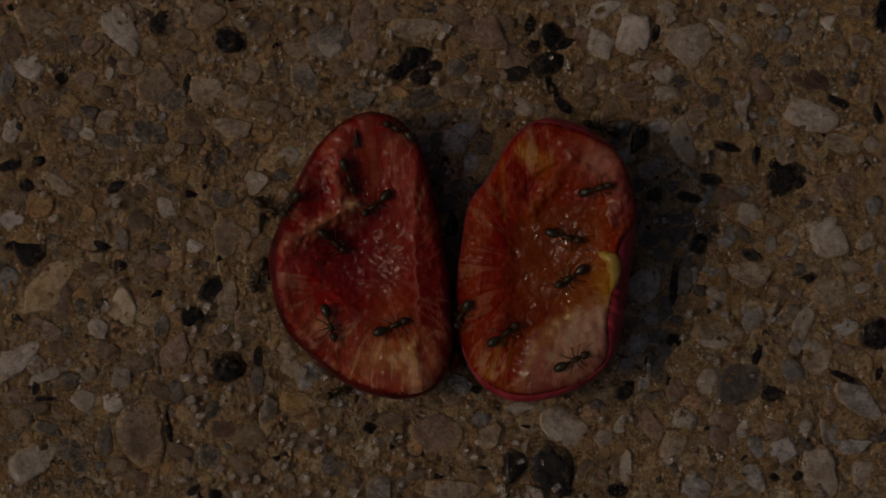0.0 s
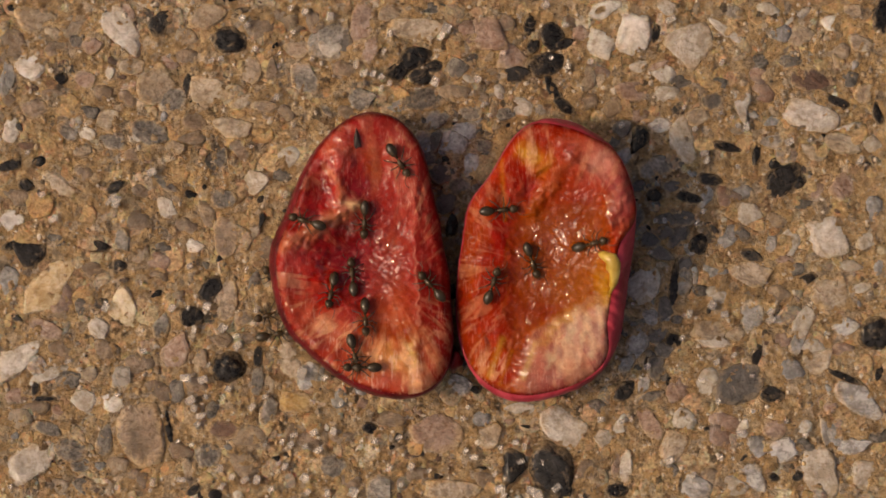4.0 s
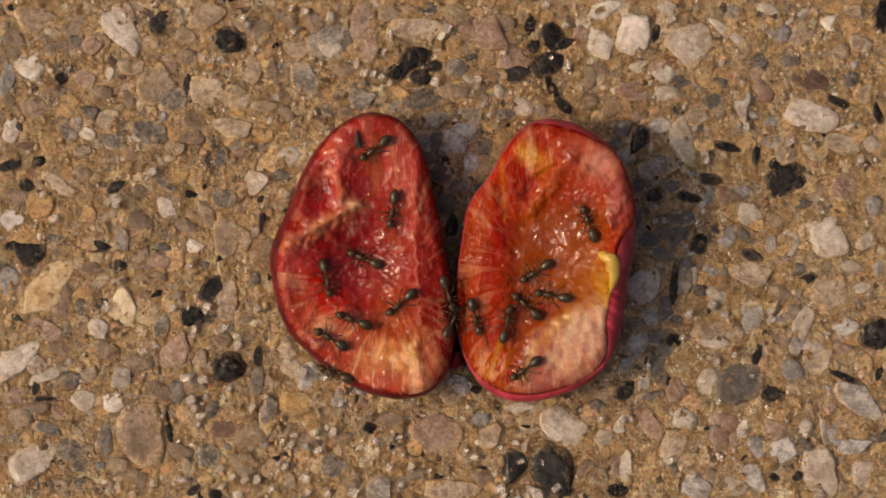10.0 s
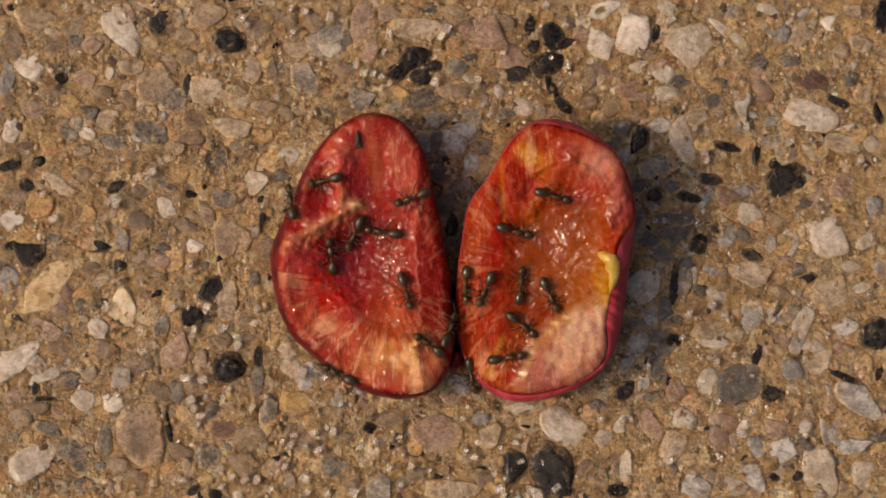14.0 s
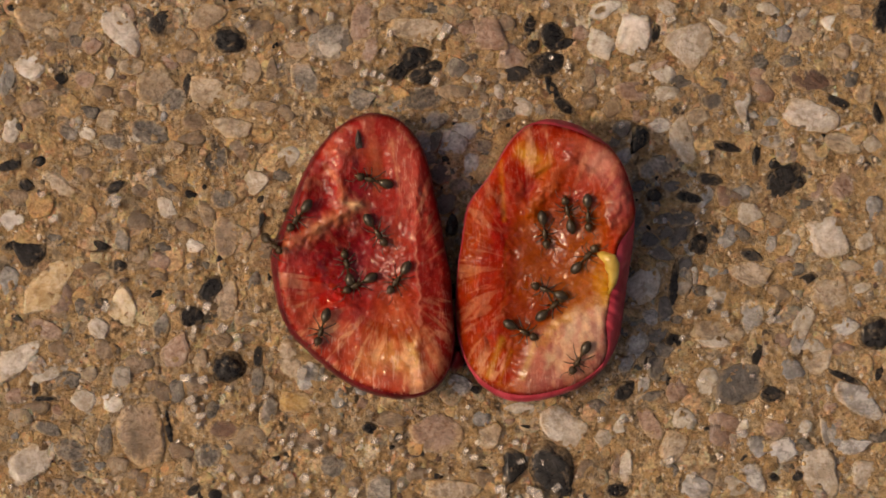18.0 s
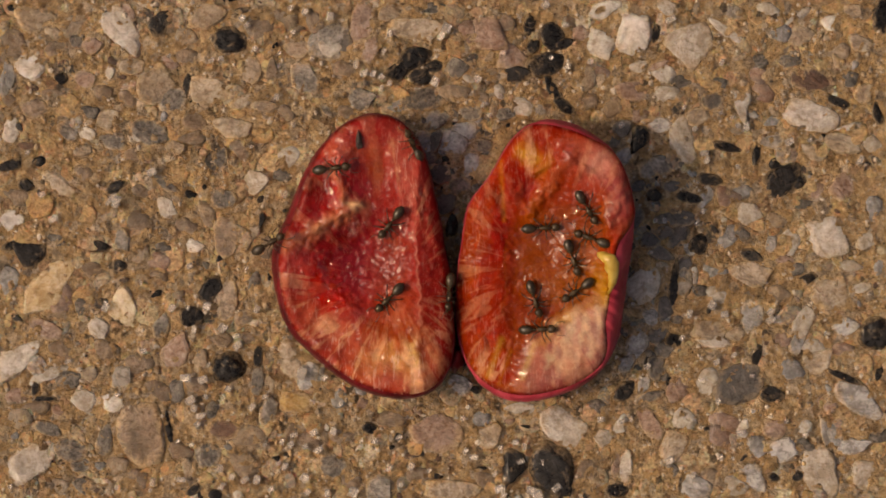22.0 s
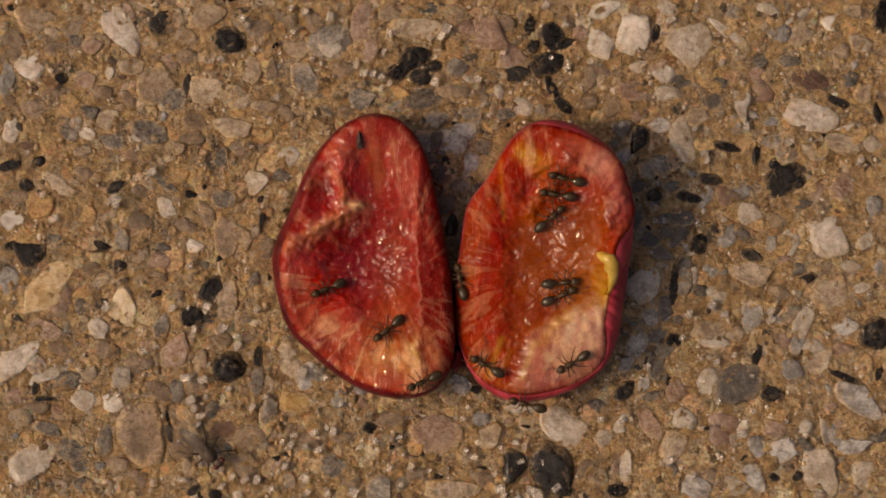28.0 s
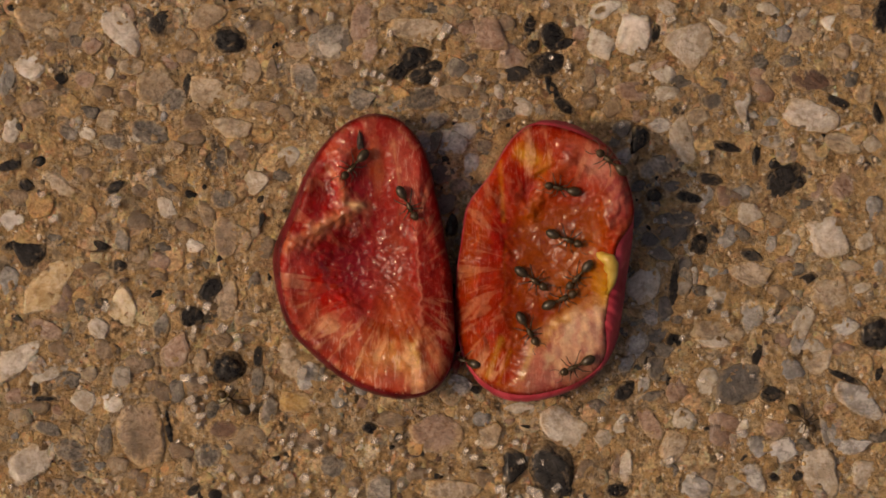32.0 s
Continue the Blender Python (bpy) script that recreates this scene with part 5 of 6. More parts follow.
# ---- fly ----
def build_fly():
    """A small grey-brown fly, head towards +x."""
    mm = 0.001
    thing = tagged(new("fly"), "small dull grey-brown fly with clear smoky wings", "fly")
    part("thorax", blob(3, 0.75 * mm, 0.50 * mm, 0.48 * mm, (0.45 * mm, 0, 0.95 * mm), rough=0.1), FLY_BODY, thing)
    tail = blob(3, 1.15 * mm, 0.46 * mm, 0.40 * mm, (-1.1 * mm, 0, 0.85 * mm))
    for v in tail.verts:
        t = (v.co.x / mm + 1.1) / 1.15
        v.co.y *= 1 + 0.2 * t + 0.05 * math.cos(t * 15)
        v.co.z += 0.02 * mm * math.cos(t * 15)
    part("abdomen", tail, FLY_BODY, thing)
    part("head", blob(3, 0.34 * mm, 0.42 * mm, 0.36 * mm, (1.4 * mm, 0, 0.95 * mm)), FLY_BODY, thing)
    for side in (1, -1):
        part("eye", blob(3, 0.25 * mm, 0.20 * mm, 0.28 * mm, (1.46 * mm, side * 0.32 * mm, 1.02 * mm)), FLY_EYE, thing, "dark red-brown compound eye")
        wing = blob(4, 1.85 * mm, 0.42 * mm, 0.02 * mm)
        for v in wing.verts:
            v.co.y *= 1 - 0.25 * v.co.x / (1.85 * mm)
            v.co.z += 0.06 * mm * math.sin(v.co.x * 2500)
        w = part("wing", wing, FLY_WING, thing, "thin smoky translucent wing")
        w.matrix_basis = pose(-1.45 * mm, side * 0.30 * mm, 1.42 * mm, side * 8, -4, -side * 7)
        for bx, back in ((0.8, 0.8), (0.4, -0.2), (0.0, -1.1)):
            pts = [Vector(q) * mm for q in ((bx, side * 0.35, 0.75), (bx + back * 0.5, side * 0.9, 1.0), (bx + back, side * 1.2, 0.15), (bx + back * 1.3, side * 1.45, 0.03))]
            part("leg", tube(pts, [0.07 * mm, 0.06 * mm, 0.04 * mm, 0.025 * mm]), ANT_LEG, thing)
    return thing


fly = build_fly()


def fly_pose(px, py, turn):
    """The fly's pose on the ground or, where its head reaches over the fruit, on the fruit."""
    z = 0.004
    for _ in range(6):
        x, y, _ = spot(px, py, z)
        ahead = x + 0.0016 * math.cos(radians(turn)), y + 0.0016 * math.sin(radians(turn))
        z = max(surface(x, y), surface(*ahead))
    return pose(x, y, z, 0, 0, turn)


# ---- chips and sand between the stones ----
def under_stone(px, py):
    """Whether a stone covers that place."""
    for qx, qy, a, b, turn in placed:
        dx, dy = px - qx, qy - py
        if abs(dx) < 70 and abs(dy) < 70:
            c, s = math.cos(radians(turn)), math.sin(radians(turn))
            if ((dx * c + dy * s) / a) ** 2 + ((-dx * s + dy * c) / b) ** 2 < 0.8:
                return True
    return False


def clip(poly, dx, dy, far):
    """The part of a polygon on the near side of a line."""
    out = []
    for i, (x1, y1) in enumerate(poly):
        x0, y0 = poly[i - 1]
        d0, d1 = x0 * dx + y0 * dy - far, x1 * dx + y1 * dy - far
        if (d0 < 0) != (d1 < 0):
            t = d0 / (d0 - d1)
            out.append((x0 + (x1 - x0) * t, y0 + (y1 - y0) * t))
        if d1 < 0:
            out.append((x1, y1))
    return out


def chips(rng, sizes, name, label):
    """Broken mineral chips, wedged against one another and worn at the edges, joined."""
    cell = 40
    grid = {}
    seeds = []

    def around(px, py):
        i, j = int(px // cell), int(py // cell)
        return [g for u in (-2, -1, 0, 1, 2) for v in (-2, -1, 0, 1, 2) for g in grid.get((i + u, j + v), ())]

    for r, tries in sizes:
        for _ in range(tries):
            px, py, q = rng.uniform(-200, 1768), rng.uniform(-200, 1082), r * rng.uniform(0.8, 1.25)
            if any((px - g[0]) ** 2 + (py - g[1]) ** 2 < (g[2] + q) ** 2 * 0.85 for g in around(px, py)):
                continue
            grid.setdefault((int(px // cell), int(py // cell)), []).append((px, py, q))
            seeds.append((px, py, q))
    verts, faces = [], []
    for px, py, q in seeds:
        if under_stone(px, py):
            continue
        w = q * 1.9
        poly = [(-w, -w), (w, -w), (w, w), (-w, w)]
        for gx, gy, gq in around(px, py):
            dx, dy = gx - px, gy - py
            dd = dx * dx + dy * dy
            if 0 < dd < (w + gq * 2) ** 2 * 1.6:
                poly = clip(poly, dx, dy, (dd + q * q - gq * gq) / 2)
                if len(poly) < 3:
                    break
        if len(poly) < 3:
            continue
        soft = []
        for i, (x1, y1) in enumerate(poly):
            x0, y0 = poly[i - 1]
            if (x1 - x0) ** 2 + (y1 - y0) ** 2 < 1.5:
                soft.append(((x0 + x1) / 2, (y0 + y1) / 2))
                continue
            k = rng.uniform(0.16, 0.34)
            soft += [(x0 + (x1 - x0) * k, y0 + (y1 - y0) * k), (x1 + (x0 - x1) * k, y1 + (y0 - y1) * k)]
        n = len(soft)
        if n < 4:
            continue
        gap = rng.uniform(0.96, 1.02)
        x, y, _ = spot(px, py)
        top = ground_relief(x, y) + rng.gauss(-0.00006, 0.00008) + 0.006 * q * K * rng.random()
        tx, ty = rng.gauss(0, 0.10), rng.gauss(0, 0.10)
        at = len(verts)
        for size, drop in ((1.0, 14.0), (1.0, 4.5), (0.93, 1.6), (0.72, 0.2)):
            for u, v in soft:
                k = gap * size * (1 + rng.uniform(-0.04, 0.04))
                u, v = u * k * K, -v * k * K
                verts.append((x + u, y + v, top - drop * 0.032 * min(q, 14) * K + u * tx + v * ty))
        verts.append((x, y, top + rng.uniform(0, 0.05) * q * K))
        for ring in range(3):
            for i in range(n):
                a, b = at + ring * n + i, at + ring * n + (i + 1) % n
                faces.append((b, a, a + n, b + n))
        for i in range(n):
            faces.append((at + 3 * n + (i + 1) % n, at + 3 * n + i, at + 4 * n))
    me = bpy.data.meshes.new(name)
    me.from_pydata(verts, [], faces)
    me.materials.append(CHIPS)
    me.polygons.foreach_set("use_smooth", [True] * len(faces))
    return tagged(new(name, me), label, "gravel", kind="stuff")


def sand(rng, sizes, name, label, material):
    """Loose angular grains on the mortar, joined."""
    base = bmesh.new()
    bmesh.ops.create_icosphere(base, subdivisions=1, radius=1.0)
    unit = np.array([v.co[:] for v in base.verts])
    tri = np.array([[v.index for v in f.verts] for f in base.faces])
    base.free()
    verts, faces = [], []
    for r, count in sizes:
        for _ in range(count):
            px, py, q = rng.uniform(-190, 1758), rng.uniform(-190, 1072), r * rng.uniform(0.7, 1.4)
            if under_stone(px, py):
                continue
            x, y, _ = spot(px, py)
            rs = np.random.RandomState(len(verts))
            pts = unit * (1 + 0.26 * rs.uniform(-1, 1, (len(unit), 1))) * q * K * rs.uniform(0.75, 1.3, (1, 3))
            pts = pts + (x, y, ground_relief(x, y) + mortar(x, y) * 0.6 + q * K * rng.uniform(-0.5, 0.35))
            faces.append(tri + len(verts) * len(unit))
            verts.append(pts)
    me = bpy.data.meshes.new(name)
    me.from_pydata(np.concatenate(verts).tolist(), [], np.concatenate(faces).tolist())
    me.materials.append(material)
    me.polygons.foreach_set("use_smooth", [material is GRAINS] * len(me.polygons))
    return tagged(new(name, me), label, "sand", kind="stuff")


chips(random.Random(8), ((21, 1000), (15, 2600), (11, 6000), (8, 12000), (5.5, 18000)), "gravel", "packed worn mineral chips in tan, grey, pink and white")
sand(random.Random(5), ((4.6, 1100), (3.2, 5200), (2.2, 9000)), "sand", "loose golden brown sand grains lying between stones", GRAINS)
sand(random.Random(15), ((4.2, 420), (2.8, 2600), (1.9, 3000)), "quartz_sand", "pale glittering quartz grains strewn over the ground", QUARTZ)


def motions():
    """The ants run about their meal; the fly visits; the fruit dries and sinks a little."""
    walk(ants[0], path(0,
        (0, 583, 576, -73), (1, 539, 645, -46, 1), (2, 571, 634, -87), (2.3, 573, 629, -114), (2.46, 560, 659, -114, 1), (2.62, 580, 665, -24, 1), (2.8, 604, 603, 66, 1), (3, 604, 603, 66, 1), (5.38, 583, 672, -107, 1), (5.58, 616, 684, -12, 1), (5.74, 616, 656, 71), (6, 625, 686, -12, 2), (7, 710, 697, -69), (7.3, 709, 696, -75), (7.46, 720, 738, -75, 1), (7.62, 745, 724, 15, 1), (7.8, 718, 640, 105, 1), (8, 718, 640, 105, 1), (8.38, 753, 726, -68, 1), (8.58, 783, 689, 27, 1), (8.74, 764, 667, 110), (9, 772, 599, 234), (10, 796, 567, 411), (10.3, 792, 564, 325), (10.46, 817, 582, 325, 1), (10.62, 807, 552, 415, 1), (10.8, 757, 521, 505, 1), (11, 757, 521, 505, 1), (11.38, 809, 549, 332, 1), (11.58, 797, 514, 427, 1), (11.74, 781, 511, 510), (12, 712, 506, 515), (13, 723, 491, 614), (14, 720, 520, 646), (17, 594, 584, 699), (18, 633, 506, 568), (19, 743, 575, 511), (20, 764, 593, 615), (21, 818, 524, 558), (22, 948, 532, 647), (23, 922, 508, 749), (24, 942, 616, 749), (25, 860, 661, 869), (28, 931, 711, 883, 2), (29, 945, 560, 726), (30, 958, 514, 705), (31, 893, 553, 767), (32, 997, 529, 745)))
    walk(ants[1], path(1,
        (0, 696, 578, 23), (1, 660, 604, -116), (2, 682, 627, -161), (3, 651, 619, -163), (6, 702, 529, -219), (7, 726, 708, -209, 2), (8, 815, 636, -166, 2), (9, 822, 526, -117), (9.3, 813, 530, -156), (9.46, 785, 543, -156, 1), (9.62, 791, 562, -66, 1), (9.8, 846, 533, 24, 1), (10, 846, 533, 24, 1), (11, 846, 533, 24, 1), (11.38, 788, 569, -149, 1), (11.58, 799, 603, -54, 1), (11.74, 817, 583, 29), (12, 865, 693, 189, 2), (12.3, 870, 680, 246), (12.46, 853, 720, 246, 1), (12.62, 882, 724, 336, 1), (12.8, 912, 642, 426, 1), (13, 912, 642, 426, 1), (13.38, 885, 730, 253, 1), (13.58, 931, 726, 348, 1), (13.74, 931, 695, 431), (14, 901, 633, 369), (17, 1002, 529, 385), (18, 980, 542, 400), (19, 1027, 493, 407), (20, 987, 478, 265), (21, 1014, 429, 262), (22, 1017, 458, 287), (23, 971, 524, 255), (24, 943, 547, 256), (25, 936, 533, 159), (28, 1014, 643, 212), (29, 1071, 598, 248), (29.3, 1083, 614, 307), (29.46, 1103, 642, 307, 1), (29.62, 1108, 614, 397, 1), (29.8, 1065, 562, 487, 1), (30, 1065, 562, 487, 1), (31, 1065, 562, 487, 1), (32, 1065, 562, 487, 1)))
    walk(ants[2], path(2,
        (0, 1003, 418, -15), (1, 940, 386, 30), (2, 841, 464, 98), (3, 817, 527, 96), (6, 974, 415, 62), (7, 989, 422, 47), (8, 976, 452, -11), (9, 981, 551, 49), (10, 930, 539, 138), (11, 958, 556, 226), (12, 975, 585, 264), (13, 951, 528, 216), (14, 926, 577, 322), (17, 956, 506, 287), (18, 1026, 636, 240), (18.3, 1037, 667, 289), (18.46, 1049, 704, 289, 1), (18.62, 1066, 678, 379, 1), (18.8, 1037, 607, 469, 1), (19, 1037, 607, 469, 1), (20, 1037, 607, 469, 1), (21, 1037, 607, 469, 1), (22, 1037, 607, 469, 1), (22.38, 1071, 679, 295, 1), (22.58, 1090, 638, 390, 1), (22.74, 1074, 621, 473), (23, 900, 672, 548), (23.3, 894, 692, 612), (23.46, 880, 734, 612, 1), (23.62, 910, 731, 702, 1), (23.8, 932, 647, 792, 1), (24, 932, 647, 792, 1), (25, 932, 647, 792, 1), (28, 932, 647, 792, 1), (29, 932, 647, 792, 1), (30, 932, 647, 792, 1), (31, 932, 647, 792, 1), (31.38, 915, 737, 619, 1), (31.58, 960, 724, 714, 1), (31.74, 956, 695, 797), (32, 1020, 648, 928)))
    walk(ants[3], path(3,
        (0, 1009, 491, -146), (1, 1006, 399, -78), (2, 927, 463, 60), (3, 943, 429, -66), (6, 946, 329, -80), (7, 954, 328, -6), (8, 961, 298, 42), (9, 854, 404, 158), (9.3, 829, 391, 153), (9.46, 805, 379, 153, 1), (9.62, 806, 399, 243, 1), (9.8, 856, 420, 333, 1), (10, 856, 420, 333, 1), (11, 856, 420, 333, 1), (12, 856, 420, 333, 1), (13, 856, 420, 333, 1), (14, 856, 420, 333, 1), (17, 856, 420, 333, 1), (18, 856, 420, 333, 1), (19, 856, 420, 333, 1), (20, 856, 420, 333, 1), (21, 856, 420, 333, 1), (22, 856, 420, 333, 1), (23, 856, 420, 333, 1), (24, 856, 420, 333, 1), (24.38, 802, 401, 160, 1), (24.58, 804, 430, 255, 1), (24.74, 823, 430, 338), (25, 834, 387, 169), (25.3, 831, 386, 151), (25.46, 807, 373, 151, 1), (25.62, 807, 392, 241, 1), (25.8, 857, 416, 331, 1), (28, 857, 416, 331, 1), (29, 857, 416, 331, 1), (30, 857, 416, 331, 1), (31, 857, 416, 331, 1), (32, 857, 416, 331, 1)))
    walk(ants[4], path(4,
        (0, 824, 560, -148), (1, 723, 543, -183), (2, 660, 525, -67), (3, 669, 553, -82), (6, 667, 546, -87), (7, 696, 596, -143), (8, 638, 605, -136), (9, 669, 534, -81), (10, 708, 539, -139), (11, 720, 669, -43), (12, 710, 694, -98), (12.3, 710, 696, -75), (12.46, 721, 738, -75, 1), (12.62, 746, 723, 15, 1), (12.8, 719, 640, 105, 1), (13, 719, 640, 105, 1), (13.38, 754, 726, -68, 1), (13.58, 784, 688, 27, 1), (13.74, 765, 666, 110), (14, 837, 664, 274, 2), (17, 833, 589, 251), (18, 925, 586, 332), (18.3, 889, 691, 251), (18.46, 875, 732, 251, 1), (18.62, 905, 730, 341, 1), (18.8, 928, 646, 431, 1), (19, 928, 646, 431, 1), (19.38, 909, 737, 258, 1), (19.58, 955, 725, 353, 1), (19.74, 952, 695, 436), (20, 884, 667, 566), (21, 914, 569, 705), (22, 959, 585, 720), (23, 917, 567, 686), (24, 823, 607, 571), (25, 833, 594, 606), (28, 861, 646, 512), (29, 814, 646, 639, 2), (29.3, 827, 630, 591), (29.46, 802, 660, 591, 1), (29.62, 822, 677, 681, 1), (29.8, 870, 612, 771, 1), (30, 870, 612, 771, 1), (31, 870, 612, 771, 1), (31.38, 823, 685, 597, 1), (31.58, 861, 704, 692, 1), (31.74, 869, 674, 775), (32, 826, 633, 911)))
    walk(ants[5], path(5,
        (0, 893, 588, 35), (1, 962, 547, -134), (2, 788, 516, -81), (2.3, 784, 514, -21), (2.46, 808, 524, -21, 1), (2.62, 801, 504, 69, 1), (2.8, 753, 489, 159, 1), (3, 753, 489, 159, 1), (5.38, 803, 501, -14, 1), (5.58, 797, 475, 81, 1), (5.74, 780, 476, 164), (6, 888, 359, 50), (6.3, 860, 323, 128), (6.46, 841, 299, 128, 1), (6.62, 836, 323, 218, 1), (6.8, 876, 369, 308, 1), (7, 876, 369, 308, 1), (8, 876, 369, 308, 1), (9, 876, 369, 308, 1), (10, 876, 369, 308, 1), (11, 876, 369, 308, 1), (12, 876, 369, 308, 1), (13, 876, 369, 308, 1), (14, 876, 369, 308, 1), (17, 876, 369, 308, 1), (18, 876, 369, 308, 1), (19, 876, 369, 308, 1), (20, 876, 369, 308, 1), (21, 876, 369, 308, 1), (22, 876, 369, 308, 1), (22.38, 832, 324, 135, 1), (22.58, 826, 357, 230, 1), (22.74, 843, 366, 313), (23, 928, 380, 340), (24, 748, 381, 310), (25, 724, 387, 184), (25.3, 759, 352, 45), (25.46, 779, 333, 45, 1), (25.62, 771, 313, 135, 1), (25.8, 732, 357, 225, 1), (28, 732, 357, 225, 1), (29, 732, 357, 225, 1), (30, 732, 357, 225, 1), (31, 732, 357, 225, 1), (32, 732, 357, 225, 1)))
    walk(ants[6], path(6,
        (0, 1016, 637, 27), (0.3, 1027, 673, -74), (0.46, 1037, 712, -74, 1), (0.62, 1056, 687, 16, 1), (0.8, 1031, 613, 106, 1), (1, 1031, 613, 106, 1), (2, 1031, 613, 106, 1), (3, 1031, 613, 106, 1), (5.38, 1061, 688, -67, 1), (5.58, 1083, 648, 28, 1), (5.74, 1068, 630, 111), (6, 970, 501, -9), (7, 1017, 512, -127), (8, 1004, 541, -77), (9, 1025, 525, -215), (10, 976, 521, -189), (11, 996, 469, -252), (12, 952, 553, -127), (13, 829, 404, -158), (14, 832, 508, -98), (17, 811, 503, -227), (18, 705, 496, -125), (19, 792, 560, -257), (20, 713, 502, -332), (21, 687, 431, -217), (22, 787, 522, -103), (23, 700, 679, -172), (23.3, 704, 696, -77), (23.46, 714, 738, -77, 1), (23.62, 739, 725, 13, 1), (23.8, 714, 641, 103, 1), (24, 714, 641, 103, 1), (24.38, 747, 729, -70, 1), (24.58, 779, 694, 25, 1), (24.74, 760, 671, 108), (25, 755, 652, 6), (28, 744, 675, -161), (28.3, 748, 686, -66), (28.46, 766, 726, -66, 1), (28.62, 784, 698, 24, 1), (28.8, 744, 621, 114, 1), (29, 744, 621, 114, 1), (29.38, 790, 698, -59, 1), (29.58, 804, 646, 36, 1), (29.74, 785, 630, 119), (30, 640, 597, 73), (31, 686, 658, 171), (31.3, 693, 695, 281), (31.46, 701, 737, 281, 1), (31.62, 728, 727, 371, 1), (31.8, 706, 643, 461, 1), (32, 706, 643, 461, 1)))
    walk(ants[7], path(7,
        (0, 1061, 330, 24), (1, 964, 325, 6), (1.3, 962, 226, 91), (1.46, 961, 184, 91, 1), (1.62, 936, 203, 181, 1), (1.8, 942, 285, 271, 1), (2, 942, 285, 271, 1), (3, 942, 285, 271, 1), (5.38, 930, 200, 98, 1), (5.58, 898, 237, 193, 1), (5.74, 909, 260, 276), (6, 896, 239, 219, 2), (6.3, 903, 260, 108), (6.46, 891, 225, 108, 1), (6.62, 877, 253, 198, 1), (6.8, 903, 321, 288, 1), (7, 903, 321, 288, 1), (7.38, 872, 254, 115, 1), (7.58, 856, 295, 210, 1), (7.74, 871, 310, 293), (8, 868, 291, 418, 2), (8.3, 873, 299, 480), (8.46, 857, 271, 480, 1), (8.62, 849, 298, 570, 1), (8.8, 885, 351, 660, 1), (9, 885, 351, 660, 1), (10, 885, 351, 660, 1), (10.38, 845, 299, 487, 1), (10.58, 836, 335, 582, 1), (10.74, 852, 346, 665), (11, 916, 337, 626), (12, 976, 381, 609), (13, 895, 311, 455), (14, 913, 408, 342), (17, 993, 403, 437), (18, 1007, 374, 461), (19, 992, 344, 404), (20, 1000, 309, 473), (21, 997, 339, 348), (22, 1048, 420, 523), (23, 1031, 465, 620), (24, 1023, 411, 466), (25, 1013, 434, 493), (28, 998, 500, 365), (29, 1025, 497, 261), (29.3, 1103, 547, 327), (29.46, 1127, 563, 327, 1), (29.62, 1124, 540, 417, 1), (29.8, 1074, 512, 507, 1), (30, 1074, 512, 507, 1), (31, 1074, 512, 507, 1), (31.38, 1127, 537, 334, 1), (31.58, 1122, 506, 429, 1), (31.74, 1104, 504, 512), (32, 1027, 489, 587)))
    walk(ants[8], path(8,
        (0, 589, 427, -39), (1, 574, 458, -47), (2, 585, 522, 34), (3, 602, 496, 90), (6, 709, 477, 113), (7, 696, 513, 190), (8, 725, 459, 231), (9, 701, 382, 293), (10, 694, 373, 261), (11, 789, 440, 340, 2), (12, 788, 412, 439, 2), (13, 782, 455, 303), (14, 789, 580, 407), (14.3, 793, 584, 320), (14.46, 819, 606, 320, 1), (14.62, 811, 573, 410, 1), (14.8, 759, 534, 500, 1), (17, 759, 534, 500, 1), (18, 759, 534, 500, 1), (19, 759, 534, 500, 1), (20, 759, 534, 500, 1), (21, 759, 534, 500, 1), (22, 759, 534, 500, 1), (23, 759, 534, 500, 1), (24, 759, 534, 500, 1), (25, 759, 534, 500, 1), (28, 759, 534, 500, 1), (29, 759, 534, 500, 1), (30, 759, 534, 500, 1), (31, 759, 534, 500, 1), (32, 759, 534, 500, 1)))
    walk(ants[9], path(9,
        (0, 614, 315, -65), (1, 623, 441, -94), (2, 566, 438, -157), (3, 505, 458, -208), (6, 684, 398, -151), (7, 656, 449, -75), (8, 638, 460, -93), (9, 676, 455, 38), (10, 642, 457, 157), (11, 615, 427, 163), (12, 648, 429, 144), (13, 610, 410, 159), (14, 675, 408, 172), (14.3, 820, 434, 170), (14.46, 794, 429, 170, 1), (14.62, 798, 447, 260, 1), (14.8, 851, 454, 350, 1), (17, 851, 454, 350, 1), (18, 851, 454, 350, 1), (19, 851, 454, 350, 1), (20, 851, 454, 350, 1), (20.38, 795, 450, 177, 1), (20.58, 801, 477, 272, 1), (20.74, 820, 472, 355), (21, 819, 451, 200), (21.3, 818, 451, 176), (21.46, 792, 449, 176, 1), (21.62, 797, 466, 266, 1), (21.8, 850, 467, 356, 1), (22, 850, 467, 356, 1), (23, 850, 467, 356, 1), (24, 850, 467, 356, 1), (24.38, 794, 470, 183, 1), (24.58, 800, 497, 278, 1), (24.74, 819, 490, 361), (25, 884, 499, 347), (28, 823, 495, 478), (29, 943, 514, 502), (30, 745, 522, 533), (31, 783, 459, 667), (31.3, 783, 459, 721), (31.46, 807, 459, 721, 1), (31.62, 800, 444, 811, 1), (31.8, 752, 447, 901, 1), (32, 752, 447, 901, 1)))
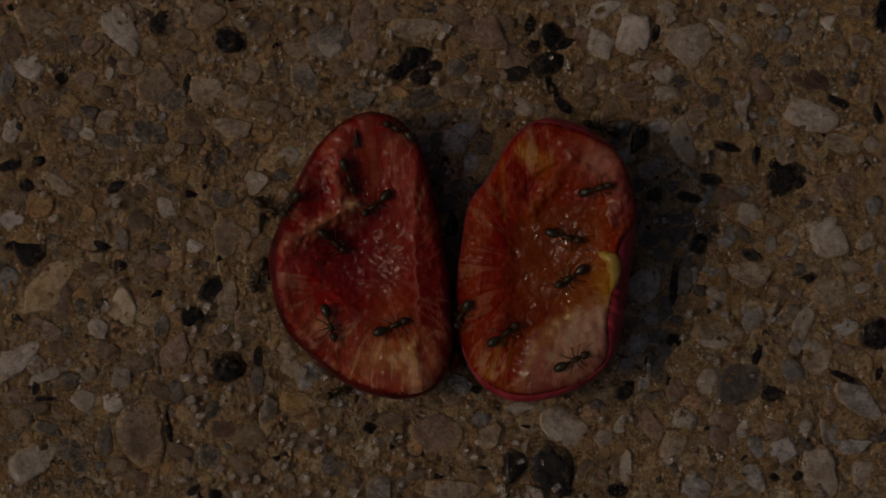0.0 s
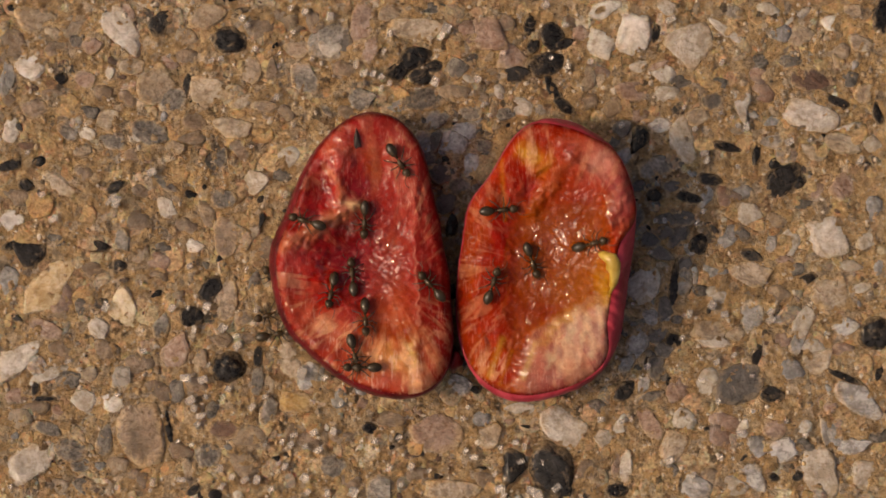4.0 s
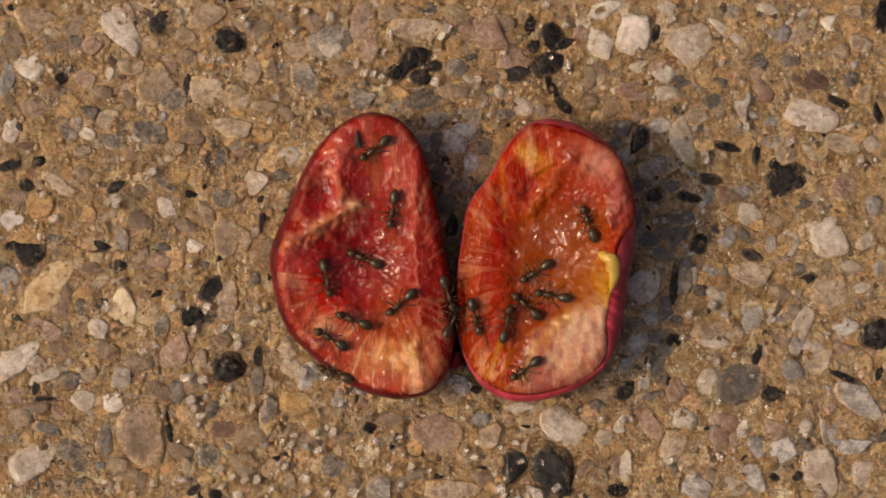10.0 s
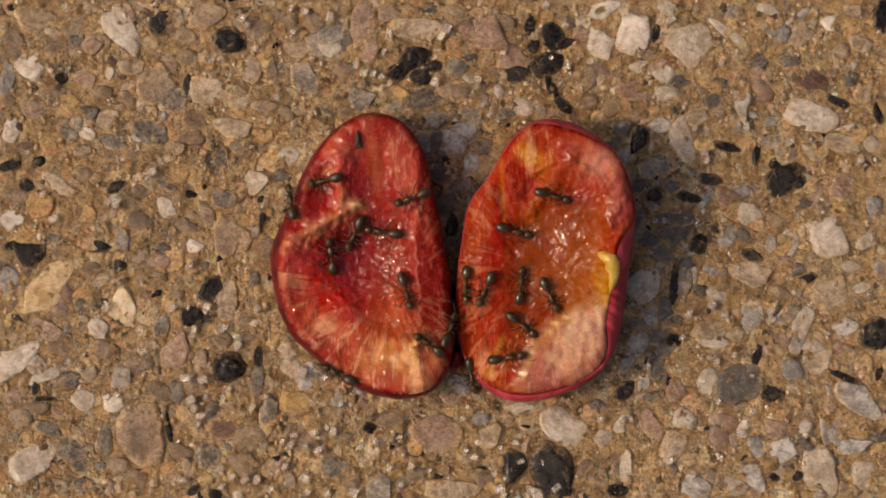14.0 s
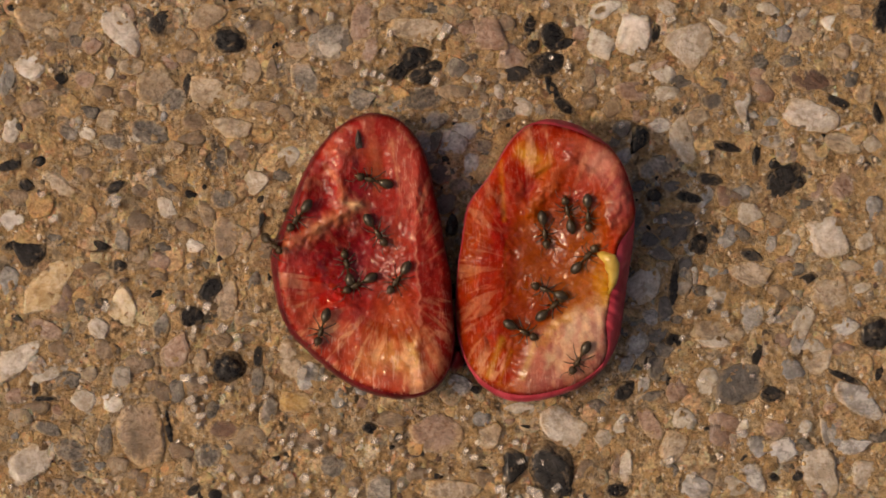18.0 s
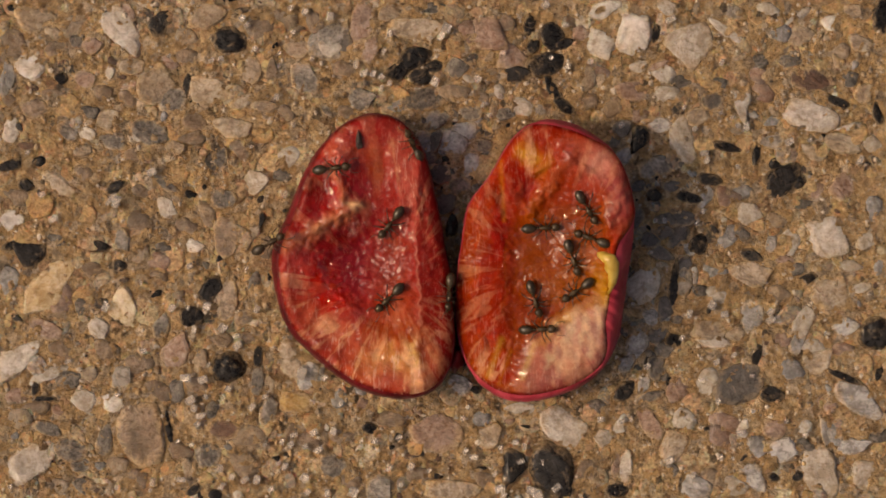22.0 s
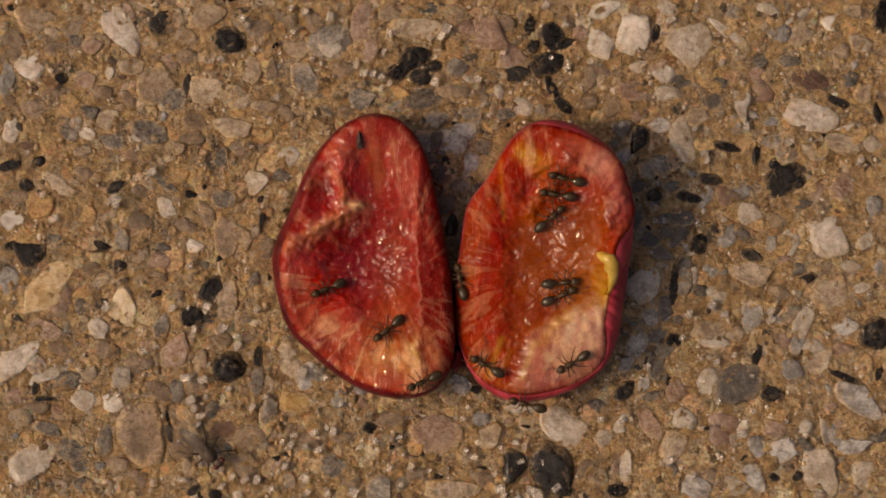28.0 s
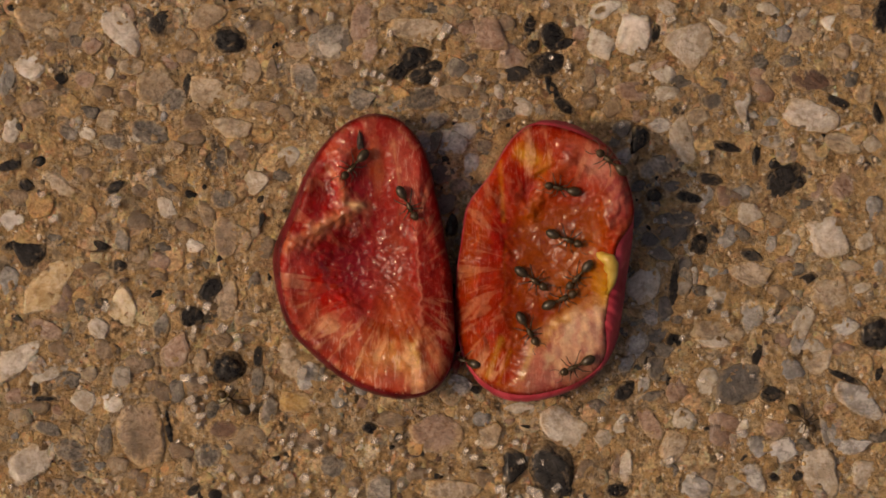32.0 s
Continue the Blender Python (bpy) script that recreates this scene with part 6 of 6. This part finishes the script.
    walk(ants[10], path(10,
        (0, 521, 365, -158), (1, 489, 373, -143, 1), (2, 528, 393, -84), (2.3, 508, 381, -210), (2.46, 483, 367, -210, 1), (2.62, 481, 387, -120, 1), (2.8, 533, 413, -30, 1), (3, 533, 413, -30, 1), (5.38, 477, 389, -203, 1), (5.58, 476, 420, -108, 1), (5.74, 496, 421, -25), (6, 772, 446, -72), (7, 778, 484, -43), (8, 913, 566, -13), (9, 909, 579, 20), (10, 895, 570, 77), (11, 960, 395, 37), (12, 1009, 434, 20), (13, 966, 448, 44), (14, 920, 501, 85), (17, 1038, 457, 123), (18, 1041, 455, 45), (18.3, 1116, 450, 4), (18.46, 1143, 448, 4, 1), (18.62, 1140, 431, 94, 1), (18.8, 1086, 438, 184, 1), (19, 1086, 438, 184, 1), (20, 1086, 438, 184, 1), (21, 1086, 438, 184, 1), (22, 1086, 438, 184, 1), (23, 1086, 438, 184, 1), (24, 1086, 438, 184, 1), (24.38, 1143, 427, 11, 1), (24.58, 1136, 399, 106, 1), (24.74, 1117, 409, 189), (25, 1092, 402, 294), (25.3, 1119, 389, 385), (25.46, 1146, 376, 385, 1), (25.62, 1136, 359, 475, 1), (25.8, 1082, 388, 565, 1), (28, 1082, 388, 565, 1), (29, 1082, 388, 565, 1), (30, 1082, 388, 565, 1), (31, 1082, 388, 565, 1), (31.38, 1138, 353, 392, 1), (31.58, 1120, 326, 487, 1), (31.74, 1104, 345, 570), (32, 1080, 285, 502)))
    walk(ants[11], path(11,
        (0, 661, 362, -141), (1, 673, 427, -164), (2, 717, 473, -175), (3, 738, 572, -172), (6, 787, 517, -351), (6.3, 784, 516, -382), (6.46, 808, 526, -382, 1), (6.62, 801, 506, -292, 1), (6.8, 753, 490, -202, 1), (7, 753, 490, -202, 1), (7.38, 803, 503, -375, 1), (7.58, 797, 477, -280, 1), (7.74, 780, 478, -197), (8, 812, 428, -207, 2), (9, 789, 482, -350, 2), (10, 790, 522, -426, 2), (10.3, 784, 519, -383), (10.46, 809, 529, -383, 1), (10.62, 801, 509, -293, 1), (10.8, 753, 492, -203, 1), (11, 753, 492, -203, 1), (11.38, 804, 506, -376, 1), (11.58, 796, 479, -281, 1), (11.74, 779, 480, -198), (12, 782, 475, -336), (13, 784, 539, -278), (14, 754, 609, -214), (14.3, 782, 648, -54), (14.46, 806, 681, -54, 1), (14.62, 810, 645, 36, 1), (14.8, 760, 583, 126, 1), (17, 760, 583, 126, 1), (18, 760, 583, 126, 1), (19, 760, 583, 126, 1), (20, 760, 583, 126, 1), (21, 760, 583, 126, 1), (22, 760, 583, 126, 1), (23, 760, 583, 126, 1), (24, 760, 583, 126, 1), (25, 760, 583, 126, 1), (28, 760, 583, 126, 1), (29, 760, 583, 126, 1), (30, 760, 583, 126, 1), (31, 760, 583, 126, 1), (32, 760, 583, 126, 1)))
    walk(ants[12], path(12,
        (0, 702, 234, 154), (1, 677, 287, 200), (2, 610, 364, 292), (3, 592, 402, 248), (6, 746, 354, 301), (7, 664, 283, 197), (7.3, 669, 214, 85), (7.46, 673, 169, 85, 1), (7.62, 644, 178, 175, 1), (7.8, 641, 268, 265, 1), (8, 641, 268, 265, 1), (9, 641, 268, 265, 1), (9.38, 638, 174, 92, 1), (9.58, 597, 202, 187, 1), (9.74, 607, 229, 270), (10, 659, 264, 217), (11, 507, 350, 257, 2), (12, 499, 442, 143), (13, 525, 408, 233), (14, 522, 355, 124), (14.3, 519, 353, 140), (14.46, 496, 334, 140, 1), (14.62, 494, 357, 230, 1), (14.8, 542, 392, 320, 1), (17, 542, 392, 320, 1), (17.38, 490, 358, 147, 1), (17.58, 486, 389, 242, 1), (17.74, 506, 395, 325), (18, 491, 434, 341), (19, 513, 422, 219), (20, 449, 562, 191, 1), (20.3, 498, 537, 207), (20.46, 472, 551, 207, 1), (20.62, 485, 565, 297, 1), (20.8, 538, 535, 387, 1), (21, 538, 535, 387, 1), (22, 538, 535, 387, 1), (23, 538, 535, 387, 1), (23.38, 484, 571, 214, 1), (23.58, 507, 592, 309, 1), (23.74, 521, 574, 392), (24, 496, 496, 564), (24.3, 488, 497, 552), (24.46, 460, 504, 552, 1), (24.62, 470, 521, 642, 1), (24.8, 527, 505, 732, 1), (25, 527, 505, 732, 1), (28, 527, 505, 732, 1), (29, 527, 505, 732, 1), (30, 527, 505, 732, 1), (31, 527, 505, 732, 1), (32, 527, 505, 732, 1)))
    walk(ants[13], path(13,
        (0, 1061, 226, 163, 1), (1, 1035, 307, 199), (1.3, 1057, 258, 66), (1.46, 1074, 221, 66, 1), (1.62, 1049, 213, 156, 1), (1.8, 1020, 288, 246, 1), (2, 1020, 288, 246, 1), (3, 1020, 288, 246, 1), (5.38, 1046, 205, 73, 1), (5.58, 1004, 201, 168, 1), (5.74, 1004, 231, 251), (6, 1065, 351, 173), (6.3, 1096, 316, 48), (6.46, 1120, 290, 48, 1), (6.62, 1103, 275, 138, 1), (6.8, 1058, 330, 228, 1), (7, 1058, 330, 228, 1), (7.38, 1103, 267, 55, 1), (7.58, 1073, 243, 150, 1), (7.74, 1064, 271, 233), (8, 1070, 364, 226), (9, 1059, 353, 146), (9.3, 1094, 311, 49), (9.46, 1117, 285, 49, 1), (9.62, 1100, 269, 139, 1), (9.8, 1056, 326, 229, 1), (10, 1056, 326, 229, 1), (10.38, 1099, 261, 56, 1), (10.58, 1068, 238, 151, 1), (10.74, 1060, 267, 234), (11, 1066, 250, 382, 2), (11.3, 1061, 261, 425), (11.46, 1078, 226, 425, 1), (11.62, 1053, 216, 515, 1), (11.8, 1023, 291, 605, 1), (12, 1023, 291, 605, 1), (13, 1023, 291, 605, 1), (14, 1023, 291, 605, 1), (17, 1023, 291, 605, 1), (18, 1023, 291, 605, 1), (19, 1023, 291, 605, 1), (20, 1023, 291, 605, 1), (20.38, 1051, 208, 432, 1), (20.58, 1009, 202, 527, 1), (20.74, 1008, 233, 610), (21, 1057, 231, 694, 2), (22, 1045, 368, 659), (23, 997, 332, 748), (24, 961, 374, 920), (25, 1002, 382, 1051), (28, 977, 382, 1123), (29, 909, 406, 1083), (29.3, 847, 349, 1217), (29.46, 826, 329, 1217, 1), (29.62, 823, 351, 1307, 1), (29.8, 867, 388, 1397, 1), (30, 867, 388, 1397, 1), (31, 867, 388, 1397, 1), (32, 867, 388, 1397, 1)))
    walk(ants[14], path(14,
        (0, 601, 689, -147, 1), (1, 579, 676, -24, 1), (2, 626, 574, -195), (3, 603, 654, -72), (6, 671, 663, -125), (7, 661, 675, -148), (8, 661, 686, -194), (9, 637, 675, -59), (10, 592, 652, -214), (10.3, 594, 645, -106), (10.46, 585, 678, -106, 1), (10.62, 606, 684, -16, 1), (10.8, 622, 616, 74, 1), (11, 622, 616, 74, 1), (12, 622, 616, 74, 1), (13, 622, 616, 74, 1), (13.38, 610, 691, -99, 1), (13.58, 647, 702, -4, 1), (13.74, 643, 673, 79), (14, 600, 654, 146), (17, 559, 623, 323), (18, 567, 584, 252), (19, 695, 641, 407), (20, 797, 660, 325, 2), (20.3, 784, 643, 307), (20.46, 809, 675, 307, 1), (20.62, 811, 638, 397, 1), (20.8, 760, 579, 487, 1), (21, 760, 579, 487, 1), (22, 760, 579, 487, 1), (23, 760, 579, 487, 1), (24, 760, 579, 487, 1), (25, 760, 579, 487, 1), (28, 760, 579, 487, 1), (29, 760, 579, 487, 1), (30, 760, 579, 487, 1), (30.3, 740, 738, 540, 1), (30.7, 620, 735, 590, 1), (31, 570, 727, 628, 1), (31.5, 300, 745, 530, 1), (31.8, 545, 737, 500, 1), (32, 412, 710, 505, 1)))
    walk(ants[15], path(15,
        (0, 482, 372, -31, 1), (1, 448, 467, -78, 1), (2, 468, 461, -63, 1), (3, 459, 482, -217, 1), (6, 566, 528, -251), (7, 596, 584, -229), (8, 575, 575, -319), (9, 619, 599, -332), (10, 621, 568, -200), (11, 629, 655, -223), (12, 666, 555, -65), (13, 639, 490, -47), (14, 625, 414, -112), (17, 625, 424, -132), (18, 667, 409, -57), (19, 720, 421, -182), (20, 729, 416, -196), (21, 709, 357, -141), (22, 689, 396, -127), (23, 593, 385, -78), (24, 696, 439, -44), (25, 699, 451, -156), (28, 683, 586, -140), (29, 669, 540, -123), (30, 633, 451, -249), (31, 704, 549, -414), (32, 938, 586, -419)))
    walk(ants[16], path(16,
        (0, 458, 491, -109, 1), (1, 460, 526, -254, 1), (2, 469, 538, -370, 1), (3, 477, 558, -526, 1), (6, 479, 553, -503, 1), (7, 514, 538, -608), (8, 507, 613, -597, 1), (9, 470, 564, -589, 1), (10, 581, 599, -570), (10.3, 569, 626, -476), (10.46, 554, 655, -476, 1), (10.62, 575, 661, -386, 1), (10.8, 600, 600, -296, 1), (11, 600, 600, -296, 1), (11.38, 577, 668, -469, 1), (11.58, 610, 680, -374, 1), (11.74, 611, 653, -291), (12, 602, 616, -422), (13, 521, 543, -578), (14, 581, 448, -617), (17, 511, 589, -730, 2), (18, 612, 472, -618), (19, 581, 451, -538), (20, 620, 431, -648), (21, 641, 480, -556), (22, 687, 531, -495), (23, 596, 590, -653), (24, 595, 448, -683), (25, 624, 385, -712), (28, 574, 514, -876), (29, 499, 469, -797), (30, 585, 396, -746), (31, 613, 418, -744), (32, 722, 362, -781)))
    walk(ants[17], path(17,
        (0, 851, 455, 2518, 1), (1, 851, 455, 2518, 1), (2, 851, 455, 2518, 1), (2.38, 795, 453, 2338, 1), (2.58, 801, 480, 2433, 1), (2.74, 820, 475, 2516), (3, 881, 396, 2490), (6, 932, 368, 2565), (7, 852, 339, 2616), (8, 984, 399, 2561), (9, 971, 381, 2467), (10, 1044, 391, 2630), (11, 1011, 343, 2731), (12, 1060, 331, 2698), (13, 1074, 362, 2723), (14, 982, 343, 2858), (17, 980, 328, 2860), (18, 965, 409, 2798), (19, 829, 480, 2757), (20, 941, 427, 2761), (21, 969, 402, 2588), (22, 962, 401, 2523), (23, 927, 456, 2493), (24, 936, 462, 2479), (25, 947, 437, 2323), (28, 985, 339, 2328), (29, 1001, 452, 2423), (30, 1032, 453, 2259), (31, 959, 550, 2380), (32, 1421, 743, 2475, 1)))
    walk(ants[18], path(18,
        (0, 761, 574, 2655, 1), (1, 761, 574, 2655, 1), (1.38, 816, 629, 2475, 1), (1.58, 807, 576, 2570, 1), (1.74, 789, 568, 2653), (2, 788, 605, 2601), (2.3, 792, 610, 2474), (2.46, 818, 636, 2474, 1), (2.62, 813, 600, 2564, 1), (2.8, 761, 553, 2654, 1), (3, 761, 553, 2654, 1), (5.38, 816, 597, 2481, 1), (5.58, 803, 550, 2576, 1), (5.74, 786, 544, 2659), (6, 824, 529, 2771), (7, 822, 503, 2935), (8, 927, 501, 2988), (9, 883, 535, 2880), (10, 845, 562, 2800), (11, 812, 435, 2780, 2), (12, 839, 536, 2792), (13, 853, 546, 2655), (14, 859, 514, 2766), (17, 847, 415, 2768), (18, 970, 513, 2680), (19, 935, 537, 2826), (20, 969, 536, 2884), (21, 952, 529, 2799), (22, 1022, 516, 2734), (23, 992, 522, 2726), (24, 1018, 484, 2862), (25, 980, 502, 2845), (28, 995, 522, 2905), (29, 970, 486, 2864), (30, 979, 448, 2862), (31, 884, 489, 2871), (32, 945, 495, 2846)))
    walk(ants[19], path(19,
        (0, 958, 279, 2793, 1), (1, 958, 279, 2793, 1), (2, 958, 279, 2793, 1), (3, 958, 279, 2793, 1), (5.38, 954, 191, 2613, 1), (5.58, 917, 221, 2708, 1), (5.74, 927, 246, 2791), (6, 961, 277, 2748), (7, 972, 291, 2824), (8, 1003, 242, 2943), (8.3, 1006, 227, 2961), (8.46, 1013, 185, 2961, 1), (8.62, 984, 191, 3051, 1), (8.8, 975, 276, 3141, 1), (9, 975, 276, 3141, 1), (10, 975, 276, 3141, 1), (11, 975, 276, 3141, 1), (12, 975, 276, 3141, 1), (13, 975, 276, 3141, 1), (14, 975, 276, 3141, 1), (17, 975, 276, 3141, 1), (18, 975, 276, 3141, 1), (19, 975, 276, 3141, 1), (20, 975, 276, 3141, 1), (21, 975, 276, 3141, 1), (22, 975, 276, 3141, 1), (23, 975, 276, 3141, 1), (24, 975, 276, 3141, 1), (24.38, 979, 187, 2967, 1), (24.58, 938, 209, 3062, 1), (24.74, 945, 236, 3145), (25, 999, 245, 3206), (25.3, 1002, 226, 3322), (25.46, 1008, 184, 3322, 1), (25.62, 980, 192, 3412, 1), (25.8, 972, 276, 3502, 1), (28, 972, 276, 3502, 1), (29, 972, 276, 3502, 1), (30, 972, 276, 3502, 1), (30.38, 975, 187, 3328, 1), (30.58, 934, 211, 3423, 1), (30.74, 942, 237, 3506), (31, 885, 260, 3658, 2), (32, 993, 328, 3763)))
    walk(ants[20], path(20,
        (0, 560, 567, 2930, 1), (0.38, 518, 618, 2750, 1), (0.58, 547, 633, 2845, 1), (0.74, 556, 611, 2928), (1, 484, 572, 2996, 1), (2, 482, 585, 2904, 1), (3, 535, 583, 2899), (6, 538, 607, 2795), (6.3, 541, 603, 2753), (6.46, 522, 628, 2753, 1), (6.62, 541, 635, 2843, 1), (6.8, 577, 583, 2933, 1), (7, 577, 583, 2933, 1), (8, 577, 583, 2933, 1), (9, 577, 583, 2933, 1), (10, 577, 583, 2933, 1), (11, 577, 583, 2933, 1), (12, 577, 583, 2933, 1), (13, 577, 583, 2933, 1), (14, 577, 583, 2933, 1), (17, 577, 583, 2933, 1), (18, 577, 583, 2933, 1), (19, 577, 583, 2933, 1), (19.38, 543, 641, 2760, 1), (19.58, 574, 653, 2855, 1), (19.74, 579, 629, 2938), (20, 514, 554, 3053), (21, 583, 532, 3064), (22, 483, 431, 2905, 2), (23, 557, 432, 3044), (24, 468, 453, 3123, 1), (24.3, 487, 454, 3057), (24.46, 458, 453, 3057, 1), (24.62, 464, 471, 3147, 1), (24.8, 522, 471, 3237, 1), (25, 522, 471, 3237, 1), (28, 522, 471, 3237, 1), (29, 522, 471, 3237, 1), (30, 522, 471, 3237, 1), (31, 522, 471, 3237, 1), (32, 522, 471, 3237, 1)))
    walk(ants[21], path(21,
        (0, 1085, 444, 3068, 1), (1, 1085, 444, 3068, 1), (2, 1085, 444, 3068, 1), (2.38, 1142, 436, 2888, 1), (2.58, 1136, 409, 2983, 1), (2.74, 1117, 418, 3066), (3, 1064, 481, 2886), (6, 1064, 460, 2872), (7, 1078, 480, 2936), (8, 1040, 480, 2779), (9, 1024, 475, 2778), (10, 946, 481, 2734), (11, 1040, 444, 2773), (12, 983, 509, 2797), (13, 1044, 466, 2775), (14, 976, 524, 2814), (17, 1049, 402, 2758), (18, 1046, 378, 2786), (18.3, 1099, 323, 2926), (18.46, 1123, 298, 2926, 1), (18.62, 1107, 282, 3016, 1), (18.8, 1061, 335, 3106, 1), (19, 1061, 335, 3106, 1), (20, 1061, 335, 3106, 1), (21, 1061, 335, 3106, 1), (22, 1061, 335, 3106, 1), (22.38, 1107, 275, 2933, 1), (22.58, 1079, 250, 3028, 1), (22.74, 1069, 277, 3111), (23, 1027, 316, 3090), (24, 1037, 225, 3199, 2), (25, 995, 314, 3208), (28, 1001, 310, 3043), (29, 998, 384, 2918), (30, 1013, 353, 2980), (31, 1035, 371, 3063), (32, 1005, 422, 3219)))
    walk(ants[22], path(22,
        (0, 543, 389, 3205, 1), (0.38, 492, 354, 3025, 1), (0.58, 488, 385, 3120, 1), (0.74, 507, 391, 3203), (1, 476, 424, 3105, 2), (2, 502, 526, 3123), (3, 511, 533, 3108), (6, 600, 499, 3145), (7, 560, 396, 3155), (8, 537, 403, 3123), (9, 608, 429, 3054), (10, 574, 498, 3159), (11, 620, 486, 3204), (12, 623, 468, 3356), (13, 531, 358, 3496), (14, 574, 320, 3435), (14.3, 552, 280, 3358), (14.46, 535, 247, 3358, 1), (14.62, 527, 278, 3448, 1), (14.8, 563, 339, 3538, 1), (17, 563, 339, 3538, 1), (17.38, 522, 279, 3365, 1), (17.58, 514, 322, 3460, 1), (17.74, 531, 334, 3543), (18, 529, 387, 3473), (19, 581, 312, 3512), (20, 541, 398, 3593), (21, 621, 309, 3651), (22, 592, 296, 3608), (23, 530, 344, 3491), (24, 531, 374, 3390), (24.3, 516, 362, 3383), (24.46, 492, 345, 3383, 1), (24.62, 490, 366, 3473, 1), (24.8, 539, 399, 3563, 1), (25, 539, 399, 3563, 1), (28, 539, 399, 3563, 1), (29, 539, 399, 3563, 1), (29.38, 486, 368, 3390, 1), (29.58, 483, 399, 3485, 1), (29.74, 503, 403, 3568), (30, 509, 352, 3456, 2), (30.3, 517, 358, 3382), (30.46, 494, 340, 3382, 1), (30.62, 492, 362, 3472, 1), (30.8, 540, 396, 3562, 1), (31, 540, 396, 3562, 1), (32, 540, 396, 3562, 1)))
    walk(ants[23], path(23,
        (0, 1006, 631, 3343, 1), (1, 1006, 631, 3343, 1), (2, 1006, 631, 3343, 1), (3, 1006, 631, 3343, 1), (5.38, 1024, 714, 3163, 1), (5.58, 1055, 679, 3258, 1), (5.74, 1042, 657, 3341), (6, 909, 569, 3238), (7, 910, 583, 3260), (8, 1044, 642, 3095), (9, 961, 679, 3238), (10, 929, 655, 3095), (11, 1047, 602, 3144), (12, 1421, 729, 3019, 1), (13, 1315, 533, 2905, 1), (13.3, 1109, 490, 2868), (13.46, 1134, 495, 2868, 1), (13.62, 1131, 478, 2958, 1), (13.8, 1080, 470, 3048, 1), (14, 1080, 470, 3048, 1), (17, 1080, 470, 3048, 1), (18, 1080, 470, 3048, 1), (19, 1080, 470, 3048, 1), (20, 1080, 470, 3048, 1), (21, 1080, 470, 3048, 1), (22, 1080, 470, 3048, 1), (23, 1080, 470, 3048, 1), (24, 1080, 470, 3048, 1), (25, 1080, 470, 3048, 1), (28, 1080, 470, 3048, 1), (29, 1080, 470, 3048, 1), (30, 1080, 470, 3048, 1), (31, 1080, 470, 3048, 1), (32, 1080, 470, 3048, 1)))
    walk(ants[24], path(24,
        (0, 725, 328, 3480, 1), (1, 725, 328, 3480, 1), (1.38, 762, 263, 3300, 1), (1.58, 735, 230, 3395, 1), (1.74, 728, 261, 3478), (2, 729, 384, 3567), (3, 662, 271, 3564), (6, 612, 220, 3548), (7, 594, 235, 3474), (7.3, 593, 233, 3343), (7.46, 584, 191, 3343, 1), (7.62, 564, 221, 3433, 1), (7.8, 588, 300, 3523, 1), (8, 588, 300, 3523, 1), (9, 588, 300, 3523, 1), (10, 588, 300, 3523, 1), (11, 588, 300, 3523, 1), (11.38, 559, 221, 3350, 1), (11.58, 538, 267, 3445, 1), (11.74, 553, 286, 3528), (12, 677, 331, 3453), (13, 700, 338, 3485), (14, 725, 350, 3440), (14.3, 752, 311, 3295), (14.46, 771, 284, 3295, 1), (14.62, 758, 262, 3385, 1), (14.8, 722, 321, 3475, 1), (17, 722, 321, 3475, 1), (17.38, 758, 253, 3302, 1), (17.58, 729, 222, 3397, 1), (17.74, 723, 254, 3480), (18, 657, 318, 3405), (19, 727, 252, 3545), (20, 625, 320, 3547), (21, 684, 321, 3461), (22, 722, 255, 3382), (23, 639, 304, 3340), (24, 658, 387, 3444), (25, 648, 308, 3354), (25.3, 649, 212, 3330), (25.46, 649, 167, 3330, 1), (25.62, 621, 183, 3420, 1), (25.8, 626, 272, 3510, 1), (28, 626, 272, 3510, 1), (29, 626, 272, 3510, 1), (29.38, 615, 180, 3337, 1), (29.58, 578, 216, 3432, 1), (29.74, 590, 241, 3515), (30, 528, 307, 3537, 2), (31, 651, 349, 3507), (32, 620, 292, 3465)))
    walk(fly, [(t, fly_pose(x, y, turn)) for t, x, y, turn in (
        (0, -420, 300, 0), (11, -420, 300, 0), (17.6, -300, 200, 40), (18.2, 300, -260, 20), (19.0, 620, -150, -20), (19.5, 700, -90, 0),
        (20.0, 1372, 70, 8), (20.4, 1150, 60, 70), (20.6, 1020, 150, 145), (20.8, 915, 198, 222), (20.9, 938, 196, 240), (21.0, 917, 254, 272), (21.1, 930, 190, 250), (21.25, 950, 110, 190), (21.4, 840, 40, 150), (22.0, 640, -160, 110),
        (24.0, -260, 300, 190), (26.5, -260, 560, 260), (27.2, 60, 620, 330), (27.5, 420, 600, 310), (27.8, 370, 740, 315),
        (28.0, 362, 795, 320), (28.25, 372, 800, 240), (28.5, 382, 800, 168), (29.0, 165, 836, 150), (29.5, 50, 790, 80), (29.75, 220, 765, 55),
        (30.0, 352, 736, 48), (30.3, 330, 728, 38), (30.6, 330, 730, 35), (30.9, -240, 900, 100), (32.0, -300, 1000, 120))])
    walk(left_half, [(t, half_pose(LEFT, t)) for t in (0, 8, 16, 24, 32)])
    walk(right_half, [(t, half_pose(RIGHT, t)) for t in (0, 8, 16, 24, 32)])
    for i, ant in enumerate(ants):
        stride(ant, i)


motions()
